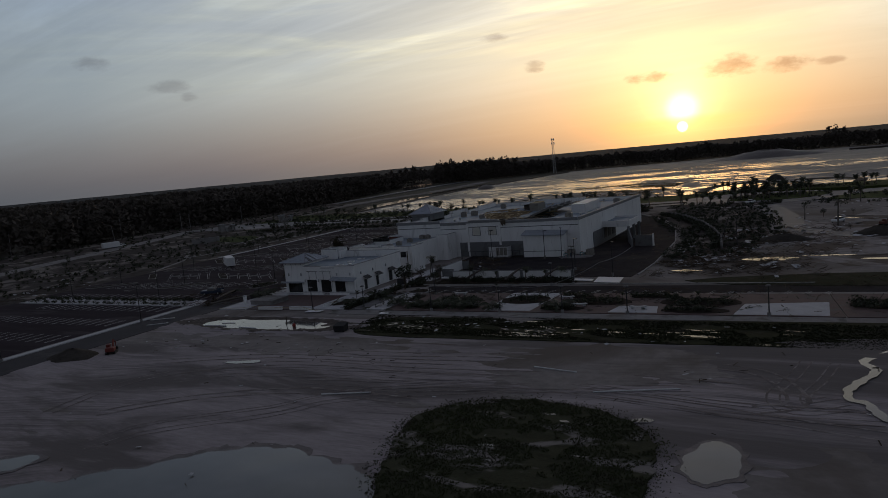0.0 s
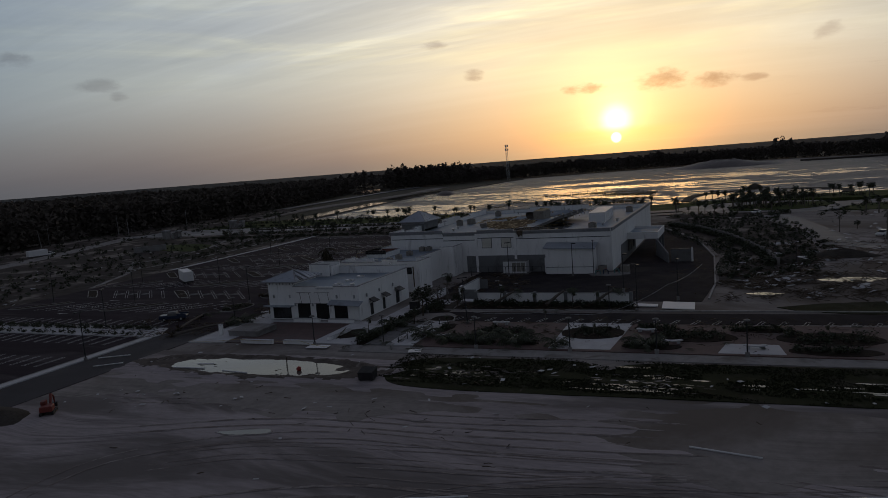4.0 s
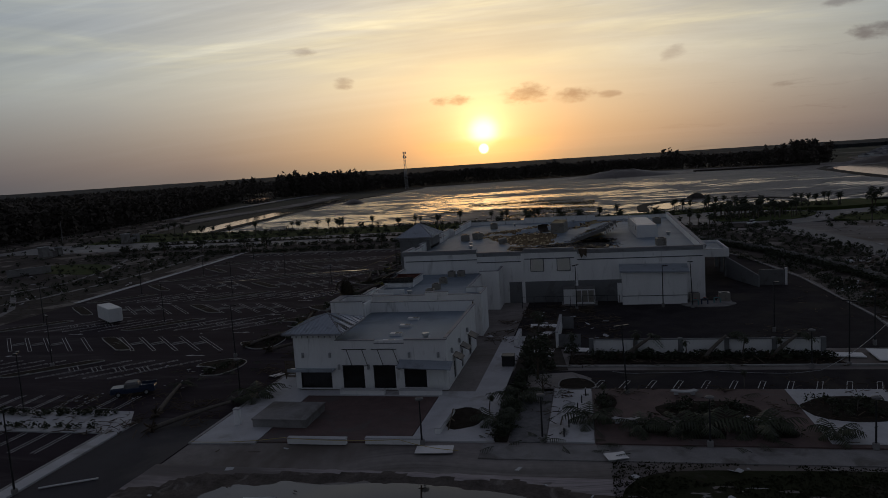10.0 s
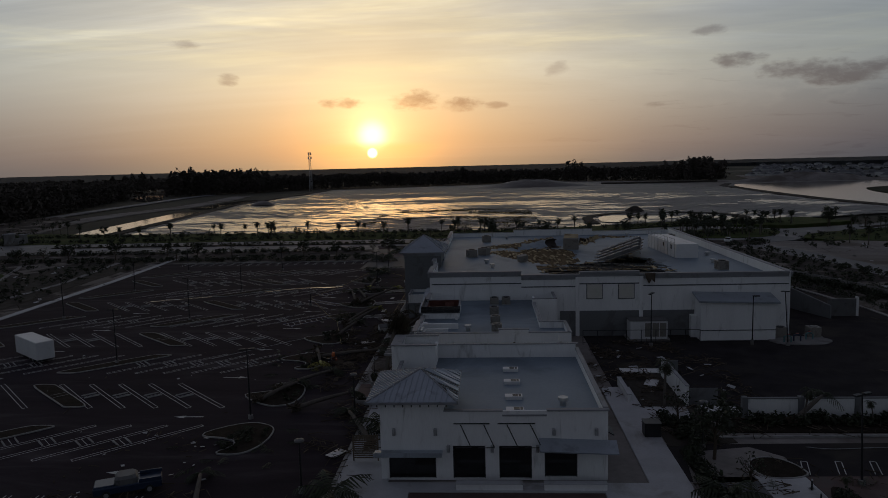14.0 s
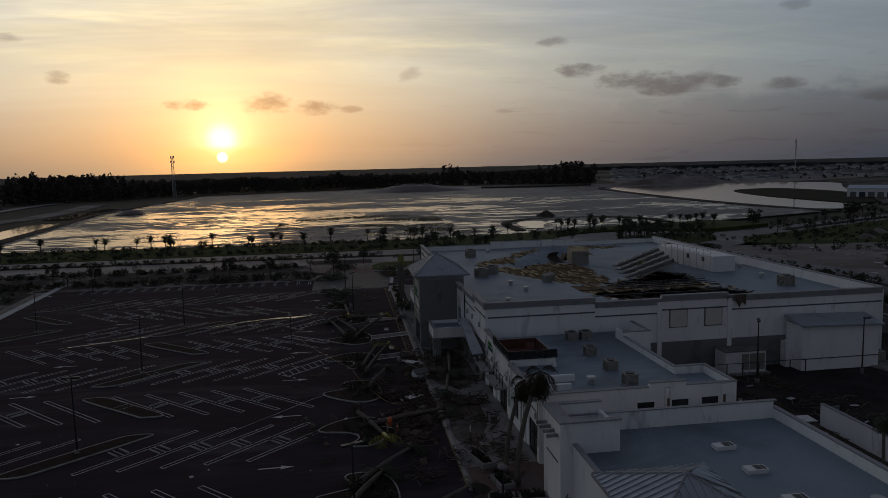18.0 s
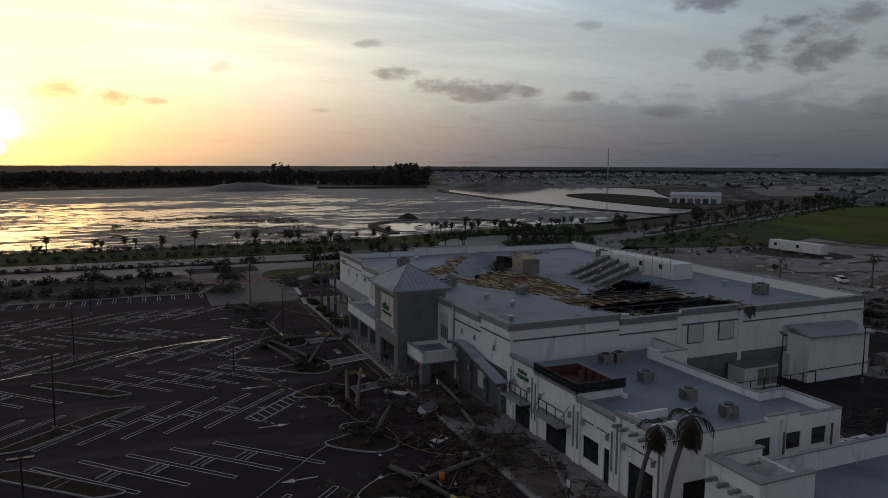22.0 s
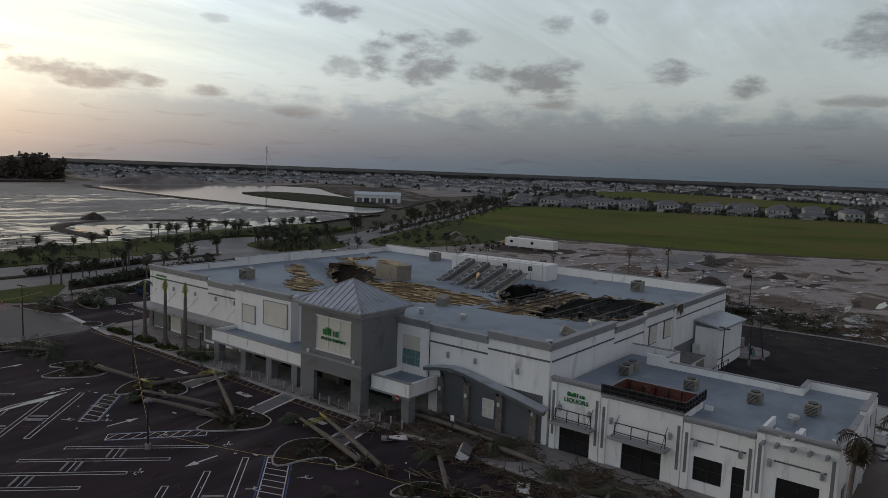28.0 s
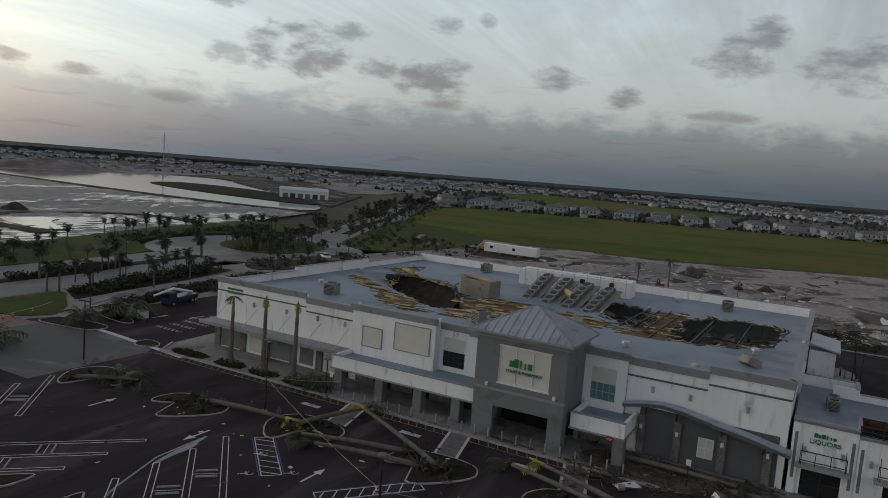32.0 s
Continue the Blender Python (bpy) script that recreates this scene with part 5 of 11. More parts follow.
    for y in (61.0, 70.0):
        part("wall_panel", Mesh().box(-0.10, y - 1.7, 0.3, -0.003, y + 1.7, 3.4), GREY, st, "dull grey shop front panel")
    # deep entrance canopy with a white fascia
    for y0, y1 in ((29.2, 48.6), (13.6, 19.0)):
        part("canopy_fascia", Mesh().box(-5.0, y0, 2.9, -4.7, y1, 4.35).box(-4.7, y0, 2.9, 0.0, y0 + 0.3, 4.35).box(-4.7, y1 - 0.3, 2.9, 0.0, y1, 4.35), STUCCO, st, "white canopy fascia")
        part("canopy_roof", Mesh().box(-4.7, y0 + 0.3, 3.5, 0.0, y1 - 0.3, 3.9), ROOF, st, "grey canopy roof")
        part("canopy_trim", Mesh().box(-5.12, y0 - 0.1, 2.72, -4.6, y1 + 0.1, 2.9).box(-5.08, y0 - 0.06, 4.35, -4.66, y1 + 0.06, 4.45), TRIM, st, "grey canopy trim")
        part("soffit", Mesh().box(-4.6, y0, 2.72, 0.0, y1, 2.88), GREY, st)
    for y in (31.8, 36.6, 41.8, 47.6, 14.1):
        part("column", Mesh().soft(-5.0, y - 0.55, 0.14, -3.9, y + 0.55, 2.75, 0.06), GREY, st, "square grey column")
    for y in (33.5, 39.0, 44.5):
        part("entrance_door", Mesh().box(-0.12, y - 1.2, 0.14, 0.0, y + 1.2, 2.6), GLASS, st, "dark glazed door under the canopy")
    # the gabled, buckled awning on the right bay
    aw = Mesh()
    prof = [(15.0, 5.15, -0.75), (13.0, 5.62, -0.95), (11.2, 5.9, -1.1), (9.2, 5.78, -1.2), (5.6, 5.1, -1.35), (3.0, 4.72, -1.45), (-0.5, 4.0, -1.5)]
    n = len(prof)
    aw.add([p for ya, za, xa in prof for p in ((-0.45, ya, za), (xa - 0.35, ya, za), (xa - 0.35, ya, za + 0.1), (-0.45, ya, za + 0.14))],
           [(k * 4 + a, k * 4 + (a + 1) % 4, k * 4 + 4 + (a + 1) % 4, k * 4 + 4 + a) for k in range(n - 1) for a in range(4)] + [(3, 2, 1, 0), (n * 4 - 4, n * 4 - 3, n * 4 - 2, n * 4 - 1)])
    part("buckled_awning", aw, SEAM, st, "buckled grey metal awning")
    for (ya, za, xa), (yb, zb, xb) in zip(prof, prof[1:]):
        part("awning_fascia", Mesh().bar((xa - 0.05, ya, za - 0.16), (xb - 0.05, yb, zb - 0.16), 0.5, 0.34), BAND, st, "sagging dark awning beam")
    for ya, za in ((12.6, 5.5), (9.6, 5.5), (5.4, 4.8), (1.6, 4.2)):
        part("awning_strut", Mesh().bar((-1.1, ya, za - 0.2), (-0.06, ya + 0.3, za - 1.2), 0.12), STEEL, st)
    part("bay_wall", Mesh().box(-0.06, 0.6, 0.14, -0.002, 13.4, 5.0), BAND, st, "dull grey panelled bay")
    for y in (1.4, 5.4, 9.6, 13.1):
        part("pier", Mesh().box(-0.4, y - 0.35, 0.14, -0.06, y + 0.35, 4.2), STONE, st, "stone-clad pier")
        part("bracket_lamp", Mesh().soft(-0.62, y - 0.14, 2.9, -0.4, y + 0.14, 3.3, 0.05), WHITEM, st, "small white wall lamp")
    window_x("window", -0.1, 6.2, 7.6, 1.3, 3.2, 2, 2, st, BOARD, frame=WHITEM, label="white boarded window")
    # entrance tower
    tw = Mesh()
    x0, x1, y0, y1, top = -6.2, 0.6, 19.4, 29.2, 11.0
    tw = wall_x(x0, x0 + 0.5, y0, y1, 0.14, top, [(20.9, 26.9, 0.14, 3.5), (21.1, 26.6, 6.0, 9.9)])
    tower = part("tower", tw, GREY, st, "grey entrance tower")
    part("tower_side", wall_y(y0, y0 + 0.5, x0 + 0.5, x1, 0.14, top, [(x0 + 1.3, -0.6, 0.14, 2.7)]), GREY, tower)
    part("tower_side", wall_y(y1 - 0.5, y1, x0 + 0.5, x1, 0.14, top, [(x0 + 1.3, -0.6, 0.14, 2.7)]), GREY, tower)
    part("tower_back", Mesh().box(x1 - 0.3, y0 + 0.5, 9.0, x1, y1 - 0.5, top), GREY, tower)
    part("tower_trim", cornice(cornice(Mesh(), "x", x0, y0 - 0.25, y1 + 0.25, top, -1, 0.5), "y", y0, x0 + 0.002, x1, top, -1, 0.5).box(x0 - 0.08, y0 - 0.08, 5.1, x0 - 0.004, y1 + 0.08, 5.35), TRIM, tower, "grey tower mouldings")
    part("sign_board", Mesh().box(x0 + 0.12, 21.1, 6.0, x0 + 0.24, 26.6, 9.9), BOARD, tower, "white louvred sign board")
    fr = Mesh()
    for y in (21.1, 22.93, 24.77, 26.6):
        fr.box(x0 + 0.02, y - 0.06, 6.0, x0 + 0.12, y + 0.06, 9.9)
    for z in (6.0, 9.9):
        fr.box(x0 - 0.03, 21.0, z - 0.08, x0 + 0.119, 26.7, z + 0.08)
    part("sign_frame", fr, WHITEM, tower, "white mullions of the sign board")
    # what is left of the brand sign: plain green shapes
    for i, (w, h, z) in enumerate(((0.42, 0.62, 7.9), (0.42, 0.86, 7.9), (0.10, 0.8, 7.9), (0.12, 0.6, 7.9), (0.40, 0.6, 7.9))):
        y = 25.2 - i * 0.5
        part("sign_shape", Mesh().box(x0 - 0.12, y - w / 2, z, x0 + 0.0, y + w / 2, z + h), GREEN, tower, "plain green sign shape")
    letters("FOOD & PHARMACY", (x0 - 0.02, 25.75, 7.3), 0.44, 90, GREEN, tower, wide=3.9)
    part("tower_ceiling", Mesh().box(x0 + 0.5, y0 + 0.5, 3.6, x1, y1 - 0.5, 3.8), GREY, tower)
    for y in (20.6, 23.1, 25.6):
        part("tower_door", Mesh().box(-0.3, y, 0.14, -0.1, y + 2.4, 3.3), GLASS, tower, "dark glazed store door")
    for y in (20.4, 27.7):
        part("spot_lamp", Mesh().soft(x0 - 0.35, y - 0.16, 5.5, x0 - 0.01, y + 0.16, 5.85, 0.06), WHITEM, tower, "small white spot lamp")
    hip = [(x0 - 0.8, y0 - 0.6, 11.25), (x1 + 0.8, y0 - 0.6, 11.25), (x1 + 0.8, y1 + 0.7, 11.25), (x0 - 0.8, y1 + 0.7, 11.25)]
    seam_roof(hip, (-2.9, 24.25, 14.0), tower, 13)
    # inner, west and back walls
    def parap(m_args, name="wall"):
        return part(name, m_args, STUCCO, st)
    for a, b, top in ((0.35, 14.4, 10.35), (14.4, 23.4, 9.75), (23.4, 32.6, 10.15), (32.6, 55.2, 9.75)):
        parap(wall_y(0.0, 0.35, a, b, 0.0, top))
        c = cornice(Mesh(), "y", 0.0, a if a > 1 else -0.3, b, top, -1)
        cap(c, a - (0.3 if a < 1 else 0), -0.3, b, 0.4, top, 0.03)
        part("cornice", c, TRIM, st, "stepped grey cornice")
        part("band", Mesh().box(a, -0.05, top - 1.95, b, -0.003, top - 1.78), BAND, st, "thin dark band")
    part("base_course", Mesh().box(20.4, -0.12, 0.0, 41, -0.004, 4.0), GREY, st, "grey lower wall")
    for a in (24.5, 29.4):
        bf = part("blind_frame", Mesh().box(a, -0.10, 5.85, a + 2.5, -0.004, 8.3), BAND, st)
        part("blind_panel", Mesh().box(a + 0.12, -0.15, 5.97, a + 2.38, -0.102, 8.18), BOARD, bf, "pale boarded blind window")
    for a in (22.8, 32.6):
        part("pilaster", Mesh().box(a, -0.22, 0.0, a + 0.6, -0.004, 9.4), STUCCO, st)
    part("torn_flashing", Mesh().add([(33.4, -0.4, 9.9), (35.0, -0.42, 9.9), (34.9, -0.55, 8.4), (34.4, -0.5, 8.9), (34.0, -0.6, 8.2), (33.6, -0.45, 9.0)], [(0, 1, 2, 3), (0, 3, 4, 5)]), TWIG, st, "torn flap hanging over the wall")
    parap(wall_x(W - 0.35, W, 0.0, L, 0.0, 9.75))
    part("cornice", cap(cornice(Mesh(), "x", W, -0.3, L + 0.3, 9.75, 1), W - 0.4, 0.36, W + 0.3, L, 9.75, 0.03), TRIM, st, "stepped grey cornice")
    parap(wall_y(L - 0.35, L, 0.35, W - 0.35, 0.0, 9.3))
    parap(Mesh().box(16, L - 0.352, 9.3, 36, L - 0.002, 9.9))
    part("cornice", cap(Mesh(), 0.35, L - 0.4, 16, L + 0.05, 9.3).box(15.9, L - 0.45, 9.9, 36.1, L + 0.05, 9.99).box(36, L - 0.45, 9.3, W - 0.35, L + 0.05, 9.39), TRIM, st, "parapet coping")
    # roof with the torn opening
    ro, bare = Mesh(), Mesh()
    nx, ny = 108, 146
    xs, ys = [0.35 + (W - 0.7) * i / nx for i in range(nx + 1)], [0.35 + (L - 0.7) * j / ny for j in range(ny + 1)]
    v = [(x, y, 8.35 + roof_sag(x, y)) for y in ys for x in xs]
    f, fb = [], []
    for j in range(ny):
        for i in range(nx):
            x, y, a = (xs[i] + xs[i + 1]) / 2, (ys[j] + ys[j + 1]) / 2, j * (nx + 1) + i
            if not torn(x, y):
                (fb if peeled(x, y) else f).append((a, a + 1, a + nx + 2, a + nx + 1))
    part("roof", ro.add(v, f), ROOF, st, "grey-blue membrane roof, torn open")
    part("bare_deck", bare.add([(x, y, z - 0.05) for x, y, z in v], fb), surface("soaked_board", (0.16, 0.115, 0.065), 0.95, 0.5, 0.5, 4, 0.5, stain=(0.06, 0.05, 0.04), stain_scale=0.5, stretch=(1.6, 0.4, 1)), st, "soaked brown roof deck where the membrane is gone")
    # floor coloured near black for the shade seen through the holes
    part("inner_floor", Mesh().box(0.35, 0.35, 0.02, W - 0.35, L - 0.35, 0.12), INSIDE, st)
    # bar joists seen in the holes
    for i in range(13):
        y = 2.6 + i * 1.65
        x0, x1 = (18.0, 42.0) if y < 17.5 else (24.0, 41.5)
        j = Mesh().bar((x0, y, 8.1), (x1, y, 8.1), 0.14).bar((x0, y, 7.35), (x1, y, 7.35), 0.10)
        n = int((x1 - x0) / 1.2)
        for q in range(n):
            j.bar((x0 + q * 1.2, y, 8.1 if q % 2 else 7.35), (x0 + (q + 1) * 1.2, y, 7.35 if q % 2 else 8.1), 0.06)
        if i % 3 == 0 or i > 8:
            part("roof_joist", j, STEEL, st, "exposed dark roof joist")
    # peeled insulation boards, in rows along the front, and torn deck
    r = random.Random(5)
    fo, de = Mesh(), Mesh()
    for k in range(58):
        x = 6.5 + k * 0.62
        y = 11.0 + r.uniform(0, 2)
        while y < 70:
            ln = r.uniform(0.8, 3.4)
            if peeled(x, y + ln / 2) and not torn(x, y + ln / 2) and r.random() < (0.5 if y > 22.5 else 0.2):
                z = 8.38 + roof_sag(x, y + ln / 2) + r.choice((0.0, 0.05, 0.1))
                fo.obox(Matrix.Translation((x + r.gauss(0, 0.12), y + ln / 2, z)) @ pose(0, 0, 0, r.gauss(0, 1.6), r.gauss(0, 3.0), r.gauss(3, 5)), 0.5 * r.uniform(0.5, 1.1), ln, 0.07)
            y += ln + r.uniform(0.0, 0.5)
    rims = [(k, q) for k in TEARS for q in zip(k, k[1:] + k[:1])]
    for i in range(300):
        k, ((ax, ay), (bx, by)) = rims[r.randrange(len(rims))]
        u = r.random()
        x, y = ax + (bx - ax) * u + r.gauss(0, 0.5), ay + (by - ay) * u + r.gauss(0, 0.5)
        m = fo if r.random() < (0.42 if ay < 40 else 0.6) else de
        m.obox(Matrix.Translation((x, y, 8.42 + roof_sag(x, y))) @ pose(0, 0, 0, r.gauss(0, 13), r.gauss(0, 13), math.degrees(math.atan2(by - ay, bx - ax)) + r.gauss(0, 22)), r.uniform(0.4, 2.0), r.uniform(0.15, 0.5), 0.06)
    for i in range(110):
        x, y = r.uniform(15, 42), r.uniform(3, 32)
        if torn(x, y):
            de.obox(Matrix.Translation((x, y, r.uniform(5.2, 7.9))) @ pose(0, 0, 0, r.gauss(0, 26), r.gauss(0, 26), r.uniform(0, 180)), r.uniform(0.8, 3.6), r.uniform(0.15, 0.9), 0.06)
    tagged(part("torn_insulation", fo, FOAM, st, "yellow peeled insulation boards"), kind="stuff")
    tagged(part("torn_deck", de, DECK, st, "dark torn roof deck"), kind="stuff")
    for a, b, w in (((27, 20, 8.0), (39, 25, 6.6), 2.0), ((22, 18.5, 8.2), (31, 14.0, 6.0), 1.6), ((33, 4, 7.8), (38, 10, 5.2), 1.8)):
        part("fallen_slab", Mesh().bar(a, b, w, 0.12), DECK, st, "sagging strip of fallen roof deck")
    part("hanging_duct", Mesh().tube([(24, 9, 5.2), (29, 9.6, 5.9), (35, 9.0, 5.4)], 0.45, 10), GALV, st, "dented galvanised duct in the hole", smooth=True)
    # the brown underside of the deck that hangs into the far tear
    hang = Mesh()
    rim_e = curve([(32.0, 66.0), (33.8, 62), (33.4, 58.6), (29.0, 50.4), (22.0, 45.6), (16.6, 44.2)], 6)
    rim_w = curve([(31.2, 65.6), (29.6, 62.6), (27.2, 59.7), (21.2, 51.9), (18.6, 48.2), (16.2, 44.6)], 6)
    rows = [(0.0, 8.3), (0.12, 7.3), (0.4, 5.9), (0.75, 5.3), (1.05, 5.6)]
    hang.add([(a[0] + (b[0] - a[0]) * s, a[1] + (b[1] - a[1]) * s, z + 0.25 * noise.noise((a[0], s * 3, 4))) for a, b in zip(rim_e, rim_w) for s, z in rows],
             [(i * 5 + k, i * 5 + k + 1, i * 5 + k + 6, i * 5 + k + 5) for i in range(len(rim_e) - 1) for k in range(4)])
    # near-black brown puts the darkness of the hole into the deck's colour
    part("hanging_deck", hang, surface("shade_dark_deck", (0.034, 0.026, 0.023), 0.9, 0.45, 0.7, 5.0, 0.6, stain=(0.07, 0.045, 0.03), stain_scale=0.5), st, "brown deck sagging into the tear, darkened for the hole's shade", smooth=True)
    # curled membrane at the far tear
    for cx, cy, w, h, turn in ((36, 62.5, 6, 0.9, 60), (24.2, 45.6, 2.6, 1.9, 25), (37, 33, 4, 1.5, 40)):
        m = Mesh()
        n = 9
        base = Matrix.Translation((cx, cy, 8.36)) @ pose(0, 0, 0, 0, 0, turn)
        v = []
        for i in range(n):
            a = i / (n - 1) * 2.3
            for s in range(7):
                u = (s / 6 - 0.5) * w
                v.append(base @ Vector((u, h * 1.3 * math.sin(a) + 0.3 * noise.noise((u, i, cx)), h * (1 - math.cos(a)) * 0.6 + 0.25 * noise.noise((u * 0.6, i * 0.5, cy)))))
        m.add(v, [(i * 7 + s, i * 7 + s + 1, (i + 1) * 7 + s + 1, (i + 1) * 7 + s) for i in range(n - 1) for s in range(6)])
        fl = part("peeled_flap", m, DECK if h > 1.5 else FOAM, st, "curled flap of torn roofing", smooth=True)
    return st


# outlines of the torn openings and of the stretches that lost their membrane
TEARS = [[(31.7, 65.5), (33.4, 62), (33.2, 58.6), (28.8, 50.6), (21.9, 45.8), (16.4, 44.4), (21.5, 51.9), (27.4, 59.6)],
         [(19, 14.7), (20.5, 7.5), (25, 3.4), (39.8, 3.2), (40.6, 8), (39.7, 13), (35.7, 16), (26.4, 16.2)],
         [(37.2, 31.6), (40.4, 27), (39.2, 21.7), (32, 19.6), (25.5, 20.6), (27, 24.4), (33, 28)]]
PEELED = [[(8, 40.6), (15, 45.6), (22, 45.2), (27.5, 42), (27, 37), (27, 29), (26, 23), (21, 22.5), (17, 26), (12.5, 33)],
          [(41.5, 17), (39, 21), (31, 20), (22, 22), (18.5, 21), (18.3, 14), (27, 16), (36, 15.6)],
          [(24.9, 68.8), (26.4, 67.5), (17.4, 55.1), (17.6, 52.7), (9.1, 43.6), (7.6, 46.8), (9.4, 51.8), (15.0, 56.6)], [(31, 66.5), (35, 66), (35, 58), (30.4, 50.6), (29, 51.4), (33.2, 59), (33.2, 63)], [(35, 66), (38.5, 70), (46.5, 67), (39, 64.6)]]


def torn(x, y):
    a, b = x + 0.9 * noise.noise((x * 0.5, y * 0.5, 1)), y + 0.9 * noise.noise((x * 0.5, y * 0.5, 7))
    return any(inside(a, b, k) for k in TEARS)


def peeled(x, y):
    a, b = x + 1.0 * noise.noise((x * 0.9, y * 0.2, 4)), y + 2.6 * noise.noise((x * 1.1, y * 0.25, 9))
    return any(inside(a, b, k) for k in PEELED)


def roof_sag(x, y):
    d = ((x - 30) / 17) ** 2 + ((y - 24) / 19) ** 2
    # the long flank beside the far tear sags down to its torn edge
    u = ((x - 8) * 21 + (y - 42) * 23) / 970
    west = 5.4 - 3.4 * u - ((x - 8) * 23 - (y - 42) * 21) / 31.1
    ends = min(1.0, max(0.0, (u - 0.12) / 0.22)) * min(1.0, max(0.0, (1.16 - u) / 0.2))
    fold = -2.3 * ends * (max(0.0, 1 - max(0.0, west) / 5.6) ** 1.5) if west > -1.6 else 0.0
    return -0.5 * max(0.0, 1 - d) + fold + 0.05 * noise.noise((x * 0.2, y * 0.2, 7))


def seam_roof(eave, apex, parent, ribs, mat=None, torn_side=None):
    """A hipped metal roof: four slopes with standing seams, a hip cap and a fascia."""
    mat = mat or SEAM
    a = Vector(apex)
    for i in range(4):
        p, q = Vector(eave[i]), Vector(eave[(i + 1) % 4])
        n = (q - p).cross(a - p).normalized()
        if torn_side == i:
            sl = part("roof_slope", Mesh().add([p - n * 0.05, q - n * 0.05, a - n * 0.05, p - n * 0.12, q - n * 0.12, a - n * 0.12], [(0, 1, 2), (5, 4, 3), (0, 3, 4, 1)]), DECK, parent, "bare dark deck under torn roof panels")
            for k in range(ribs):
                if k in (3, 4, 7):
                    continue
                u, w = p.lerp(q, k / ribs), p.lerp(q, (k + 0.9) / ribs)
                tu = 1 - abs(2 * (k / ribs) - 1)
                tw_ = 1 - abs(2 * ((k + 0.9) / ribs) - 1)
                mid = (p + q) / 2
                up = a - mid
                part("roof_panel", Mesh().quad(u, w, w + up * tw_ * 0.93 + n * 0.12 * (k % 3), u + up * tu * 0.93), mat, sl)
        else:
            sl = part("roof_slope", Mesh().add([p, q, a, p - n * 0.08, q - n * 0.08, a - n * 0.08], [(0, 1, 2), (5, 4, 3), (0, 3, 4, 1)]), mat, parent, "standing-seam metal roof slope")
        mid = (p + q) / 2
        up = a - mid
        for k in range(1, ribs):
            u = p.lerp(q, k / ribs)
            t = 1 - abs(2 * k / ribs - 1)
            if torn_side == i and k % 3 == 0:
                continue
            part("seam", Mesh().bar(u + n * 0.03, u + up * t * 0.99 + n * 0.03, 0.05, 0.09), mat, sl)
        part("hip_cap", Mesh().tube([p, a], 0.09, 6), TRIM, sl)
        d = (q - p).normalized()
        part("gutter", Mesh().bar(p + Vector((0, 0, -0.12)), q + Vector((0, 0, -0.12)), 0.14, 0.2), TRIM, sl)
    part("eave_soffit", Mesh().add([Vector(e) - Vector((0, 0, 0.22)) for e in eave], [(3, 2, 1, 0)]), TRIM, parent)


def letters(text, at, size, turn, mat, parent, wide=None, squash=1.0):
    """Raised lettering that faces -x (turn 90), set from at along -y."""
    c = bpy.data.curves.new("letters", "FONT")
    c.body, c.size, c.extrude, c.align_x = text, size, 0.05, "LEFT"
    c.materials.append(mat)
    tmp = bpy.data.objects.new("letters", c)
    scene.collection.objects.link(tmp)
    bpy.context.view_layer.update()
    me = bpy.data.meshes.new_from_object(tmp.evaluated_get(bpy.context.evaluated_depsgraph_get()))
    bpy.data.objects.remove(tmp)
    xs = [v.co.x for v in me.vertices]
    k = wide / (max(xs) - min(xs)) if wide else 1.0
    ob = new("lettering", me)
    ob.parent = parent
    # text x runs to -y, text y to +z, its face to -x
    ob.matrix_basis = Matrix.Translation(at) @ Matrix(((0, 0, -1, 0), (-k, 0, 0, 0), (0, 1, 0, 0), (0, 0, 0, 1)))
    ob["label"] = "raised green letters"
    return ob


store = make_store()


# ---------------------------------------------------------------- shops beside the store
def awning(parent, y0, y1, z, x=0.0, out=1.5):
    m = Mesh().box(x - out, y0, z, x, y1, z + 0.16).box(x - out, y0, z + 0.16, x - out + 0.08, y1, z + 0.3)
    a = part("awning", m, TRIM, parent, "flat grey metal awning")
    r = Mesh()
    for zz in (z + 0.5, z + 1.35):
        r.bar((x - out + 0.9, y0 + 0.3, zz), (x - out + 0.9, y1 - 0.3, zz), 0.07)
    n = 4
    for i in range(n):
        y = y0 + 0.3 + (y1 - y0 - 0.6) * i / (n - 1)
        r.bar((x - out + 0.9, y, z + 0.16), (x - out + 0.9, y, z + 1.35), 0.07)
    part("awning_rail", r, STEEL, a, "black steel rail")
    for y in (y0 + 0.4, y1 - 0.4):
        part("awning_rod", Mesh().tube([(x - out + 0.1, y, z + 0.2), (x, y, z + 1.9)], 0.03, 6), STEEL, a)


def pergola_stubs(parent, x, ys, z):
    for y in ys:
        part("beam_stub", Mesh().box(x - 0.9, y - 0.12, z, x, y + 0.12, z + 0.24), TRIM, parent, "projecting beam end")


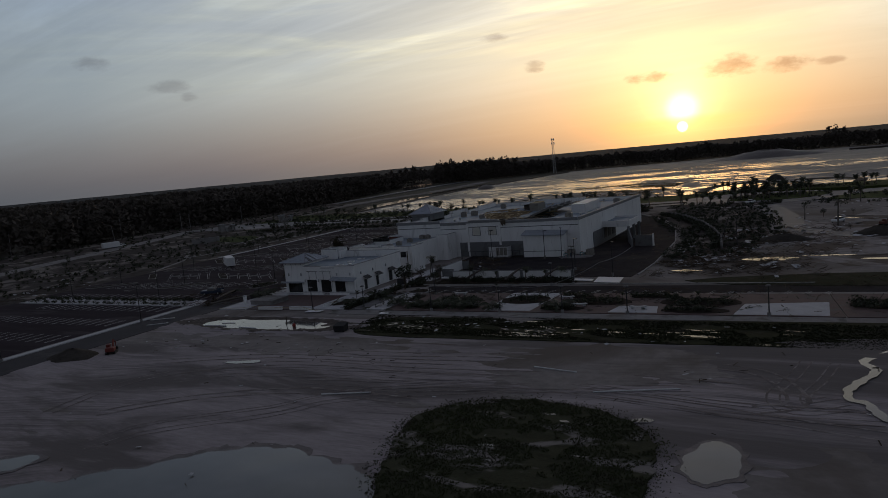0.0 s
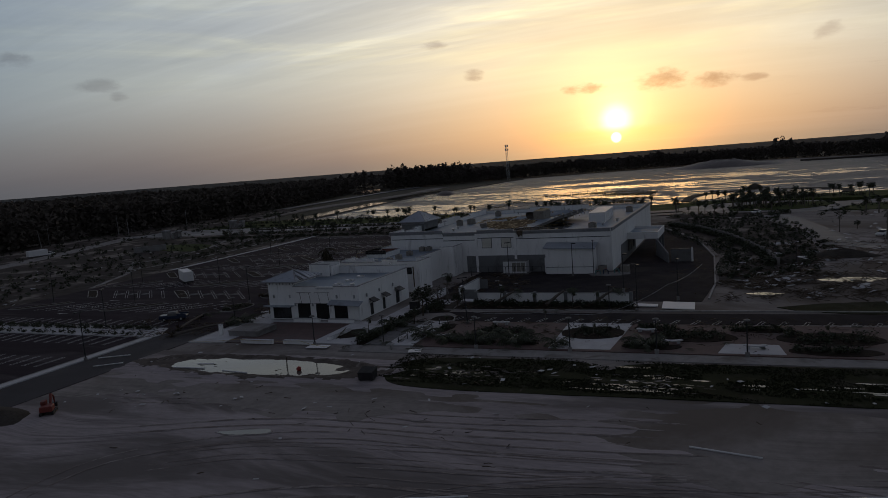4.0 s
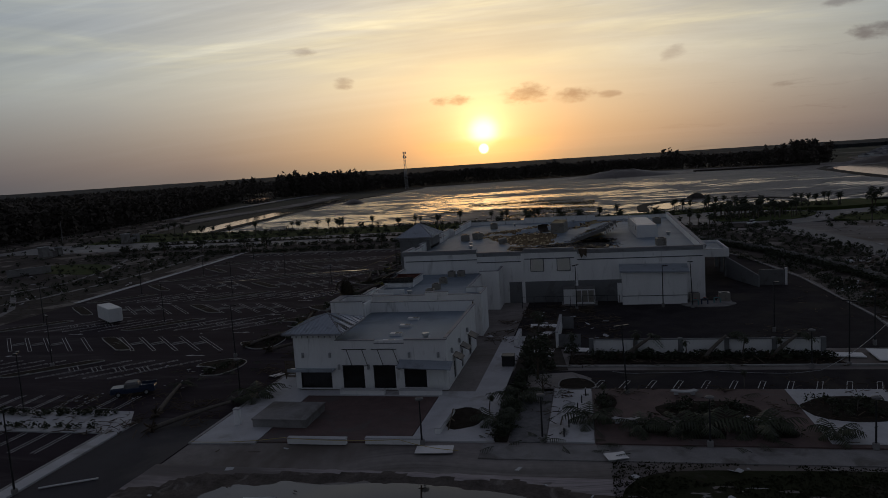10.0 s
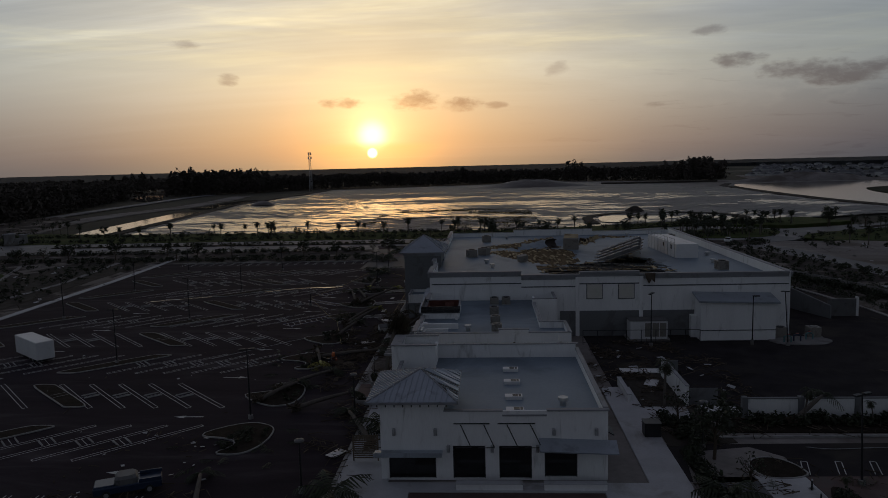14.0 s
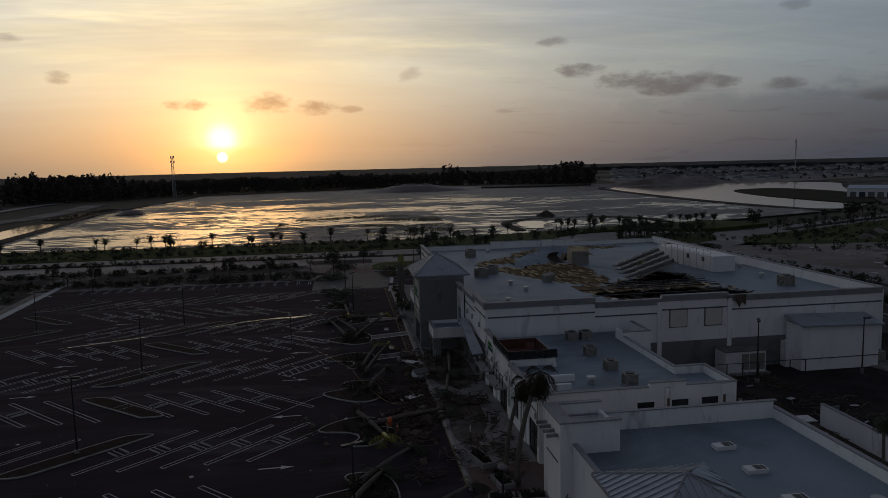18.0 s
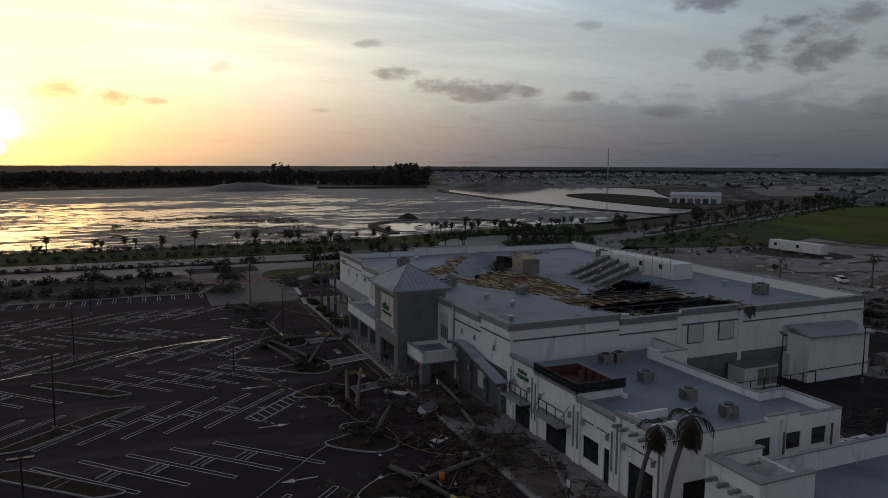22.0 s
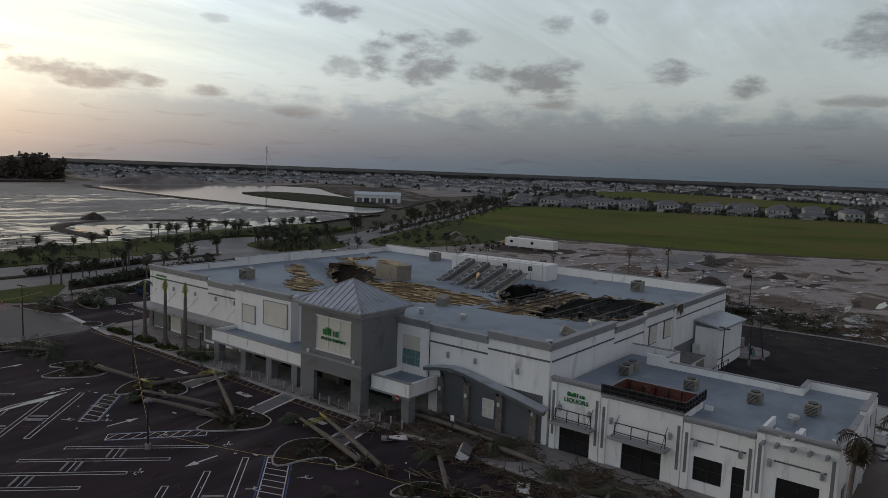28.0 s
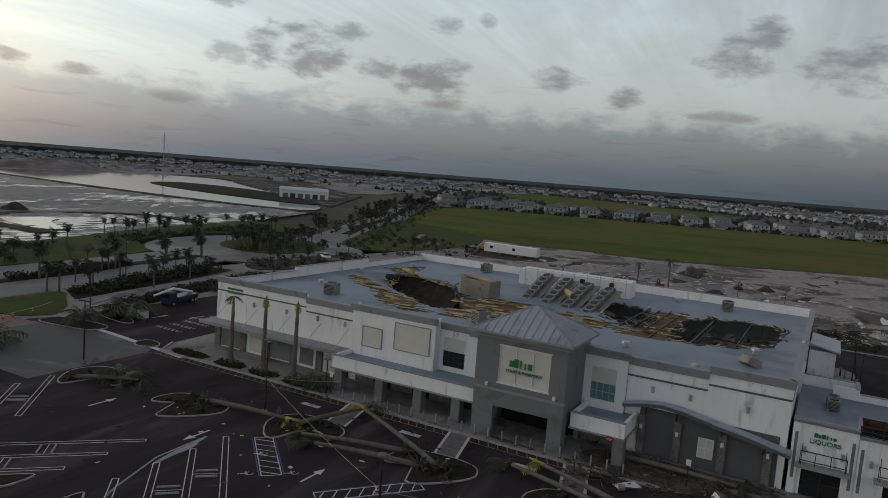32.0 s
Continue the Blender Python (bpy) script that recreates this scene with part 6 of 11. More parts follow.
def shop_row():
    b = thing("liquor_shop_row", "white single-storey shop row with a small green sign", "building")
    bays = [(-5.6, -0.35, 7.15), (-13.3, -5.6, 6.75), (-19.2, -13.3, 6.35), (-25.2, -19.2, 7.0)]
    doors = {-5.6: [(-4.6, -1.4, 0.14, 2.8)], -13.3: [(-11.5, -7.8, 0.14, 2.9)], -19.2: [(-16.7, -14.3, 1.1, 3.2), (-19.0, -17.5, 0.14, 3.2)], -25.2: [(-24.0, -20.9, 0.14, 3.3)]}
    for a, c, top in bays:
        part("wall", wall_x(0.0, 0.3, a, c, 0.0, top, doors[a]), STUCCO, b)
        for h in doors[a]:
            window_x("shop_window", 0.16, h[0], h[1], h[2], h[3], 2 if h[1] - h[0] > 2 else 1, 2, b)
        part("coping", cap(cornice(Mesh(), "x", 0.0, a, c, top, -1, 0.35), -0.14, a, 0.35, c, top, 0.03), TRIM, b, "grey coping")
        for y in (a + 0.35, c - 0.35):
            part("pilaster", Mesh().box(-0.18, y - 0.3, 0.14, -0.002, y + 0.3, top - 0.4), STUCCO, b)
            part("pilaster_inset", Mesh().box(-0.2, y - 0.13, 1.6, -0.182, y + 0.13, top - 1.2), GREY, b)
        wall_light(-0.02, a + 1.1, 4.1, b)
        wall_light(-0.02, c - 1.1, 4.1, b)
    awning(b, -5.2, -0.9, 3.05)
    awning(b, -12.3, -7.0, 3.15)
    for y0, y1 in ((-18.6, -16.4), (-15.9, -13.8), (-24.4, -20.6)):
        part("slot_trim", Mesh().box(-0.04, y0, 4.55, -0.003, y1, 4.68), BAND, b)
    pergola_stubs(b, 0.0, (-24.4, -23.2, -22.0, -20.8, -19.8), 5.9)
    for i, w in enumerate((0.3, 0.24, 0.3, 0.1, 0.1, 0.28)):
        part("sign_shape", Mesh().box(-0.14, -2.25 - i * 0.3 - w / 2, 5.72, -0.02, -2.25 - i * 0.3 + w / 2, 5.98 + (0.12 if i in (0, 2, 3) else 0)), GREEN, b, "plain green sign shape")
    letters("LIQUORS", (-0.06, -1.75, 5.12), 0.58, 90, GREEN, b, wide=2.5)
    # south, east, inner
    part("wall", wall_y(-25.2, -24.9, 0.3, 18.9, 0.0, 6.7, [(2.0, 4.4, 0.14, 2.9), (9.3, 11.0, 3.7, 5.3), (12.7, 14.4, 3.9, 5.35), (15.7, 17.4, 3.9, 5.4)]), STUCCO, b)
    part("wall", Mesh().box(10.4, -25.35, 6.7, 14.0, -24.95, 7.15), STUCCO, b)
    for x0, x1, z0, z1 in ((2.0, 4.4, 0.14, 2.9), (9.3, 11.0, 3.7, 5.3), (12.7, 14.4, 3.9, 5.35), (15.7, 17.4, 3.9, 5.4)):
        part("shop_window", Mesh().box(x0, -25.1, z0, x1, -25.02, z1), GLASS, b, "dark shop window")
    part("coping", cap(Mesh(), 0.3, -25.25, 10.4, -24.85, 6.7).box(10.3, -25.45, 7.15, 14.1, -24.85, 7.25).box(14.0, -25.3, 6.7, 19.0, -24.85, 6.79), TRIM, b, "grey coping")
    part("wall", wall_x(18.9, 19.2, -25.2, -19.4, 0.0, 6.7), STUCCO, b)
    part("wall", wall_y(-19.4, -19.1, 15.8, 19.2, 0.0, 6.7), STUCCO, b)
    part("wall", wall_x(15.8, 16.1, -19.1, -5.9, 0.0, 6.6), STUCCO, b)
    part("wall", Mesh().box(15.8, -5.9, 0.0, 19.3, -5.6, 7.1).box(19.0, -5.6, 0.0, 19.3, -0.3, 7.1).box(15.8, -5.6, 5.9, 16.1, -3.4, 7.1), STUCCO, b)
    part("coping", cap(Mesh(), 18.9, -25.2, 19.2, -19.1, 6.7).box(15.74, -19.46, 6.7, 18.83, -19.04, 6.79).box(15.74, -19.03, 6.6, 16.16, -5.96, 6.69).box(15.74, -5.95, 7.1, 19.36, -5.54, 7.19).box(18.94, -5.54, 7.1, 19.36, -0.3, 7.19), TRIM, b, "grey coping")
    part("roof", Mesh().box(0.3, -24.9, 5.75, 15.8, -0.3, 5.9).box(15.8, -24.9, 5.75, 18.9, -19.4, 5.9).box(15.8, -5.6, 5.75, 19.0, -0.3, 5.9), ROOF, b, "grey-blue membrane roof")
    for x in (12.0, 17.6):
        part("pilaster", Mesh().box(x, -25.42, 0.1, x + 0.5, -25.202, 6.6), STUCCO, b)
        part("pilaster_inset", Mesh().box(x + 0.12, -25.45, 1.2, x + 0.38, -25.422, 5.6), WOODM, b, "rusty brown pilaster strip")
    for q in ((0.6, -22.0, 5.9, 4.0, -21.6, 6.5), (0.6, -19.4, 5.9, 5.2, -19.1, 6.6), (4.6, -14.2, 5.9, 4.9, -13.5, 6.3)):
        part("roof_curb", Mesh().box(*q), STUCCO, b)
    # the framed roof well, flush with the front of its bay
    w = part("roof_well", Mesh().box(0.3, -13.2, 5.9, 5.1, -13.0, 7.0).box(4.9, -13.0, 5.9, 5.1, -5.8, 7.0).box(0.3, -5.8, 5.9, 5.1, -5.6, 7.0), STUCCO, b, "raised square roof well")
    part("well_lining", Mesh().box(0.31, -12.99, 5.91, 4.89, -5.81, 5.97).box(4.82, -12.99, 5.97, 4.89, -5.81, 7.1).box(0.31, -5.88, 5.97, 4.82, -5.81, 7.1).box(0.31, -12.99, 5.97, 0.38, -5.88, 6.9).box(0.38, -12.99, 5.97, 4.82, -12.92, 6.9), RUST, w, "rust-red lining sheets")
    for k in range(6):
        part("lining_batten", Mesh().box(4.74, -12.6 + k * 1.25, 5.97, 4.815, -12.5 + k * 1.25, 7.1), STEEL, w)
    part("well_coping", Mesh().box(4.85, -13.24, 7.0, 5.16, -5.56, 7.1).box(0.25, -5.86, 7.0, 4.85, -5.56, 7.1), TRIM, w)
    rail, panes = Mesh(), Mesh()
    for (xa, ya), (xb, yb) in (((-0.16, -13.36), (-0.16, -5.6)), ((-0.16, -13.36), (5.2, -13.36))):
        for z in (6.78, 7.2, 7.62):
            rail.bar((xa, ya, z), (xb, yb, z), 0.09)
        n = 9 if xa == xb else 7
        for i in range(n + 1):
            s = i / n
            rail.bar((xa + (xb - xa) * s, ya + (yb - ya) * s, 6.74), (xa + (xb - xa) * s, ya + (yb - ya) * s, 7.66), 0.09)
    panes.box(-0.13, -13.3, 6.84, -0.11, -5.66, 7.56).box(-0.1, -13.33, 6.84, 5.14, -13.31, 7.56)
    part("well_rail", rail, STEEL, w, "dark framed roof screen")
    part("well_glazing", panes, GLASS, w, "strip of dark glass panes")
    part("tilted_sheet", Mesh().obox(Matrix.Translation((3.6, -8.6, 6.7)) @ pose(0, 0, 0, 62, 8, 40), 1.6, 1.2, 0.05), RUST, w, "bent rust-red sheet")
    torn_edge = Mesh()
    tr = random.Random(9)
    for i in range(26):
        torn_edge.obox(Matrix.Translation((tr.uniform(0.2, 1.4), tr.uniform(-24.8, -19.6), tr.uniform(5.95, 6.25) + (0.8 if i % 4 == 0 else 0.0))) @ pose(0, 0, 0, tr.gauss(0, 12), tr.gauss(0, 12), tr.uniform(0, 180)), tr.uniform(0.5, 2.0), tr.uniform(0.2, 0.6), 0.04)
    tagged(part("torn_membrane", torn_edge, WHITEM, b, "torn pale membrane along the parapet"), kind="stuff")
    return b


shop_row()


def corner_shop():
    b = thing("corner_shop_building", "white stuccoed corner building with a torn metal hip roof", "building")
    S, N, E = -51.3, -31.2, 19.2
    ent = [(5.9, 8.7, 0.14, 3.1), (9.9, 12.7, 0.14, 3.1), (13.8, 16.6, 0.3, 3.0)]
    part("wall", wall_y(S, S + 0.3, 5.2, E, 0.0, 6.2, ent), STUCCO, b)
    part("wall", wall_y(S, S + 0.3, -0.4, 5.2, 0.0, 6.6, [(0.3, 4.4, 0.14, 2.4)]), STUCCO, b)
    for x0, x1, z0, z1 in ent + [(0.3, 4.4, 0.14, 2.4)]:
        part("shop_opening", Mesh().box(x0, S + 0.2, z0, x1, S + 0.24, z1), GLASS, b, "dark empty shop opening")
        f = Mesh().box(x0, S + 0.05, z0, x0 + 0.08, S + 0.19, z1).box(x1 - 0.08, S + 0.05, z0, x1, S + 0.19, z1).box(x0 + 0.08, S + 0.05, z1 - 0.1, x1 - 0.08, S + 0.19, z1)
        part("shop_frame", f, STEEL, b)
    part("wall", wall_x(-0.4, -0.1, S + 0.3, N, 0.0, 6.2), STUCCO, b)
    part("wall", wall_x(E - 0.3, E, S + 0.3, N, 0.0, 6.3, [(-47.5, -46.2, 0.14, 2.4), (-42.6, -41.4, 0.14, 2.4), (-37.0, -35.4, 0.14, 2.6)]), STUCCO, b)
    for y0, y1 in ((-47.5, -46.2), (-42.6, -41.4), (-37.0, -35.4)):
        part("door", Mesh().box(E - 0.2, y0, 0.14, E - 0.12, y1, 2.4), STEEL, b, "dark steel back door")
        part("door_canopy", Mesh().obox(Matrix.Translation((E + 0.55, (y0 + y1) / 2, 3.0)) @ pose(0, 0, 0, 0, 28, 0), 1.3, y1 - y0 + 0.8, 0.1), STEEL, b, "dark sloping door canopy")
        wall_light(E + 0.28, y0 - 1.2, 3.9, b)
    part("wall", wall_y(N - 0.3, N, -0.1, E - 0.3, 0.0, 6.9), STUCCO, b)
    c = cap(Mesh(), 5.2, S - 0.04, 10.2, S + 0.34, 6.2).box(10.2, S - 0.05, 5.75, 14.0, S + 0.35, 5.9)
    c.box(14.0, S - 0.1, 6.2, E + 0.1, S + 0.4, 6.34).box(E - 0.36, S + 0.4, 6.3, E + 0.08, N, 6.42).box(-0.46, N - 0.36, 6.9, E, N + 0.06, 6.99).box(-0.46, S + 9.0, 6.2, -0.04, N, 6.29)
    part("coping", c, TRIM, b, "grey metal coping")
    part("roof", Mesh().box(-0.1, S + 0.3, 5.25, E - 0.3, N - 0.3, 5.4), ROOF, b, "grey-blue membrane roof")
    # the pylon block at the north-west corner
    part("pylon", Mesh().box(-1.4, -35.6, 0.0, -0.4, N + 0.2, 7.9), STUCCO, b, "raised white parapet block")
    for a in (Mesh().box(-0.4, -35.6, 5.4, 3.4, -35.3, 7.9), Mesh().box(-0.4, N - 0.1, 5.4, 3.4, N + 0.2, 7.9), Mesh().box(3.1, -34.4, 5.4, 3.4, N - 0.1, 7.3)):
        part("parapet", a, STUCCO, b)
    part("coping", Mesh().box(-1.5, -35.72, 7.9, -0.3, N + 0.3, 8.02).box(-0.3, -35.72, 7.9, 3.5, -35.2, 8.02).box(-0.3, N - 0.2, 7.9, 3.5, N + 0.3, 8.02), TRIM, b, "grey metal coping")
    pergola_stubs(b, -1.4, (-35.0, -34.0, -33.0, -32.0), 6.7)
    part("slot_trim", Mesh().box(-1.44, -35.0, 4.55, -1.403, -32.0, 4.68), BAND, b)
    # hip roof over the south-west corner
    part("lantern", Mesh().box(-0.6, S - 0.1, 6.6, 5.4, -43.6, 7.0), STUCCO, b)
    lt = Mesh()
    for i in range(9):
        x = -0.6 + i * 0.75
        lt.box(x - 0.05, S - 0.16, 6.62, x + 0.05, S - 0.101, 7.2)
    part("clerestory_bars", lt.box(-0.7, S - 0.16, 6.98, 5.5, S - 0.101, 7.08), STEEL, b, "dark clerestory bars")
    part("clerestory", Mesh().box(-0.5, S, 7.0, 5.3, -43.7, 7.25), GLASS, b)
    seam_roof([(-1.5, S - 0.7, 7.25), (6.4, S - 0.7, 7.25), (6.4, -42.9, 7.25), (-1.5, -42.9, 7.25)], (2.9, -47.3, 8.85), b, 16, torn_side=1)
    # long front awnings, one bent down
    part("front_awning", Mesh().box(-0.9, S - 1.2, 2.55, 5.0, S, 2.7).box(-0.9, S - 1.24, 2.55, 5.0, S - 1.2, 2.95), SEAM, b, "bent grey front awning")
    part("front_awning", Mesh().obox(Matrix.Translation((16.6, S - 0.75, 3.35)) @ pose(0, 0, 0, 22, 2, 0), 6.6, 1.6, 0.14), SEAM, b, "bent grey front awning")
    fr = Mesh()
    for x in (6.6, 8.6, 10.6, 12.6):
        fr.bar((x, S - 0.04, 5.0), (x + 0.9, S - 0.9, 3.3), 0.06).bar((x + 0.9, S - 0.9, 3.3), (x - 0.5, S - 0.7, 3.2), 0.06)
    fr.bar((6.0, S - 0.04, 5.1), (9.1, S - 0.04, 5.1), 0.08).bar((9.8, S - 0.04, 5.1), (13.0, S - 0.04, 5.1), 0.08)
    part("broken_frame", fr, STEEL, b, "broken steel sign frame")
    for x in (0.8, 4.4, 5.5, 9.3, 13.2, 14.6, 18.2):
        wall_light(x, S - 0.0, 4.1 if x in (0.8, 4.4, 14.6, 18.2) else 2.6, b, "y")
    return b


corner_shop()


def skylight(y):
    t = thing("roof_vent", "small white louvred roof vent on the corner shop", "roof vent", "vents on the corner shop roof", (11.4, y, 5.4))
    part("curb", Mesh().box(-0.8, -0.45, 0, 0.8, 0.45, 0.3), WHITEM, t)
    part("opening", Mesh().box(-0.1, -0.33, 0.3, 0.4, 0.33, 0.32).box(0.46, -0.33, 0.3, 0.68, 0.33, 0.32), STEEL, t, "dark louvre opening")


for y in (-36.7, -41.0, -45.6, -49.2):
    skylight(y)


def rooftop_unit(x, y, z, turn=0, s=1.0, label="grey rooftop cooling unit with a round fan"):
    t = thing("rooftop_unit", label, "cooling unit", "rooftop cooling units", (x, y, z), turn)
    part("casing", Mesh().soft(-0.75 * s, -0.7 * s, 0.12, 0.75 * s, 0.7 * s, 1.25 * s, 0.04), UNIT, t)
    part("base_rail", Mesh().box(-0.8 * s, -0.6 * s, 0, 0.8 * s, -0.45 * s, 0.12).box(-0.8 * s, 0.45 * s, 0, 0.8 * s, 0.6 * s, 0.12), GALV, t)
    part("fan", Mesh().tube([(0, 0, 1.25 * s), (0, 0, 1.36 * s)], 0.5 * s, 16), STEEL, t, "dark round fan grille")
    lv = Mesh()
    for i in range(6):
        lv.box(-0.77 * s, -0.6 * s, (0.25 + i * 0.15) * s, -0.751 * s, 0.6 * s, (0.32 + i * 0.15) * s)
    part("louvres", lv, STEEL, t)


for x, y in ((10.2, -21.3), (10.1, -16.4), (10.0, -10.4), (10.1, -3.5), (11.9, -3.4)):
    rooftop_unit(x, y, 5.9, 0, 0.86, "brown-grey rooftop cooling unit with a round fan")
for x, y, tn in ((9, 60, 12), (49, 12, 5), (8.5, 36, -30), (6, 33, 20), (51.5, 56, 4)):
    rooftop_unit(x, y, 8.35, tn, 1.25, "pale boxy rooftop unit pushed out of line")


def big_unit(x, y, z, sx, sy, sz, turn, label, tilt=(0, 0), mat=UNIT):
    t = thing("air_handler", label, "air handler", at=(x, y, z), turn=turn)
    t.matrix_basis = pose(x, y, z, tilt[0], tilt[1], turn)
    part("casing", Mesh().soft(-sx / 2, -sy / 2, 0.0, sx / 2, sy / 2, sz, 0.05), mat, t)
    n = int(sx / 1.1)
    for i in range(n):
        xx = -sx / 2 + sx * (i + 0.5) / n
        part("panel", Mesh().box(xx - 0.45, -sy / 2 - 0.03, 0.25, xx + 0.45, -sy / 2 - 0.002, sz - 0.2), mat, t)
    return t


u = big_unit(27.5, 45.5, 8.2, 5.4, 3.2, 2.6, 82, "large torn-loose air handler leaning on the roof")
part("torn_lid", Mesh().obox(Matrix.Translation((0.4, 0, 2.75)) @ pose(0, 0, 0, 3, -4, 0), 5.2, 3.0, 0.1), FOAM, u, "yellow torn lid lining")
big_unit(12.5, 5.0, 8.35, 2.4, 1.5, 0.9, 30, "toppled brown rooftop box near the parapet", (24, 8))
big_unit(16.0, 26.0, 8.35, 1.8, 1.4, 1.2, 15, "brown rooftop box beside the tower", (6, -10))
wb = big_unit(46.8, 36.5, 8.35, 19.5, 4.2, 2.7, 93, "long white refrigeration house on the roof", mat=WHITEM)
part("roof_hatch", Mesh().box(-7.0, 2.102, 1.5, -6.2, 2.14, 2.3).box(-2.0, 2.102, 1.5, -1.2, 2.14, 2.3), STEEL, wb, "small dark opening")
rl = Mesh()
for i in range(9):
    xx = -9.0 + i * 2.2
    rl.bar((xx, 2.2, -0.1), (xx, 2.2, 3.6), 0.06)
for z in (2.9, 3.6):
    rl.bar((-9.0, 2.2, z), (8.8, 2.2, z), 0.06)
part("guard_rail", rl, GALV, wb, "bent grey guard rail")


def condenser(i):
    """One of the long condensers that slid down the sagging roof."""
    a = i * 2.9
    t = thing("condenser_bank", "long grey condenser bank with round fans, tipped on the roof", "condenser", "tipped condenser banks", (0, 0, 0))
    t.matrix_basis = pose(36.6 - a * 0.28, 39.6 - a * 1.25, 8.9 - i * 0.15, 4, 20, 178 - i * 2)
    part("casing", Mesh().soft(-5.0, -0.8, 0.1, 5.0, 0.8, 0.75, 0.05), DARKU, t)
    part("deck", Mesh().box(-5.3, -1.75, -0.04, 5.2, 1.75, 0.098), UNIT, t, "grey tilted deck plate")
    for j in range(6):
        x = -4.1 + j * 1.64
        f = part("fan_ring", Mesh().tube([(x, 0, 0.75), (x, 0, 0.88)], [0.72, 0.70], 20), GALV, t, "pale fan ring")
        part("fan_grille", Mesh().tube([(x, 0, 0.86), (x, 0, 0.895)], 0.63, 18), STEEL, f, "dark fan opening")
    for x in (-4.6, 4.6):
        for y in (-1.6, 1.45):
            part("leg", Mesh().box(x - 0.08, y, -0.9, x + 0.08, y + 0.15, -0.04), GALV, t)


for i in range(4):
    condenser(i)


def roof_pipe(x, y, z):
    solid("vent_pipe", Mesh().tube([(0, 0, 0), (0, 0, 0.5)], 0.3, 12).tube([(0, 0, 0.5), (0, 0, 0.75)], [0.5, 0.45], 12), GALV, "squat galvanised vent on the roof", "vent pipe", "roof vents", at=(x, y, z))


for x, y in ((6, 3.5), (5.2, 9.5), (10, 18), (44, 68), (14, 66), (30, 70), (50, 20), (52, 30), (9, 24), (19, 5)):
    roof_pipe(x, y, 8.33)
roof_pipe(15.8, -47.5, 5.4)
roof_pipe(6.5, -20.5, 5.9)


def service_things():
    s = thing("utility_shed", "white stuccoed utility shed against the store's back", "shed")
    part("wall", Mesh().box(41.0, -3.7, 0.0, 52.0, -0.35, 5.9), STUCCO, s)
    part("shed_roof", Mesh().add([(40.6, -4.2, 6.15), (52.4, -4.2, 5.85), (52.4, -0.33, 6.6), (40.6, -0.33, 6.9), (40.6, -4.2, 5.9), (52.4, -4.2, 5.6), (52.4, -0.33, 6.35), (40.6, -0.33, 6.65)], [(0, 1, 2, 3), (7, 6, 5, 4), (0, 4, 5, 1), (1, 5, 6, 2), (3, 2, 6, 7), (0, 3, 7, 4)]), SEAM, s, "grey mono-pitch metal roof")
    part("band", Mesh().box(41.0, -3.76, 1.5, 52.0, -3.702, 1.62), BAND, s)
    part("lean_wall", Mesh().box(40.2, -1.6, 0.0, 40.98, -0.35, 3.4), STUCCO, s)
    g = thing("generator", "pale boxed generator in the service yard", "generator")
    part("casing", Mesh().soft(30.6, -3.4, 0.25, 36.2, -0.7, 3.0, 0.06), WHITEM, g)
    part("lid", Mesh().box(30.5, -3.5, 3.0, 36.3, -0.6, 3.1), DARKU, g, "dark weathered lid")
    for x in (33.3, 34.4, 35.5):
        part("door_panel", Mesh().box(x - 0.48, -3.46, 0.6, x + 0.48, -3.404, 2.7), UNIT, g, "grey louvred door")
    part("plinth", Mesh().box(30.2, -3.9, 0.0, 36.6, -0.5, 0.25), CONC, g)
    fn = thing("yard_fence", "black chain-link fence round the service pen", "fence")
    for i in range(9):
        part("post", Mesh().box(23.2 + i * 2.15, -5.35, 0, 23.3 + i * 2.15, -5.25, 2.1), STEEL, fn)
    part("top_rail", Mesh().bar((23.2, -5.3, 2.1), (40.5, -5.3, 2.1), 0.07).bar((23.2, -5.3, 0.3), (40.5, -5.3, 0.3), 0.05), STEEL, fn)
    c = thing("loading_canopy", "white loading-dock canopy on the store's back", "canopy")
    part("fascia", Mesh().box(55.5, 22, 4.3, 63.2, 22.3, 6.0).box(62.9, 22.3, 4.3, 63.2, 36.7, 6.0).box(55.5, 36.7, 4.3, 63.2, 37, 6.0), STUCCO, c, "white canopy fascia")
    part("canopy_roof", Mesh().box(55.5, 22.3, 5.3, 62.9, 36.7, 5.5), ROOF, c, "grey canopy roof")
    part("soffit", Mesh().box(55.52, 22.3, 4.3, 62.9, 36.7, 4.4), DARKU, c)
    for y in (23.0, 29.5, 36.0):
        part("post", Mesh().soft(62.4, y - 0.35, 0, 63.1, y + 0.35, 4.3, 0.05), GREY, c, "grey canopy post")
    part("dock_wall", Mesh().box(55.51, 12, 0.0, 55.62, 36.5, 4.2), GREY, c, "dark dock wall")
    for y in (24.5, 29.0, 33.5):
        part("dock_door", Mesh().box(55.62, y - 1.4, 1.1, 55.7, y + 1.4, 4.0), STEEL, c, "dark dock door")
    part("ramp_wall", Mesh().add([(62.6, 22, 0), (66.4, 10.3, 0), (66.7, 10.4, 0), (62.9, 22.1, 0), (62.6, 22, 4.2), (66.4, 10.3, 2.2), (66.7, 10.4, 2.2), (62.9, 22.1, 4.2)], [(0, 3, 2, 1), (4, 5, 6, 7), (0, 1, 5, 4), (1, 2, 6, 5), (2, 3, 7, 6), (3, 0, 4, 7)]), GREY, c, "sloping grey ramp wall")
    part("screen_wall", Mesh().box(66.9, 12, 0, 71.5, 12.3, 3.0), DARKU, c, "dark dock screen wall")
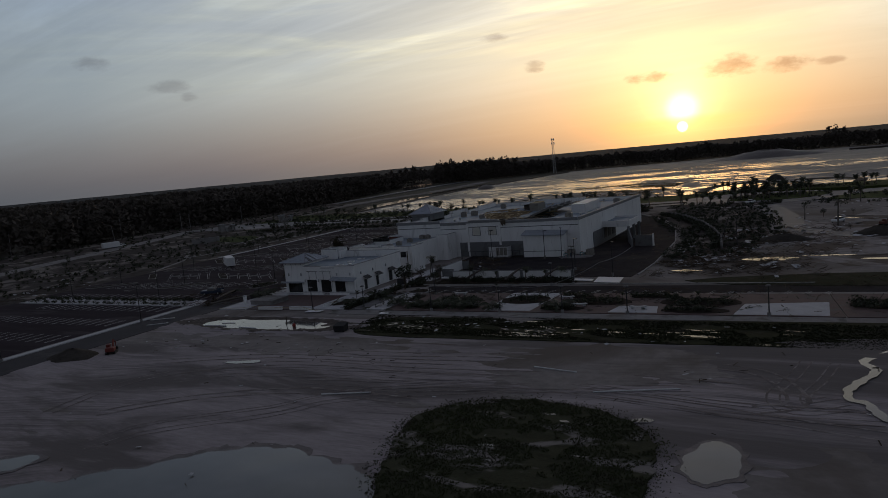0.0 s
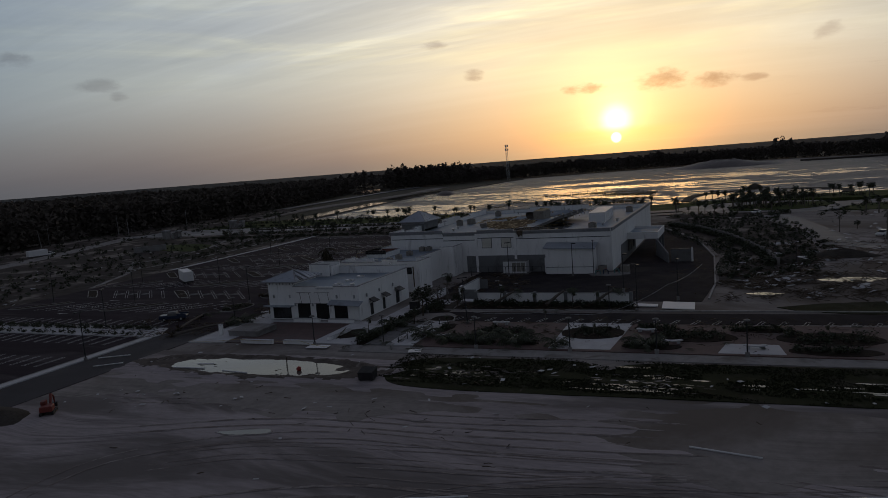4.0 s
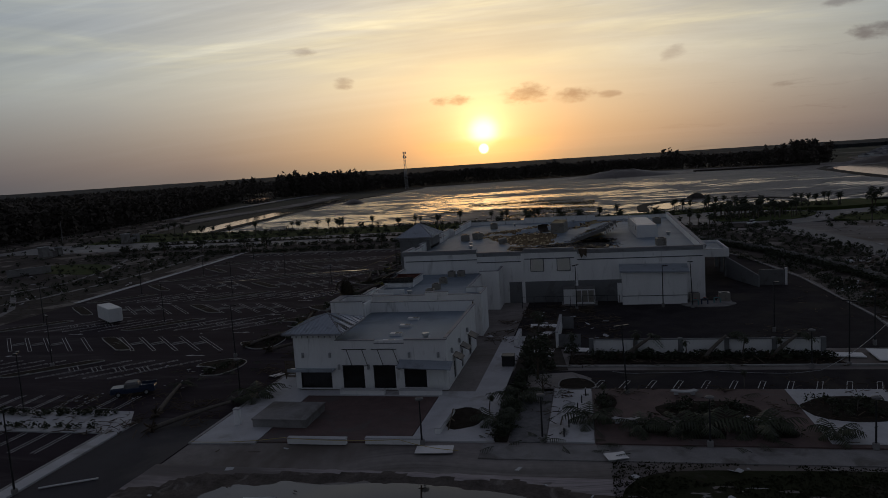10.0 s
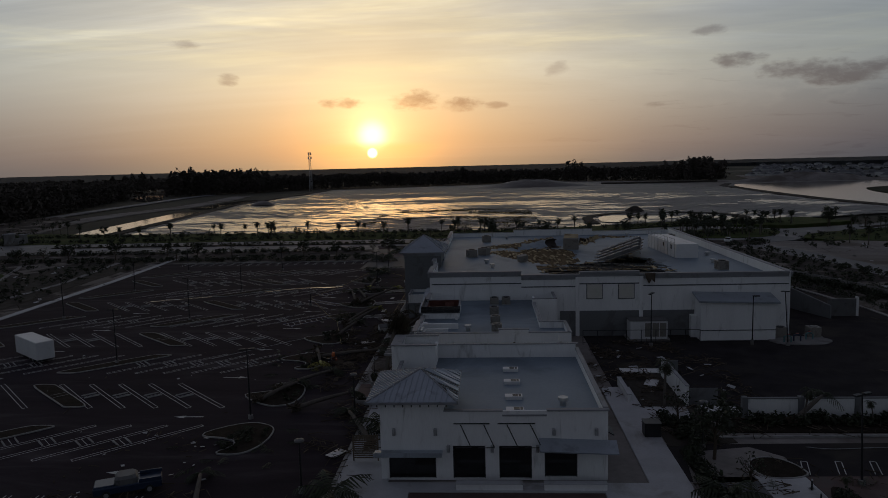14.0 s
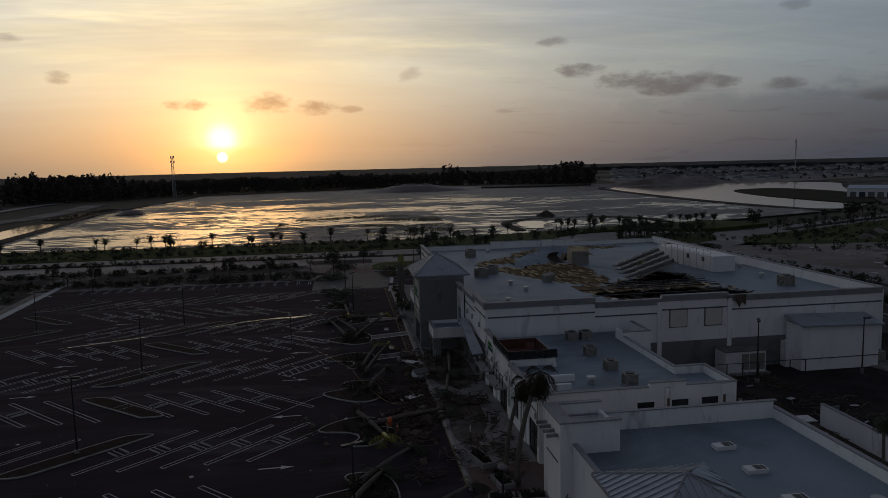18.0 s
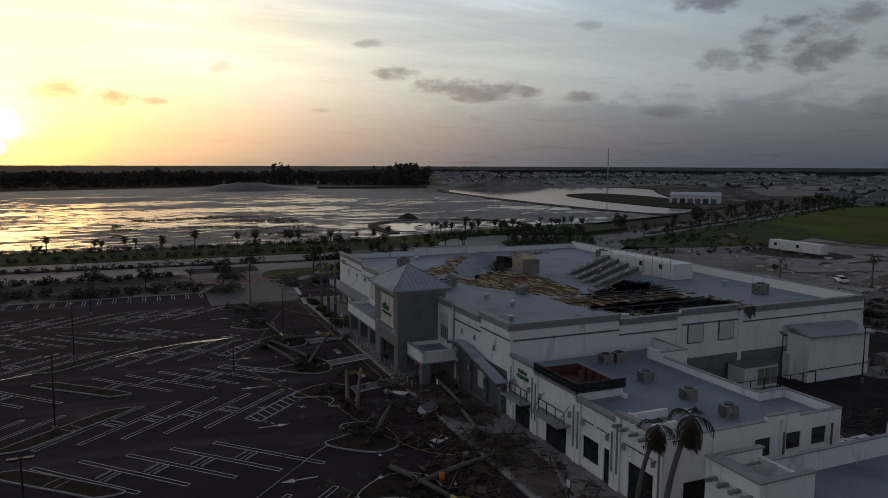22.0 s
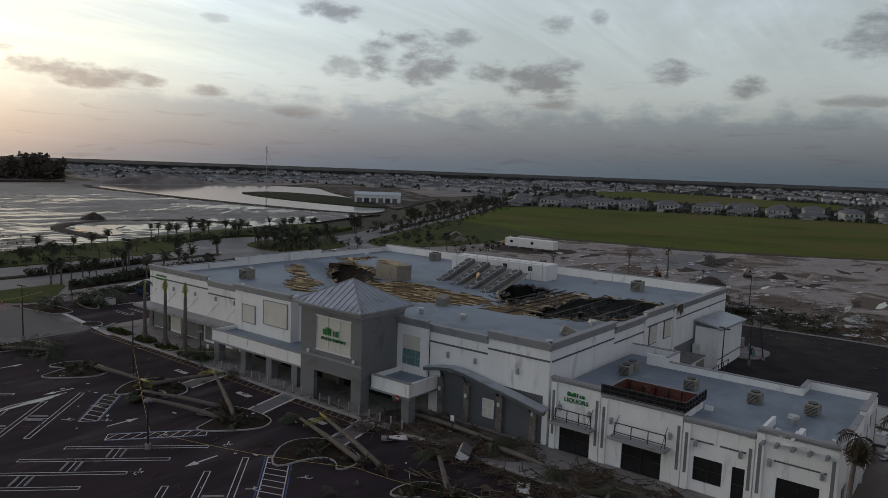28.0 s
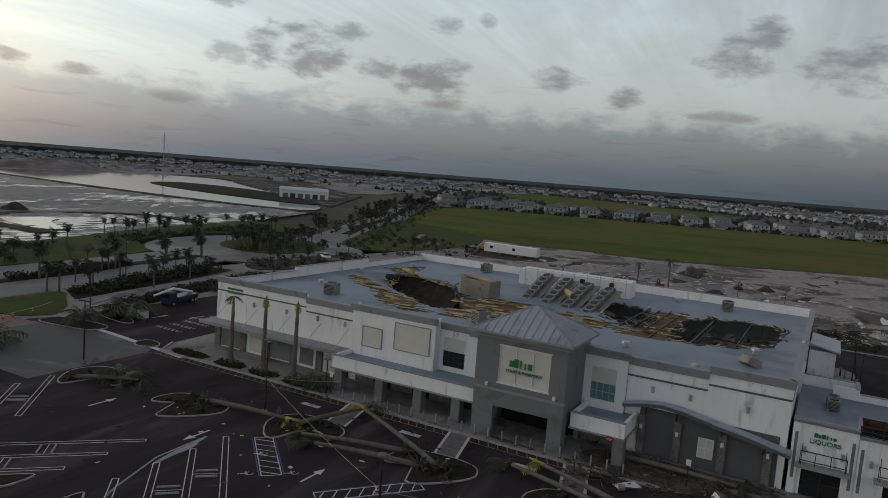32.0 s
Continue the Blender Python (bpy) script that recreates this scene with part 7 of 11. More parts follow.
    part("screen_post", Mesh().box(71.5, 11.9, 0, 71.9, 12.4, 3.3), WHITEM, c, "white end post")
    w = thing("yard_wall", "white stuccoed yard wall with grey piers and coping", "wall")
    for i in range(6):
        x = 35.9 + i * 5.74
        part("pier", Mesh().soft(x - 0.3, -36.7, 0, x + 0.3, -36.1, 2.35, 0.04), GREY, w, "grey pier")
        if i < 5:
            part("wall_panel", Mesh().box(x + 0.3, -36.5, 0, x + 5.44, -36.3, 2.12), STUCCO, w)
            part("coping", Mesh().box(x + 0.3, -36.56, 2.12, x + 5.44, -36.24, 2.24), GREY, w, "dark grey coping")
    w2 = thing("dumpster_screen", "white screen wall round the bin store", "wall")
    for i in range(4):
        y = -32.7 + i * 2.85
        part("wall_panel", Mesh().box(30.9, y, 0, 31.2, y + 2.83, 2.3), STUCCO, w2)
    part("coping", Mesh().box(30.84, -32.74, 2.3, 31.26, -21.26, 2.38), TRIM, w2)
    part("gate", Mesh().box(31.3, -32.5, 0.1, 34.4, -32.4, 2.0), GREY, w2, "grey steel gate")
    part("gate", Mesh().box(31.25, -21.4, 0.1, 33.0, -21.3, 2.0), GREY, w2, "grey steel gate")
    w3 = thing("garden_wall", "low white wall in the courtyard", "wall")
    part("wall_panel", Mesh().box(24.8, -31.4, 0, 25.2, -24.7, 0.9), STUCCO, w3)
    for i in range(5):
        part("capstone", Mesh().box(24.74, -31.4 + i * 1.35, 0.9, 25.26, -30.08 + i * 1.35, 0.98), SLAB, w3)
    sheet("courtyard_slab", [(24.2, -32.9), (30.8, -33.1), (30.4, -37.2), (23.4, -37.4)], 0.09, SLAB, "pale concrete slab in the courtyard", 0.2)
    sheet("courtyard_slab", [(26.3, -52.0), (27.2, -45.5), (33.6, -44.2), (36, -46.5), (35.4, -51.2)], 0.05, GRADED, "sandy ground at the end of the lane", 0.2)
    isl = [(32.1, -47.9), (33.2, -46.7), (35.0, -46.6), (36.4, -48.4), (36.6, -50.8), (32.3, -51.2)]
    island_kerb = smoothed(isl, 2)
    sheet("lane_island", island_kerb, 0.1, MULCH, "kerbed island at the end of the lane", 0.15)
    solid("kerb", strip_mesh(island_kerb + island_kerb[:1], 0.08, -0.02, 0.16), KERB, "pale kerb of the lane's island", kind="structure")
    f = thing("boundary_wall", "thin grey panel wall along the service drive", "wall")
    line = [(89.5, 5), (88.0, 18), (84, 36), (78.5, 55), (70, 76), (60.5, 92)]
    for (ax, ay), (bx, by) in zip(line, line[1:]):
        n = max(2, int(math.hypot(bx - ax, by - ay) / 4))
        for i in range(n):
            p, q = (ax + (bx - ax) * i / n, ay + (by - ay) * i / n), (ax + (bx - ax) * (i + 1) / n, ay + (by - ay) * (i + 1) / n)
            part("wall_panel", Mesh().bar((p[0], p[1], 0.7), (q[0], q[1], 0.7), 0.14, 1.4), CONC, f)
            part("pier", Mesh().soft(p[0] - 0.25, p[1] - 0.25, 0, p[0] + 0.25, p[1] + 0.25, 1.6, 0.04), CONC, f)
    for x, y, tn, lab in ((72.5, -37.4, 2, "large white sheet panel lying on the lane"), (66.5, -37.2, 2, "white sheet panel leaning by the wall"), (28.7, -19.8, 4, "white sheet lying on bare soil"), (34.8, -34.4, -4, "white sheet panel lying beside the gate")):
        solid("sheet_panel", Mesh().obox(pose(0, 0, 0.21, 3, 2, 0), 5.2, 4.4 if x > 70 else 1.6, 0.12), WHITEM, lab, "panel", "loose sheet panels", at=(x, y, 0), turn=tn)
    sh = thing("trash_bin", "black square bin on the walk", "bin", at=(25.2, -41.2, 0.1))
    part("body", Mesh().soft(-0.8, -0.7, 0, 0.8, 0.7, 1.3, 0.05), STEEL, sh)
    part("lid", Mesh().box(-0.84, -0.74, 1.3, 0.84, 0.74, 1.4), STEEL, sh)


service_things()

# ---------------------------------------------------------------- parking lot: markings, islands, lamps
PITCH = 3.97
# bay: y of its near and far edge, lean of the lines (+1: x grows with y), x of the eastmost full line at the near edge
BAYS = [(-47.4, -38.2, 1, -31.0), (-32.6, -23.6, -1, -21.7), (-18.8, -9.4, 1, -27.2), (-4.3, 4.7, -1, -21.6), (9.1, 18.9, 1, -31.1), (23.5, 32.6, -1, -22.1), (37.3, 47.0, 1, -32.6), (51.7, 61.0, -1, -28.2), (65.6, 75.0, 1, -32.0)]


def hairpin(length):
    """The closed double line between two stalls, from the origin along y."""
    m, w, t = Mesh(), 0.26, 0.085
    for s in (-1, 1):
        m.box(s * w - t / 2, 0, 0, s * w + t / 2, length, 0.008)
    for y in (0, length - t):
        m.box(-w + t / 2, y, 0, w - t / 2, y + t, 0.008)
    return m


def marking(name, mesh, x, y, turn, label=""):
    ob = part(name, mesh, PAINT, parking_lot, label)
    ob.matrix_basis = pose(x, y, 0.004, 0, 0, turn)
    return ob


MARK = {}
stop_thing = None


def wheel_stop(x, y, turn):
    global stop_thing
    if stop_thing is None:
        m = Mesh()
        m.add([(-0.9, -0.09, 0), (0.9, -0.09, 0), (0.9, 0.09, 0), (-0.9, 0.09, 0), (-0.86, -0.05, 0.12), (0.86, -0.05, 0.12), (0.86, 0.05, 0.12), (-0.86, 0.05, 0.12)], [(0, 3, 2, 1), (4, 5, 6, 7), (0, 1, 5, 4), (1, 2, 6, 5), (2, 3, 7, 6), (3, 0, 4, 7)])
        stop_thing = solid("wheel_stop", m, KERB, "low white concrete wheel stop in a parking bay", "wheel stop", "wheel stops")
        stop_thing.matrix_basis = pose(x, y, 0.002, 0, 0, turn)
    else:
        copy_thing(stop_thing, pose(x, y, 0.002, 0, 0, turn))


def island(poly, label, soil=MULCH):
    t = thing("parking_island", label, "parking island", "islands of the parking lot")
    poly = smoothed(poly, 2)
    pts = poly + poly[:2]
    part("kerb_ring", strip_mesh(pts[:-1] + [poly[0]], 0.075, -0.02, 0.15), KERB, t, "pale concrete kerb")
    part("soil", Mesh().prism(poly, -0.05, 0.12), soil, t)
    return t


for y0, y1, lean, xe in BAYS:
    depth = y1 - y0
    turn = -45 * lean
    length = depth * math.sqrt(2)
    key = round(length, 2)
    if key not in MARK:
        MARK[key] = hairpin(length).mesh("stall_line", PAINT)
    ym = (y0 + y1) / 2
    n = int((xe + 76 - (0 if lean > 0 else depth)) / PITCH)
    for i in range(n):
        x = xe - i * PITCH
        xm = x + lean * depth / 2
        if -46.6 < xm < -42.2:
            continue
        marking("stall_line", MARK[key], x, y0, turn)
        if not -50.4 < xm < -46.6 and i < n - 1:
            # the stops between the heads of two stalls
            if xm - PITCH < -50 or xm > -44:
                if "head" not in MARK:
                    MARK["head"] = Mesh().box(-1.12, -0.035, 0, 1.12, 0.035, 0.008).mesh("head_line", PAINT)
                marking("head_line", MARK["head"], xm - PITCH / 2, ym, turn)
                for s in (-1, 1):
                    wheel_stop(xm - PITCH / 2 + lean * s * 0.42, ym + s * 0.42, turn)
    # islands in the middle and at the west end
    for xc in (-44.2, -74.0):
        a = depth / 2
        poly = [(xc - 1.7 - lean * a, y0 + 0.7), (xc - 1.3 - lean * a, y0 + 0.2), (xc + 1.1 - lean * a, y0 + 0.2), (xc + 1.7 - lean * (a - 0.5), y0 + 0.9), (xc + 1.7 + lean * (a - 0.2), y1 - 0.7), (xc + 1.3 + lean * a, y1 - 0.2), (xc - 1.1 + lean * a, y1 - 0.2), (xc - 1.7 + lean * (a - 0.5), y1 - 0.9)]
        island(poly, "slanting parking island with a pale kerb and dark mulch")
    # the rounded island at the drive
    if lean > 0:
        poly = [(-18.0, y0 + 1.5), (-15.0, y0 + 1.2), (-13.6, y0 + 3.4), (-13.3, y0 + 6.3), (-13.8, y0 + 8.8), (-17.1, y0 + 10.2), (-21.8, y0 + 6.1), (-17.0, y0 + 5.3), (-16.2, y0 + 3.4)]
    else:
        poly = [(-21.3, y0 + 4.4), (-16.6, y0 + 0.1), (-14.2, y0 + 0.6), (-13.4, y0 + 2.4), (-13.4, y0 + 5.4), (-14.2, y0 + 8.2), (-16.4, y0 + 9.0), (-18.2, y0 + 8.6), (-17.4, y0 + 6.9), (-16.4, y0 + 6.2), (-18.6, y0 + 5.4)]
    if y0 > 50:
        poly = [(x - 3.0, y) for x, y in poly]
    island(poly, "rounded parking island at the drive, its palms torn down")
island([(-9.0, 99.7), (-7.6, 92.0), (-6.8, 90.6), (-4.4, 90.2), (-3.6, 92.4), (-4.6, 100.6), (-6.4, 101.6), (-8.4, 101.4)], "kerbed island with a palm at the lot's entrance")
island([(-8.2, 79.9), (-6.6, 77.2), (-5.0, 78.2), (-4.6, 80.8), (-6.2, 81.6)], "small kerbed island at the side lot")
island([(-1.2, 91.4), (0.6, 90.6), (2.4, 96.4), (3.2, 100), (1.2, 100.4), (-0.4, 98)], "kerbed bed beside the side lot")
# straight stalls along the south and north edges
short = Mesh().box(-0.3, 0, 0, -0.2, 5.4, 0.008).box(0.2, 0, 0, 0.3, 5.4, 0.008).mesh("stall_line", PAINT)
for i in range(20):
    marking("stall_line", short, -20.6 - i * 2.9, -60.0, 0)
    marking("stall_line", short, -26.0 - i * 2.75, 85.6, 0)
    if i % 2 == 0:
        wheel_stop(-22.0 - i * 2.9, -59.4, 0)
for i in range(16):
    for y in (-72.5, -85.5, -98.5):
        marking("stall_line", short, -20.5 - i * 2.9, y, 0)
tiny = Mesh().box(-0.3, 0, 0, -0.22, 2.9, 0.008).box(0.22, 0, 0, 0.3, 2.9, 0.008).box(-0.22, 2.82, 0, 0.22, 2.9, 0.008).mesh("stall_line", PAINT)
for i in range(26):
    marking("stall_line", tiny, 36.4 + i * 3.0, -50.1, -18)
for i in range(9):
    marking("stall_line", short, 1.5 + i * 2.7, 82.0, 0)


def arrow(x, y, turn):
    if "arrow" not in MARK:
        MARK["arrow"] = Mesh().box(-1.6, -0.1, 0, 0.5, 0.1, 0.008).prism([(0.5, -0.42), (1.7, 0.0), (0.5, 0.42)], 0, 0.008).mesh("lane_arrow", PAINT)
    ob = part("lane_arrow", MARK["arrow"], PAINT, parking_lot)
    ob.matrix_basis = pose(x, y, 0.004, 0, 0, turn)


for y, t in ((-50, 180), (-35.6, 180), (-20.9, 0), (-6.9, 180), (7.0, 0), (21.1, 180), (35.1, 0), (49.3, 180), (63.4, 0)):
    arrow(-24.4, y, t)
    arrow(-58, y, t)
arrow(6, 92, 0), arrow(10, 88, 180)
# hatched access aisles and blue-lined stalls near the entrance
for ax, ay, bx, by, w in ((-26.2, 9.6, -19.0, 17.0, 2.0), (-27.4, 32.4, -20.2, 26.7, 1.5), (-26.6, 37.8, -20.8, 44.2, 1.7)):
    a, b = Vector((ax, ay, 0)), Vector((bx, by, 0))
    d = (b - a).normalized()
    n = Vector((-d.y, d.x, 0)) * w / 2
    h = Mesh()
    for s in (-1, 1):
        h.bar(a + n * s, b + n * s, 0.10, 0.008)
    h.bar(a - n, a + n, 0.10, 0.008).bar(b - n, b + n, 0.10, 0.008)
    c = int((b - a).length / 1.1)
    for i in range(c):
        p = a.lerp(b, i / c)
        h.bar(p - n, p + n + d * 0.9, 0.10, 0.008)
    ob = part("access_hatch", h, PAINT, parking_lot, "white hatched access aisle")
    ob.location.z = 0.006
    bl = part("blue_line", Mesh().bar(a + n * 1.22, b + n * 1.22, 0.12, 0.008).bar(a - n * 1.22, b - n * 1.22, 0.12, 0.008), BLUEP, parking_lot, "blue stall line")
    bl.location.z = 0.006
for x, y, t in ((-27.5, 39.5, 45), (-23.6, 41.5, 45), (-25.0, 36.6, 45), (-23.5, 29.0, -45), (-20.8, 22.5, -45), (-24.5, 13.0, 45), (-20.2, 11.6, 45), (-29.5, 22.8, -45)):
    # wheelchair mark: a wheel, a seat and a back
    m = Mesh()
    ring = [(0.3 * math.cos(a * math.pi / 6), 0.3 * math.sin(a * math.pi / 6)) for a in range(10)]
    m.add(*[(lambda o: ([(p[0], p[1], z) for z in (0, 0.008) for p in o], [tuple(range(len(o), 2 * len(o)))]))(ribbon(ring, 0.045))][0])
    m.box(-0.05, 0.1, 0, 0.05, 0.75, 0.008).box(-0.06, 0.8, 0, 0.08, 0.95, 0.008).box(0.05, 0.28, 0, 0.45, 0.36, 0.008)
    ob = part("wheelchair_mark", m, PAINT, parking_lot)
    ob.matrix_basis = pose(x, y, 0.004, 0, 0, t)
# crossings of grey pavers with pale borders
for y in (42.6, 29.6, 17.0):
    a, b = (-13.4, y - 1.4), (-7.3, y + 0.2)
    poly = [(a[0], a[1] - 1.0), (b[0], b[1] - 1.0), (b[0], b[1] + 1.0), (a[0], a[1] + 1.0)]
    sheet("crossing", poly, 0.012, GPAVER, "crossing of grey pavers with pale borders", 0.05)
    for s in (-1.15, 1.15):
        ob = part("crossing_border", Mesh().bar((a[0], a[1] + s, 0), (b[0], b[1] + s, 0), 0.28, 0.01), PAINT, parking_lot, "pale crossing border")
        ob.location.z = 0.014
    ob = part("stop_bar", Mesh().box(-11.0, y + 3.0, 0, -10.3, y + 5.4, 0.008), PAINT, parking_lot)
    ob.location.z = 0.004
zz = Mesh()
for i in range(56):
    y = 16.5 + i * 1.05
    zz.bar((-8.5, y, 0), (-7.4, y + 0.55, 0), 0.10, 0.008)
zz.bar((-8.5, 16, 0), (-8.5, 75, 0), 0.1, 0.008)
ob = part("kerb_hatch", zz, YELP, parking_lot, "worn yellow hatching along the kerb")
ob.location.z = 0.004
kp = Mesh().bar((-7.45, -28, 0.03), (-7.45, 16, 0.03), 0.1, 0.03)
part("kerb_line", kp, YELP, parking_lot, "worn yellow kerb line")
# bollards before the entrance
bol = None
for i in range(22):
    y = 13.0 + i * 1.55
    if bol is None:
        bol = thing("bollard", "slim pale steel bollard before the entrance", "bollard", "bollards before the entrance", (-6.6, y, 0.14))
        part("post", Mesh().tube([(0, 0, 0), (0, 0, 0.95), (0, 0, 1.05)], [0.085, 0.085, 0.05], 10), GALV, bol)
        part("sleeve", Mesh().tube([(0, 0, 0.0), (0, 0, 0.06)], 0.14, 10), STEEL, bol)
    else:
        copy_thing(bol, pose(-6.6, y, 0.14))


def lamp_post(height, label, heads=1, small=False):
    t = thing("street_lamp", label, "street lamp", "lamp posts", (0, 0, -50))
    part("footing", Mesh().tube([(0, 0, 0), (0, 0, 0.55)], [0.3, 0.28], 12), CONC, t, "concrete footing")
    part("pole", Mesh().tube([(0, 0, 0.5), (0, 0, height)], [0.10, 0.06], 8), STEEL, t, "slim black pole")
    if small:
        part("lamp_head", Mesh().tube([(0, 0, height), (0, 0, height + 0.12), (0, 0, height + 0.22)], [0.42, 0.4, 0.12], 14), DARKU, t, "round dark lamp head")
    else:
        for i in range(heads):
            s = 1 - 2 * i
            h = part("lamp_head", Mesh().soft(0.15 if s > 0 else -0.85, -0.2, height - 0.12, 0.85 if s > 0 else -0.15, 0.2, height + 0.03, 0.04), STEEL, t)
            part("lamp_arm", Mesh().box(min(0, s * 0.2), -0.04, height - 0.08, max(0, s * 0.2), 0.04, height), STEEL, h)
    return t


tall = lamp_post(8.0, "tall black parking-lot lamp post", 2)
low_l = lamp_post(4.6, "short black lamp post with a round pale head", small=True)
for i, (x, y, lean_a) in enumerate(((-44.4, -13.6, 0), (-45.6, 14.4, 1), (-46.2, 44.0, 2), (-71.0, 17.0, 0), (-71.6, 45.5, -2), (-17.2, -36.2, 0), (-16.0, 48.6, 0), (-17.4, 77.0, 0), (-45.6, -41.0, 0), (-72, -13, 0), (-72, -41, 1),
                                (-14.6, -81, 0), (-31, -62.2, 0), (1.0, 102.6, 0), (21.3, 121.0, 0), (33.0, -6.6, 0), (52.5, -7.0, -8), (66.2, -41.0, 0), (88.2, 15.0, 18), (-72, 76, 0), (-46, 76, -3), (-60, -64.8, 0), (-14.6, -110, 0), (40, -52, 3), (93, 6, 0))):
    m = pose(x, y, -0.1, 0, lean_a, 40 * i)
    if i == 0:
        tall.matrix_basis = m
    else:
        copy_thing(tall, m)
for i, (x, y) in enumerate(((-6.9, -53.8), (20.0, -67.7), (31.6, -66.3), (60.5, -66.2), (61.8, -42.0), (-26.2, 27.0), (29.2, -44.5), (83, -66), (-5.8, -35), (104, -65.5), (46.8, -66.5), (72.0, -66.0), (-7.6, 47.2))):
    m = pose(x, y, -0.05)
    if i == 0:
        low_l.matrix_basis = m
    else:
        copy_thing(low_l, m)
# two lamps that the storm threw down
for x, y, t in ((-10.2, 12.4, 20), (-9.0, -8.4, -35)):
    copy_thing(tall, pose(x, y, 0.42, 88, 0, t))


def sign_post(x, y, z, red, label):
    t = thing("road_sign", label, "road sign", at=(x, y, z))
    part("post", Mesh().tube([(0, 0, 0), (0, 0, 2.3)], 0.045, 8), STEEL, t)
    if red:
        oct_ = [(0.34 * math.cos((a + 0.5) * math.pi / 4), 0.34 * math.sin((a + 0.5) * math.pi / 4)) for a in range(8)]
        p = part("plate", Mesh().prism(oct_, -0.02, 0.02), RED, t, "red octagonal plate")
        p.matrix_basis = pose(-0.08, 0, 2.55, 90, 0, -90)
        letters("STOP", (-0.10, 0.25, -0.1 + 2.55), 0.26, 90, WHITEM, t, wide=0.5)
    else:
        part("plate", Mesh().box(-0.06, -0.22, 2.0, -0.04, 0.22, 2.6), WHITEM, t, "white plate")


sign_post(-5.2, 14.9, 0.14, True, "red stop sign on a black post by the canopy")
for x, y in ((-5.4, 7.5), (-6.4, 47.4), (-5.8, -21.0)):
    sign_post(x, y, 0.14, False, "small white parking sign on a black post")

# ---------------------------------------------------------------- palms, trees, shrubs
def frond(m, base, az, up, length, droop, pairs, width, r, twist=0.0):
    """One palm leaf: a bent rib and its leaflets."""
    d = Vector((math.cos(az), math.sin(az), 0))
    side = Vector((-math.sin(az), math.cos(az), 0))
    pts = []
    for i in range(7):
        s = i / 6
        a = up - droop * s ** 1.3
        pts.append((Vector(base) if not pts else pts[-1] + (d * math.cos(a) + Vector((0, 0, math.sin(a)))) * length / 6))
    m.tube(pts, [0.035, 0.03, 0.026, 0.022, 0.018, 0.012, 0.006], 3, False)
    for i in range(pairs):
        s = 0.14 + 0.86 * (i + 0.5) / pairs
        q = s * 6
        k = min(5, int(q))
        p = pts[k].lerp(pts[k + 1], q - k)
        t = (pts[k + 1] - pts[k]).normalized()
        ll = length * 0.30 * math.sin(math.pi * min(0.97, 0.16 + s * 0.78)) + 0.08
        for w in (-1, 1):
            o = side * w
            tip = p + (o * 0.82 + t * 0.45 + Vector((0, 0, -0.35 - 0.3 * r.random()))) * ll
            m.add([p - t * width, p + t * width, tip + t * width * 0.25, tip - t * width * 0.25], [(0, 1, 2, 3)])


def crown(n, length, seed, pairs=9, up=(0.1, 1.25), droop=1.5, width=0.045, sweep=0.0):
    r, m = random.Random(seed), Mesh()
    for i in range(n):
        az = 2 * math.pi * i / n * 2.618 + r.uniform(-0.2, 0.2)
        u = up[0] + (up[1] - up[0]) * (i / n) + r.uniform(-0.15, 0.15)
        az += sweep * math.sin(az) if sweep else 0
        frond(m, (0, 0, 0), az, u, length * r.uniform(0.8, 1.1), droop * r.uniform(0.7, 1.2), pairs, width, r)
    return m


def trunk(height, r0, r1, lean=0.0, rings=10, seed=0):
    pts, rad = [], []
    for i in range(rings + 1):
        s = i / rings
        pts.append((lean * s * s, 0.15 * lean * math.sin(s * 2), height * s))
        rad.append((r0 + (r1 - r0) * s) * (1 + 0.06 * (i % 2)) * (1.25 if i == 0 else 1))
    return Mesh().tube(pts, rad, 9), pts[-1]


def palm(label, height, r0, r1, n, length, seed, lean=0.0, group="", pairs=9, up=(-0.5, 1.25), droop=1.5, skirt=0, width=0.05, leaf=None):
    t = thing("palm_tree", label, "palm tree", group, (0, 0, -60))
    tr, top = trunk(height, r0, r1, lean, seed=seed)
    part("trunk", tr, BARK, t, smooth=True)
    c = part("crown", crown(n, length, seed, pairs, up, droop, width), leaf or FROND, t)
    c.location = top
    if skirt:
        s = part("dead_fronds", crown(skirt, length * 0.8, seed + 3, 6, (-1.3, -0.8), 0.5, width), TWIG, t, "brown hanging dead fronds")
        s.location = Vector(top) - Vector((0, 0, 0.1))
    return t


def scatter(kinds, spots, sizes=(0.85, 1.15), seed=1, z=0.0):
    """Copies of the given things at the given spots, each turned and sized by itself."""
    r = random.Random(seed)
    for i, s in enumerate(spots):
        k = kinds[i % len(kinds)]
        q = r.uniform(*sizes) * (s[2] if len(s) > 2 else 1.0)
        m = pose(s[0], s[1], s[3] if len(s) > 3 else z, 0, 0, r.uniform(0, 360)) @ Matrix.Scale(q, 4)
        if k.location.z < -40:
            k.matrix_basis = m
        else:
            copy_thing(k, m)


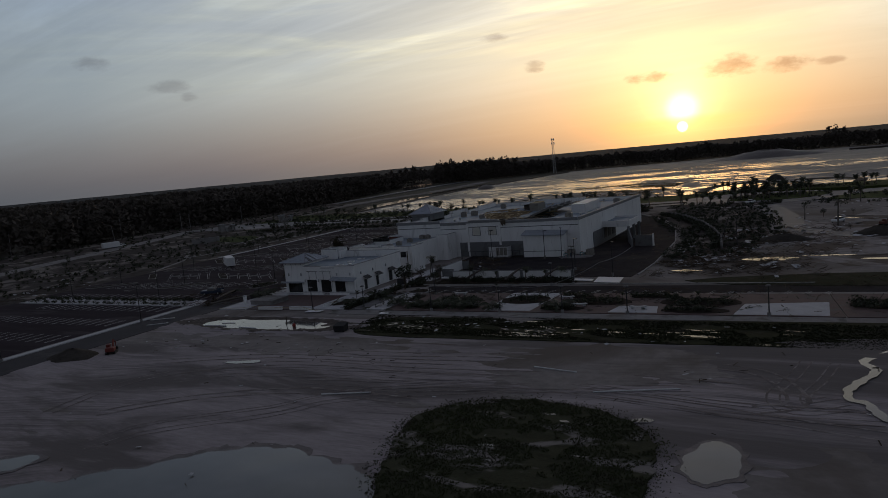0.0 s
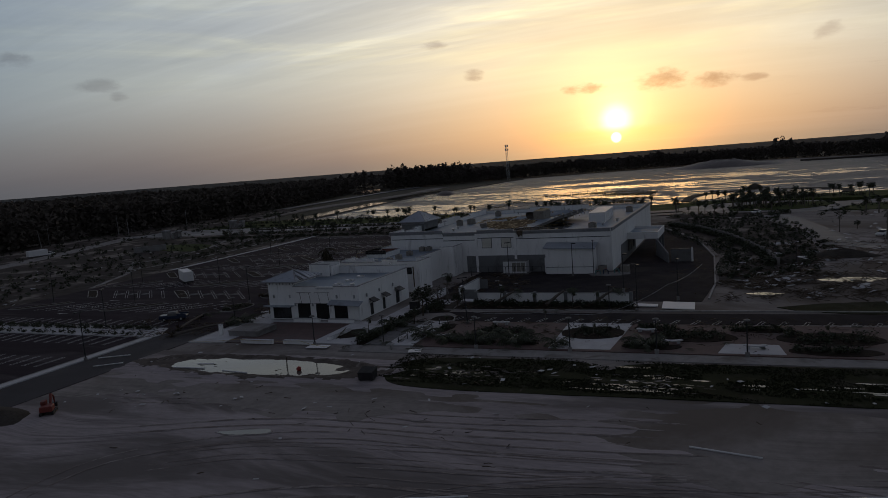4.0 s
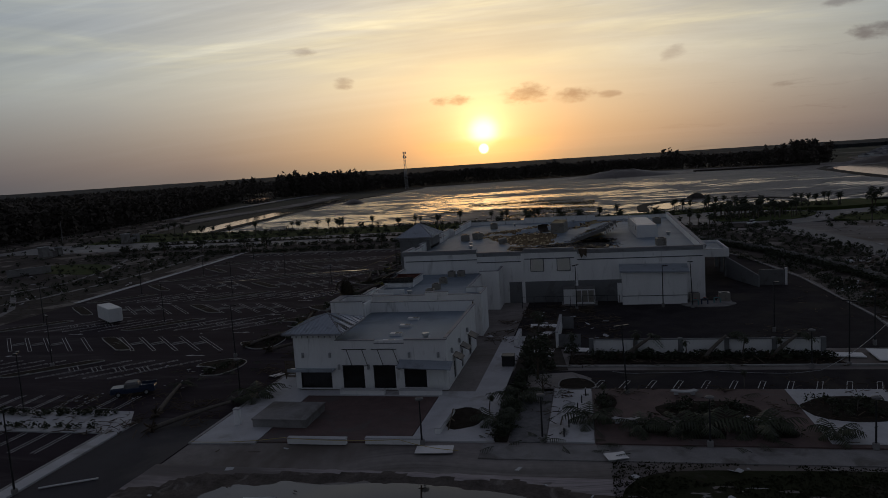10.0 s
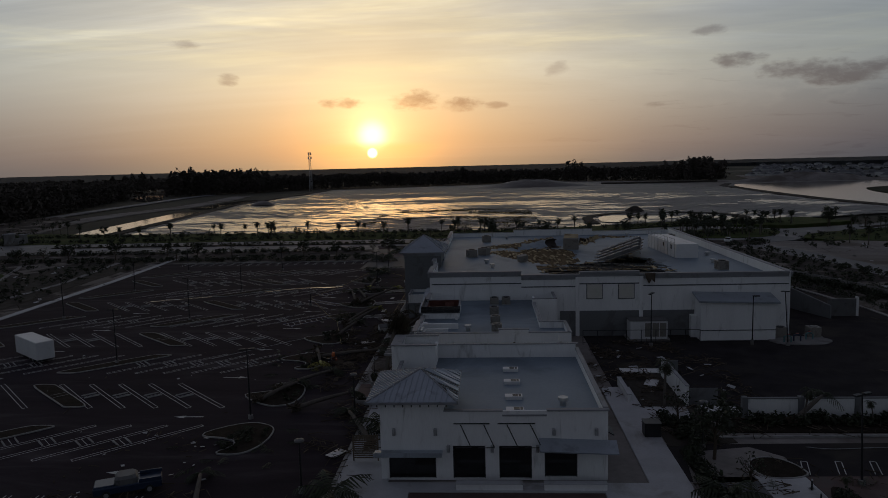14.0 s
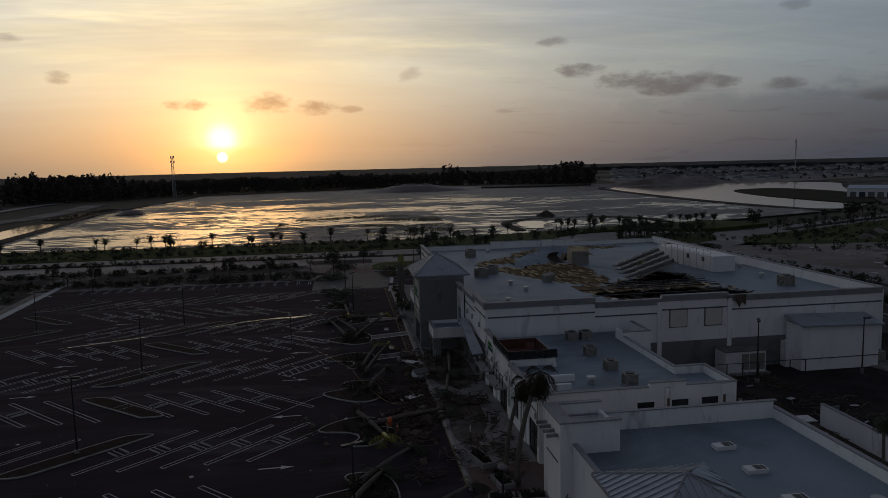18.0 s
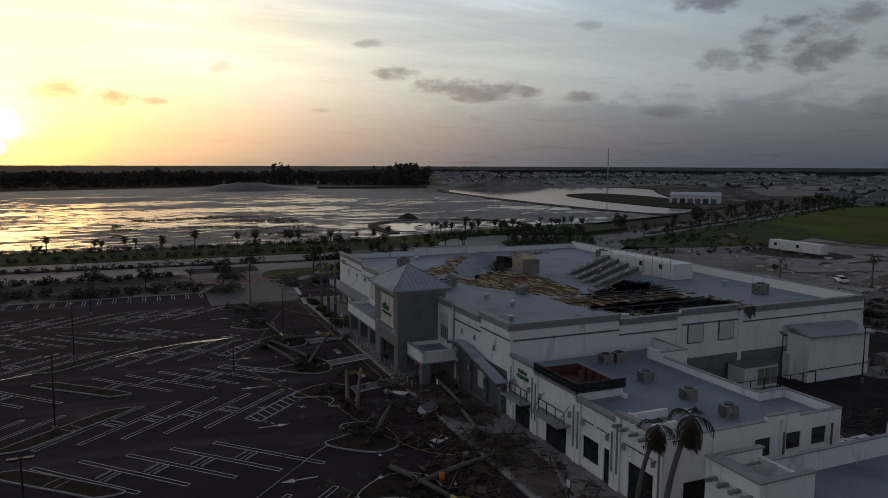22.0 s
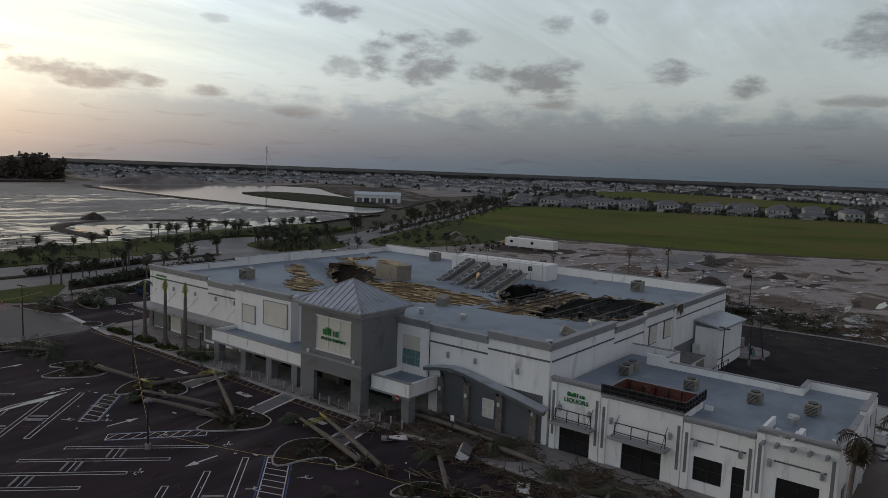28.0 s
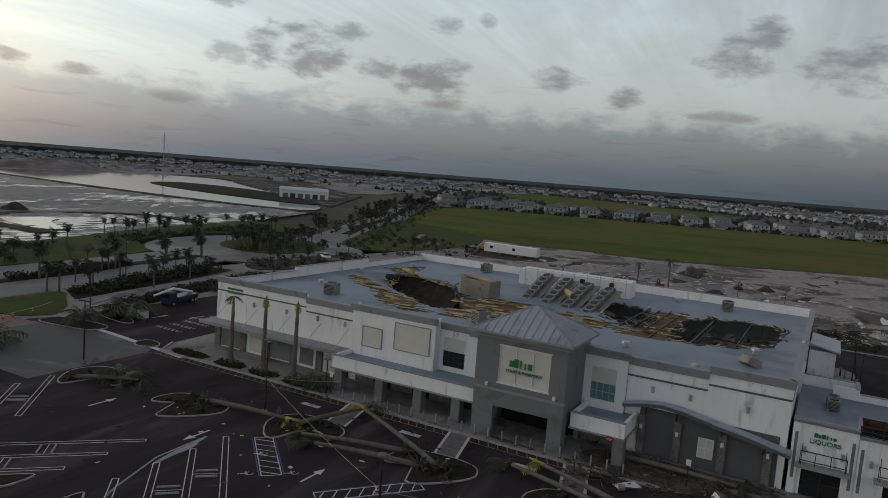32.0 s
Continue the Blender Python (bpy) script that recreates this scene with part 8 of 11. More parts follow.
sabal = [palm("sabal palm with a round shaggy crown", h, 0.2, 0.16, 30, 1.9, 20 + i, 0.25 * i, "roadside palms", 7, (-0.7, 1.3), 1.1, 7, 0.09) for i, h in enumerate((5.2, 6.2, 4.4))]
SHORE = []
sr = random.Random(4)
for x0 in (-158, -136, -131, -118, -104, -99, -86, -80, -75, -62, -50, -44, -39, -30, -20, -9, -2, 6, 12, 20, 31, 38, 46):
    for _ in range(sr.choice((1, 1, 2))):
        SHORE.append((x0 + sr.uniform(-2.5, 2.5), 168 + sr.uniform(-5, 8)))
scatter(sabal, SHORE, (0.75, 1.08), 2)
ROUND = []
for _ in range(40):
    a, q = sr.uniform(0, 6.28), sr.uniform(0.1, 1.0) ** 0.5
    ROUND.append((94 + 17 * q * math.cos(a), 151 + 12 * q * math.sin(a), 0.85))
for _ in range(8):
    ROUND.append((sr.uniform(56, 96), sr.uniform(115, 127), 0.85))
for _ in range(26):
    ROUND.append((sr.uniform(64, 135), sr.uniform(180, 196), 0.85))
for _ in range(7):
    s = sr.uniform(0, 1)
    ROUND.append((4 + 58 * s, 131.5 + 9.5 * s + sr.uniform(-0.8, 0.8), 0.95))
for i in range(70):
    s = i / 70
    x, y = 140 + 420 * s, 158 + 205 * s
    ROUND.append((x + sr.choice((-8, 8, 12, -12)) + sr.uniform(-3, 3), y + sr.uniform(-4, 4) + sr.choice((-9, 9)), 0.85))
scatter(sabal, ROUND, (0.85, 1.25), 3)
scatter(sabal, [(22.0, 123.7), (26.4, 120.7), (30.7, 121.7), (41.5, 126.8), (36, 124), (4.9, 120.6), (6.5, 119.5), (13.8, 125.8), (15.3, 122.5), (21.7, 113.1), (32.7, 115.6), (120.8, 114.2), (123.8, 109.2), (-182, 196), (-188, 200), (-176, 192)], (0.8, 1.0), 5)
stripped = palm("tall palm with a thin storm-torn crown on the site", 6.4, 0.2, 0.14, 9, 1.7, 52, 0.2, "site palms", 8, (-0.6, 1.2), 1.2, 0, 0.06)
scatter([stripped], [(115.4, 42.2), (129.1, 36.9), (107, 60, 0.6)], (0.98, 1.1), 15)
royal = palm("tall storm-bent palm with a swept ragged crown", 7.2, 0.22, 0.16, 13, 2.5, 41, 0.9, "palms by the shops", 15, (-1.2, 1.1), 1.9, 12, 0.05)
bent = palm("palm by the shops with brown hanging fronds", 6.3, 0.15, 0.11, 11, 1.75, 47, 1.3, "palms by the shops", 13, (-1.3, 1.0), 2.0, 14, 0.045, surface("brown_frond", (0.040, 0.034, 0.022), 0.85, 0.4, 0.7, 6.0, 0.1, island=0.4, spec=0.1))
bent.matrix_basis = pose(-3.6, -26.5, 0.16, 0, 0, -8) @ Matrix.Scale(1.34, 4)
copy_thing(bent, pose(-3.2, -29.0, 0.16, 0, 0, -14) @ Matrix.Scale(1.18, 4))
scatter([royal], [(28.5, -33), (25.5, -60, 0.6), (28.4, -57, 0.55), (37.6, -54.6, 0.6), (42.0, -62.4, 0.5), (46.4, -63.4, 0.5), (53.4, -63.0, 0.45), (52.8, -49.8, 0.6), (54.7, -38.4, 0.75), (59.4, -38.3, 0.7), (41.3, -38.3, 0.8), (33.6, -37.5, 0.75), (62, -57, 0.5), (80, -57, 0.5), (93, -57, 0.6), (48, -38.4, 0.6)], (0.6, 0.9), 7)
bushpalm = thing("small_palm", "low bushy palm in a planting bed", "palm tree", "bedding palms", (0, 0, -60))
part("crown", crown(14, 1.9, 77, 10, (0.1, 1.1), 1.4, 0.06), FROND, bushpalm)
part("stem", Mesh().tube([(0, 0, -0.3), (0, 0, 0.12)], [0.16, 0.12], 8), BARK, bushpalm)
scatter([bushpalm], [(-6.0, 94.5, 1.7, 1.6), (-5.7, 49.6, 1, 0.5), (-5.6, 51.2, 1, 0.5), (2.6, 95, 1.6, 0.5), (-18, 110, 1.5, 0.5), (-18.6, 68, 1.2, 0.4), (-21, 92, 1.8, 0.4), (41, -63.4, 1, 0.4), (44.2, -63.2, 1, 0.4), (47, -63, 1.2, 0.4), (51.4, -63, 1.2, 0.4), (53, -62.8, 1, 0.4), (58, -64, 1, 0.4), (70, -63, 1.2, 0.4), (26.4, -62, 1, 0.4), (28, -55.5, 1.1, 0.4), (36, -61, 1, 0.4), (-4, -55, 1.2, 0.4), (-1.8, -40, 1.0, 0.4)], (0.9, 1.2), 8)

# the three topped palms before the store
for i, (y, h) in enumerate(((63.9, 9.0), (58.4, 9.9), (53.4, 10.0))):
    t = thing("topped_palm", "royal palm stripped of its leaves by the storm", "palm tree", "stripped palms before the store", (-6.0, y, 0.14))
    tr, top = trunk(h - 2.0, 0.30, 0.2, 0.05, seed=i)
    part("trunk", tr, BARK, t, smooth=True)
    part("crownshaft", Mesh().tube([top, (top[0], top[1], h - 1.0), (top[0] + 0.05, top[1], h)], [0.2, 0.17, 0.06], 9), SHAFT, t, "bare yellow-green crown shaft", smooth=True)
    m = Mesh()
    r = random.Random(i)
    for k in range(4 if i else 7):
        frond(m, (0, 0, 0), r.uniform(0, 6.28), -0.9 if i else 0.1, 1.5, 1.2, 8, 0.05, r)
    c = part("torn_fronds", m, FRONDY if i else FROND, t, "few torn fronds")
    c.location = (top[0], top[1], h - 0.1)
    for a in range(3):
        part("prop", Mesh().bar((0.9 * math.cos(a * 2.1), 0.9 * math.sin(a * 2.1), 0.05), (0.12 * math.cos(a * 2.1), 0.12 * math.sin(a * 2.1), 1.7), 0.09), WOODM, t, "timber prop")

# palms thrown down across the islands
FALLEN = [((-22.0, 72.5), (-18.8, 65.0), 0.5, 0), ((-17.6, 55.5), (-17.0, 44.8), 0.4, 1), ((-17.6, 43.8), (-8.4, 40.6), 0.35, 0), ((-15.4, 31.0), (-19.0, 41.0), 0.35, 0), ((-17.4, 28.6), (-20.0, 38.6), 0.35, 0), ((-16.6, 27.0), (-10.6, 39.6), 0.9, 1),
          ((-15.2, 7.4), (-11.4, 19.0), 0.7, 1), ((-15.6, 9.6), (-12.6, 21.6), 0.4, 0), ((-2.6, 15.0), (-4.2, 3.4), 0.6, 0), ((-4.2, 4.4), (-5.6, -3.4), 0.45, 0), ((-15.4, -12.2), (-7.0, -10.0), 0.4, 0), ((-16.6, -7.6), (-14.0, -16.5), 0.5, 1), ((-17, -26.5), (-11.8, -20.5), 0.4, 0),
          ((-13, -34), (-7.6, -29.6), 0.4, 0), ((-18, -31), (-14.8, -25.5), 0.45, 0), ((-2.5, -44), (-6.2, -36), 0.4, 0), ((-15.2, 0.2), (-12.6, 3.4), 1.5, 0), ((40, -38.6), (43.6, -36.8), 2.2, 0), ((50, -38.8), (53, -36.9), 2.4, 0), ((58, -38.6), (61.5, -36.8), 2.4, 0), ((-11, -66), (-5.6, -58.5), 0.5, 0), ((-13.2, -62), (-16.4, -52), 0.4, 0)]
for i, (a, b, lift, torn_top) in enumerate(FALLEN):
    t = thing("fallen_palm", "palm trunk thrown down by the storm, roots torn up" if not torn_top else "snapped palm trunk with a yellow torn crown shaft", "fallen palm", "fallen palms", (a[0], a[1], 0.2))
    d = Vector((b[0] - a[0], b[1] - a[1], lift))
    n = 9
    pts = [d * (k / n) + Vector((0, 0, 0.12 * math.sin(k / n * math.pi) + 0.12)) for k in range(n + 1)]
    part("trunk", Mesh().tube(pts, [(0.30 - 0.10 * k / n + 0.015 * (k % 2)) * (1 + 0.25 * math.sin(0.6 + 2.2 * k / n) - 0.3) for k in range(n + 1)], 10), BARK, t, smooth=True)
    r = random.Random(i)
    rb = Mesh()
    for k in range(26):
        e = Vector((r.gauss(0, 1), r.gauss(0, 1), r.gauss(0.1, 0.6))).normalized() * r.uniform(0.5, 1.0)
        rb.bar(Vector((0, 0, 0.25)), Vector((0, 0, 0.25)) + e, 0.12)
    part("root_ball", rb, TWIG, t, "torn brown root ball")
    if torn_top:
        e = pts[-1]
        u = d.normalized()
        part("crownshaft", Mesh().tube([e, e + u * 1.1, e + u * 1.8], [0.21, 0.16, 0.05], 9), SHAFT, t, "yellow-green torn crown shaft", smooth=True)
    m = Mesh()
    for k in range(5 if torn_top else 11):
        frond(m, pts[-1] + d.normalized() * 0.3, math.atan2(d.y, d.x) + r.uniform(-1.5, 1.5), r.uniform(-0.1, 0.5), r.uniform(1.4, 2.6), 1.0, 10, 0.05, r)
    part("fronds", m, FRONDY if torn_top else FROND, t, "matted torn fronds")


def leafy(m, c, rad, n, r, size=0.3, flat=0.8):
    """A ragged clump of leaves."""
    for _ in range(n):
        p = Vector((r.gauss(0, 1), r.gauss(0, 1), r.gauss(0, 1))).normalized() * rad * r.uniform(0.35, 1.0)
        p.z *= flat
        p += Vector(c)
        a, b = Vector((r.gauss(0, 1), r.gauss(0, 1), r.gauss(0, 0.6))).normalized() * size * r.uniform(0.6, 1.4), Vector((r.gauss(0, 1), r.gauss(0, 1), r.gauss(0, 0.6))).normalized() * size * r.uniform(0.4, 0.9)
        m.add([p - a, p + b, p + a, p - b], [(0, 1, 2, 3)])


def broadleaf(label, h, seed, bare=False):
    t = thing("tree", label, "tree", "roadside trees", (0, 0, -60))
    r = random.Random(seed)
    tr = Mesh().tube([(0, 0, -0.2), (0.1, 0, h * 0.3), (0.1, 0.1, h * 0.55)], [0.16, 0.12, 0.08], 7)
    cr = Mesh()
    for k in range(9):
        a = k * 2.4
        e = Vector((math.cos(a) * h * 0.24, math.sin(a) * h * 0.24, h * (0.55 + 0.045 * k)))
        tr.tube([(0.1, 0.05, h * (0.28 + 0.03 * k)), e], [0.06, 0.02], 5)
        leafy(cr, e, h * 0.17, 20 if bare else 60, r, 0.18 if bare else 0.24)
    part("trunk", tr, TWIG, t)
    part("crown", cr, LEAF, t)
    return t


oaks = [broadleaf("young broadleaf tree with a ragged crown", 5.0, 3), broadleaf("small roadside tree with thinned leaves", 4.2, 8, True)]
OAKS = []
for i in range(28):
    OAKS.append((-150 + i * 7.2 + sr.uniform(-2, 2), sr.choice((98, 102, 108, 156, 161, 172)) + sr.uniform(-2, 2)))
for i in range(6):
    OAKS.append((sr.uniform(10, 60), sr.choice((118, 130, 150)) + sr.uniform(-2, 3)))
for i in range(40):
    s = sr.uniform(0, 1)
    OAKS.append((150 + 400 * s + sr.choice((-14, 14)), 162 + 195 * s + sr.uniform(-5, 5), 1.4))
OAKS += [(-12, 118), (30.6, -53, 0.8), (29.5, -47, 1.0), (28.6, -38, 0.9), (33.4, -40, 0.7), (118, 33, 0.5), (112, 66, 0.5), (120, 70, 0.5), (92, 50, 0.5)]
scatter(oaks, OAKS, (0.8, 1.25), 9)


def shrubs(name, label, spots, size, seed, mat=LEAF, z=0.1, per=34, leaf=0.2):
    """A planting of low ragged shrubs."""
    r, m = random.Random(seed), Mesh()
    for s in spots:
        q = size * r.uniform(0.6, 1.3)
        leafy(m, (s[0], s[1], z + q * 0.5), q, per, r, leaf, 0.7)
    return solid(name, m, mat, label, "shrubs", kind="stuff")


def along(a, b, n, w, r):
    return [(a[0] + (b[0] - a[0]) * (i + r.random()) / n + r.uniform(-w, w), a[1] + (b[1] - a[1]) * (i + r.random()) / n + r.uniform(-w, w)) for i in range(n)]


H = []
for a, b, n, w in (((-150, 115.5), (-30, 115.5), 130, 2), ((-150, 98), (-26, 97), 150, 4), ((-150, 139), (-6, 134.4), 70, 0.8), ((-200, 158), (20, 156), 150, 3), ((-200, 176), (40, 176), 190, 4), ((9, 115.5), (46, 125), 120, 2.6), ((6, 134), (36, 139.2), 46, 0.6)):
    H += along(a, b, n, w, sr)
shrubs("hedge", "dark roadside hedges and ground cover", H, 1.2, 12, per=54, leaf=0.3)
shrubs("hedge", "dark hedges between road and side lot", along((0, 95.5), (9, 103.4), 46, 1.5, sr) + along((9, 103.4), (50, 111.5), 110, 1.8, sr) + along((26, 82), (29, 104), 40, 1.2, sr), 0.95, 26, per=48, leaf=0.26)
shrubs("hedge", "dark hedges round the roundabout lawns", along((58, 178), (130, 192), 90, 5, sr) + along((78, 140), (112, 160), 60, 6, sr) + along((150, 168), (520, 350), 260, 9, sr) + along((150, 150), (420, 280), 120, 8, sr), 1.3, 13, per=36, leaf=0.3)
shrubs("bed_shrubs", "battered shrubs in the park's beds", [p for cx, cy, rx, ry in ((47.6, -57.5, 3.6, 2.0), (61.6, -56.4, 3.6, 2.6), (76, -57, 4.4, 2.2), (93, -57, 5.4, 2.4), (37.6, -55.6, 0.9, 2.2), (70.5, -53, 2.8, 0.8), (85, -53, 4, 0.8), (41.9, -62.6, 1.4, 0.9), (46.4, -63.6, 1.8, 0.9), (53.4, -63.2, 1.6, 0.8), (70, -63, 3, 1.0), (92, -63, 3.4, 1.2)) for p in [(cx + rx * sr.uniform(-1, 1), cy + ry * sr.uniform(-1, 1)) for _ in range(int(rx * 8))]], 0.7, 14, per=40, leaf=0.16)
shrubs("bed_shrubs", "battered shrubs in the far beds of the park", [(cx + rx * sr.uniform(-1, 1), cy + ry * sr.uniform(-1, 1)) for cx, cy, rx, ry in ((122, -57, 7, 3.4), (139, -56, 7.4, 3.6), (156, -55, 7, 3.4), (168, -60, 4.6, 1.6), (130, -63, 5.5, 1.1), (147, -62, 5.5, 1.1)) for _ in range(int(rx * 8))], 0.8, 44, per=36, leaf=0.2)
shrubs("bed_shrubs", "dark shrubs along the yard wall", along((36, -38.0), (65, -38.2), 80, 0.7, sr) + along((27.5, -66), (27.5, -46), 50, 0.5, sr) + along((28, -36), (30, -44), 24, 1.4, sr), 0.85, 15, per=60, leaf=0.22)
shrubs("bed_shrubs", "low green bedding plants before the store", along((-5.8, 50.9), (-5.8, 54.6), 16, 0.8, sr) + along((-5.8, 56.5), (-5.8, 60.1), 16, 0.8, sr) + along((-5.8, 62.1), (-5.8, 66.3), 18, 0.8, sr) + along((-5.8, 68.8), (-5.8, 74.2), 22, 0.8, sr), 0.42, 16, GRASS, 0.2, 40, 0.12)
shrubs("island_shrubs", "torn shrubs on the parking islands", [(x + sr.uniform(-2, 2), y + sr.uniform(-3, 3)) for y0, y1, lean, xe in BAYS for x, y in ((-16.0 - (3 if y0 > 50 else 0), (y0 + y1) / 2),) for _ in range(16)], 0.4, 17, per=34, leaf=0.16)
shrubs("scrub", "dark weeds and bushes west of the lot", [(sr.uniform(-150, -90), sr.uniform(-90, 92)) for _ in range(420)], 0.9, 25, per=24, leaf=0.32)
shrubs("scrub", "dark bushes on the weedy land by the wood", [(x, y) for x, y in ((sr.uniform(-280, -150), sr.uniform(-120, 300)) for _ in range(700)) if inside(x, y, [(-152, -120), (-152, 128), (-185, 160), (-225, 290), (-262, 300), (-290, 211), (-276, 128), (-244, 44), (-260, -120)])], 1.1, 41, per=20, leaf=0.4)
shrubs("strip_shrubs", "shrubs between the two lots", along((-80, -62.0), (-19, -61.6), 110, 0.7, sr) + along((-80, -65.8), (-17, -65.8), 50, 0.6, sr) + along((-107, 20), (-104, 98), 90, 6, sr), 0.7, 18, per=34, leaf=0.2)
shrubs("wall_shrubs", "dark shrubs before the panel wall", along((88.2, 4), (86.6, 18), 24, 0.5, sr) + along((86.6, 18), (82.4, 36), 32, 0.5, sr) + along((82.4, 36), (77, 55), 34, 0.5, sr) + along((77, 55), (68.6, 75), 36, 0.5, sr) + along((68.6, 75), (59, 91), 30, 0.5, sr), 1.15, 27, per=60, leaf=0.26)
shrubs("scrub", "dark bushes and weeds beside the service drive", [(x, y) for x, y in ((sr.uniform(62, 104), sr.uniform(-14, 118)) for _ in range(900)) if inside(x, y, [(80, -14), (96, -8), (103, 30), (100, 70), (92, 116), (62, 114), (52, 106), (64, 82), (74.5, 51), (79, 20)])], 0.75, 29, per=30, leaf=0.26)
shrubs("scrub", "dark bushes on the lawns by the roundabout", [(sr.uniform(56, 98), sr.uniform(114, 129)) for _ in range(60)] + [(sr.uniform(106, 170), sr.uniform(100, 150)) for _ in range(120)], 1.0, 30, per=34, leaf=0.3)
shrubs("wall_shrubs", "dark shrubs along the service drive", along((79, -10), (80, 24), 40, 2.0, sr) + along((78, 26), (58, 84), 70, 2.2, sr) + along((88, 34), (66, 92), 60, 2.0, sr), 0.9, 19, per=38, leaf=0.2)

# grass tufts on the oval and the swale, and reeds in the flood
def tufts(name, label, spots, h, w, seed, mat, z):
    r, m = random.Random(seed), Mesh()
    for x, y in spots:
        for _ in range(3):
            a = r.uniform(0, 6.28)
            q, s = Vector((math.cos(a), math.sin(a), 0)) * w * r.uniform(0.5, 1.2), Vector((r.gauss(0, 0.3) * h, r.gauss(0, 0.3) * h, h * r.uniform(0.5, 1.2)))
            p = Vector((x + r.gauss(0, w), y + r.gauss(0, w), z))
            m.add([p - q, p + q, p + s], [(0, 1, 2)])
    return solid(name, m, mat, label, "grass", kind="stuff")


def bare(x, y):
    """Where the oval patch is washed bare."""
    n = noise.noise((x * 0.22, y * 0.34, 5)) + 0.6 * noise.noise((x * 0.9, y * 0.9, 2))
    for cx, cy, rx, ry in ((84, -117, 4.6, 3.2), (94, -118.2, 3.6, 1.8), (88, -127, 5, 2.0)):
        n += 0.75 * max(0.0, 1 - ((x - cx) / rx) ** 2 - ((y - cy) / ry) ** 2)
    return n > 0.34


tufts("grass_tufts", "long dark grass of the oval patch", [p for p in ((sr.uniform(71, 100), sr.uniform(-138, -106.5)) for _ in range(26000)) if inside(p[0], p[1], OVAL) and not bare(*p)], 0.15, 0.06, 21, OVALG, 0.23)
tufts("grass_tufts", "grass creeping out over the sand and water", [(x, y) for i in range(2600) for bx, by in (OVAL[(i * 7) % len(OVAL)],) for x, y in ((bx + sr.gauss(0, 0.7), by + sr.gauss(0, 0.7)),)], 0.12, 0.06, 28, OVALG, 0.14)
tufts("grass_tufts", "long dark grass of the swale", [(x, y) for x, y in ((sr.uniform(38, 150), sr.uniform(-83, -70.5)) for _ in range(17000)) if noise.noise((x * 0.12, y * 0.3, 3)) > -0.25], 0.14, 0.10, 22, SWALE, 0.05)
tufts("marsh_reeds", "dull reeds standing in the flood water", [(x, y) for x, y in ((sr.uniform(-50, 34), sr.uniform(203, 330)) for _ in range(10000)) if noise.noise((x * 0.02, y * 0.045, 9)) + 0.25 * noise.noise((x * 0.1, y * 0.2, 1)) > 0.02], 0.5, 0.2, 23, REEDM, -0.78)
tufts("marsh_reeds", "thin reeds along the flooded shore", [(x, y) for x, y in ((sr.uniform(-130, 40), sr.uniform(182, 400)) for _ in range(1600)) if noise.noise((x * 0.03, y * 0.06, 5)) > 0.12], 0.5, 0.16, 24, REEDM, -0.78)


# ---------------------------------------------------------------- woods and the far country
def pines(name, label, spots, hs, seed, mat=PINE, wide=0.20, tiers=4):
    """Ragged dark trees, each a stack of torn skirts round a stem."""
    r, m = random.Random(seed), Mesh()
    for x, y in spots:
        h = r.uniform(*hs) * (1 + 0.25 * noise.noise((x * 0.02, y * 0.02, 2)))
        w = h * wide * r.uniform(0.8, 1.3)
        for k in range(tiers):
            z0, z1 = h * (0.06 + 0.72 * k / tiers), h * min(1.0, 0.42 + 0.62 * (k + 1) / tiers)
            q = w * (1.05 - 0.72 * (k / tiers) ** 1.6) * (r.uniform(0.75, 1.15) if tiers > 4 else 1.0)
            if tiers > 4:
                z1 = z0 + h * r.uniform(0.16, 0.30)
            n, o = 7, r.random() * 6
            v = [(x + q * r.uniform(0.65, 1.2) * math.cos(o + 6.283 * i / n), y + q * r.uniform(0.65, 1.2) * math.sin(o + 6.283 * i / n), -1 + z0 + h * r.uniform(-0.05, 0.07)) for i in range(n)]
            v.append((x + r.gauss(0, 0.12) * w, y + r.gauss(0, 0.12) * w, -1 + z1))
            m.add(v, [(i, (i + 1) % n, n) for i in range(n)])
    return solid(name, m, mat, label, "woods", kind="stuff")


WOOD = [(-1200, -120), (-250, 42), (-272, 130), (-266, 200), (-276, 285), (-292, 349), (-318, 438), (-352, 560), (-350, 636), (-292, 690), (-250, 726), (-216, 796), (-130, 820), (-36, 846), (30, 868), (150, 880), (250, 815), (296, 800), (304, 850), (240, 960), (100, 960), (-160, 900), (-500, 900), (-1300, 620)]
near_rows = []
for a, b, n, w in (((-900, -60), (-248, 46), 240, 26), ((-246, 46), (-270, 130), 90, 7), ((-270, 130), (-264, 200), 70, 7), ((-264, 200), (-274, 285), 80, 7), ((-274, 285), (-289, 349), 60, 7), ((-289, 349), (-316, 438), 80, 8), ((-316, 438), (-350, 560), 90, 9), ((-350, 560), (-346, 636), 50, 8), ((-346, 636), (-250, 720), 100, 8), ((-250, 720), (-216, 792), 60, 8), ((-216, 792), (-130, 816), 70, 8), ((-130, 816), (-36, 842), 80, 8), ((-36, 842), (40, 868), 70, 8), ((40, 866), (170, 890), 110, 9), ((170, 880), (250, 812), 60, 8), ((240, 812), (306, 802), 60, 5)):
    near_rows += along(a, b, n, w, sr)


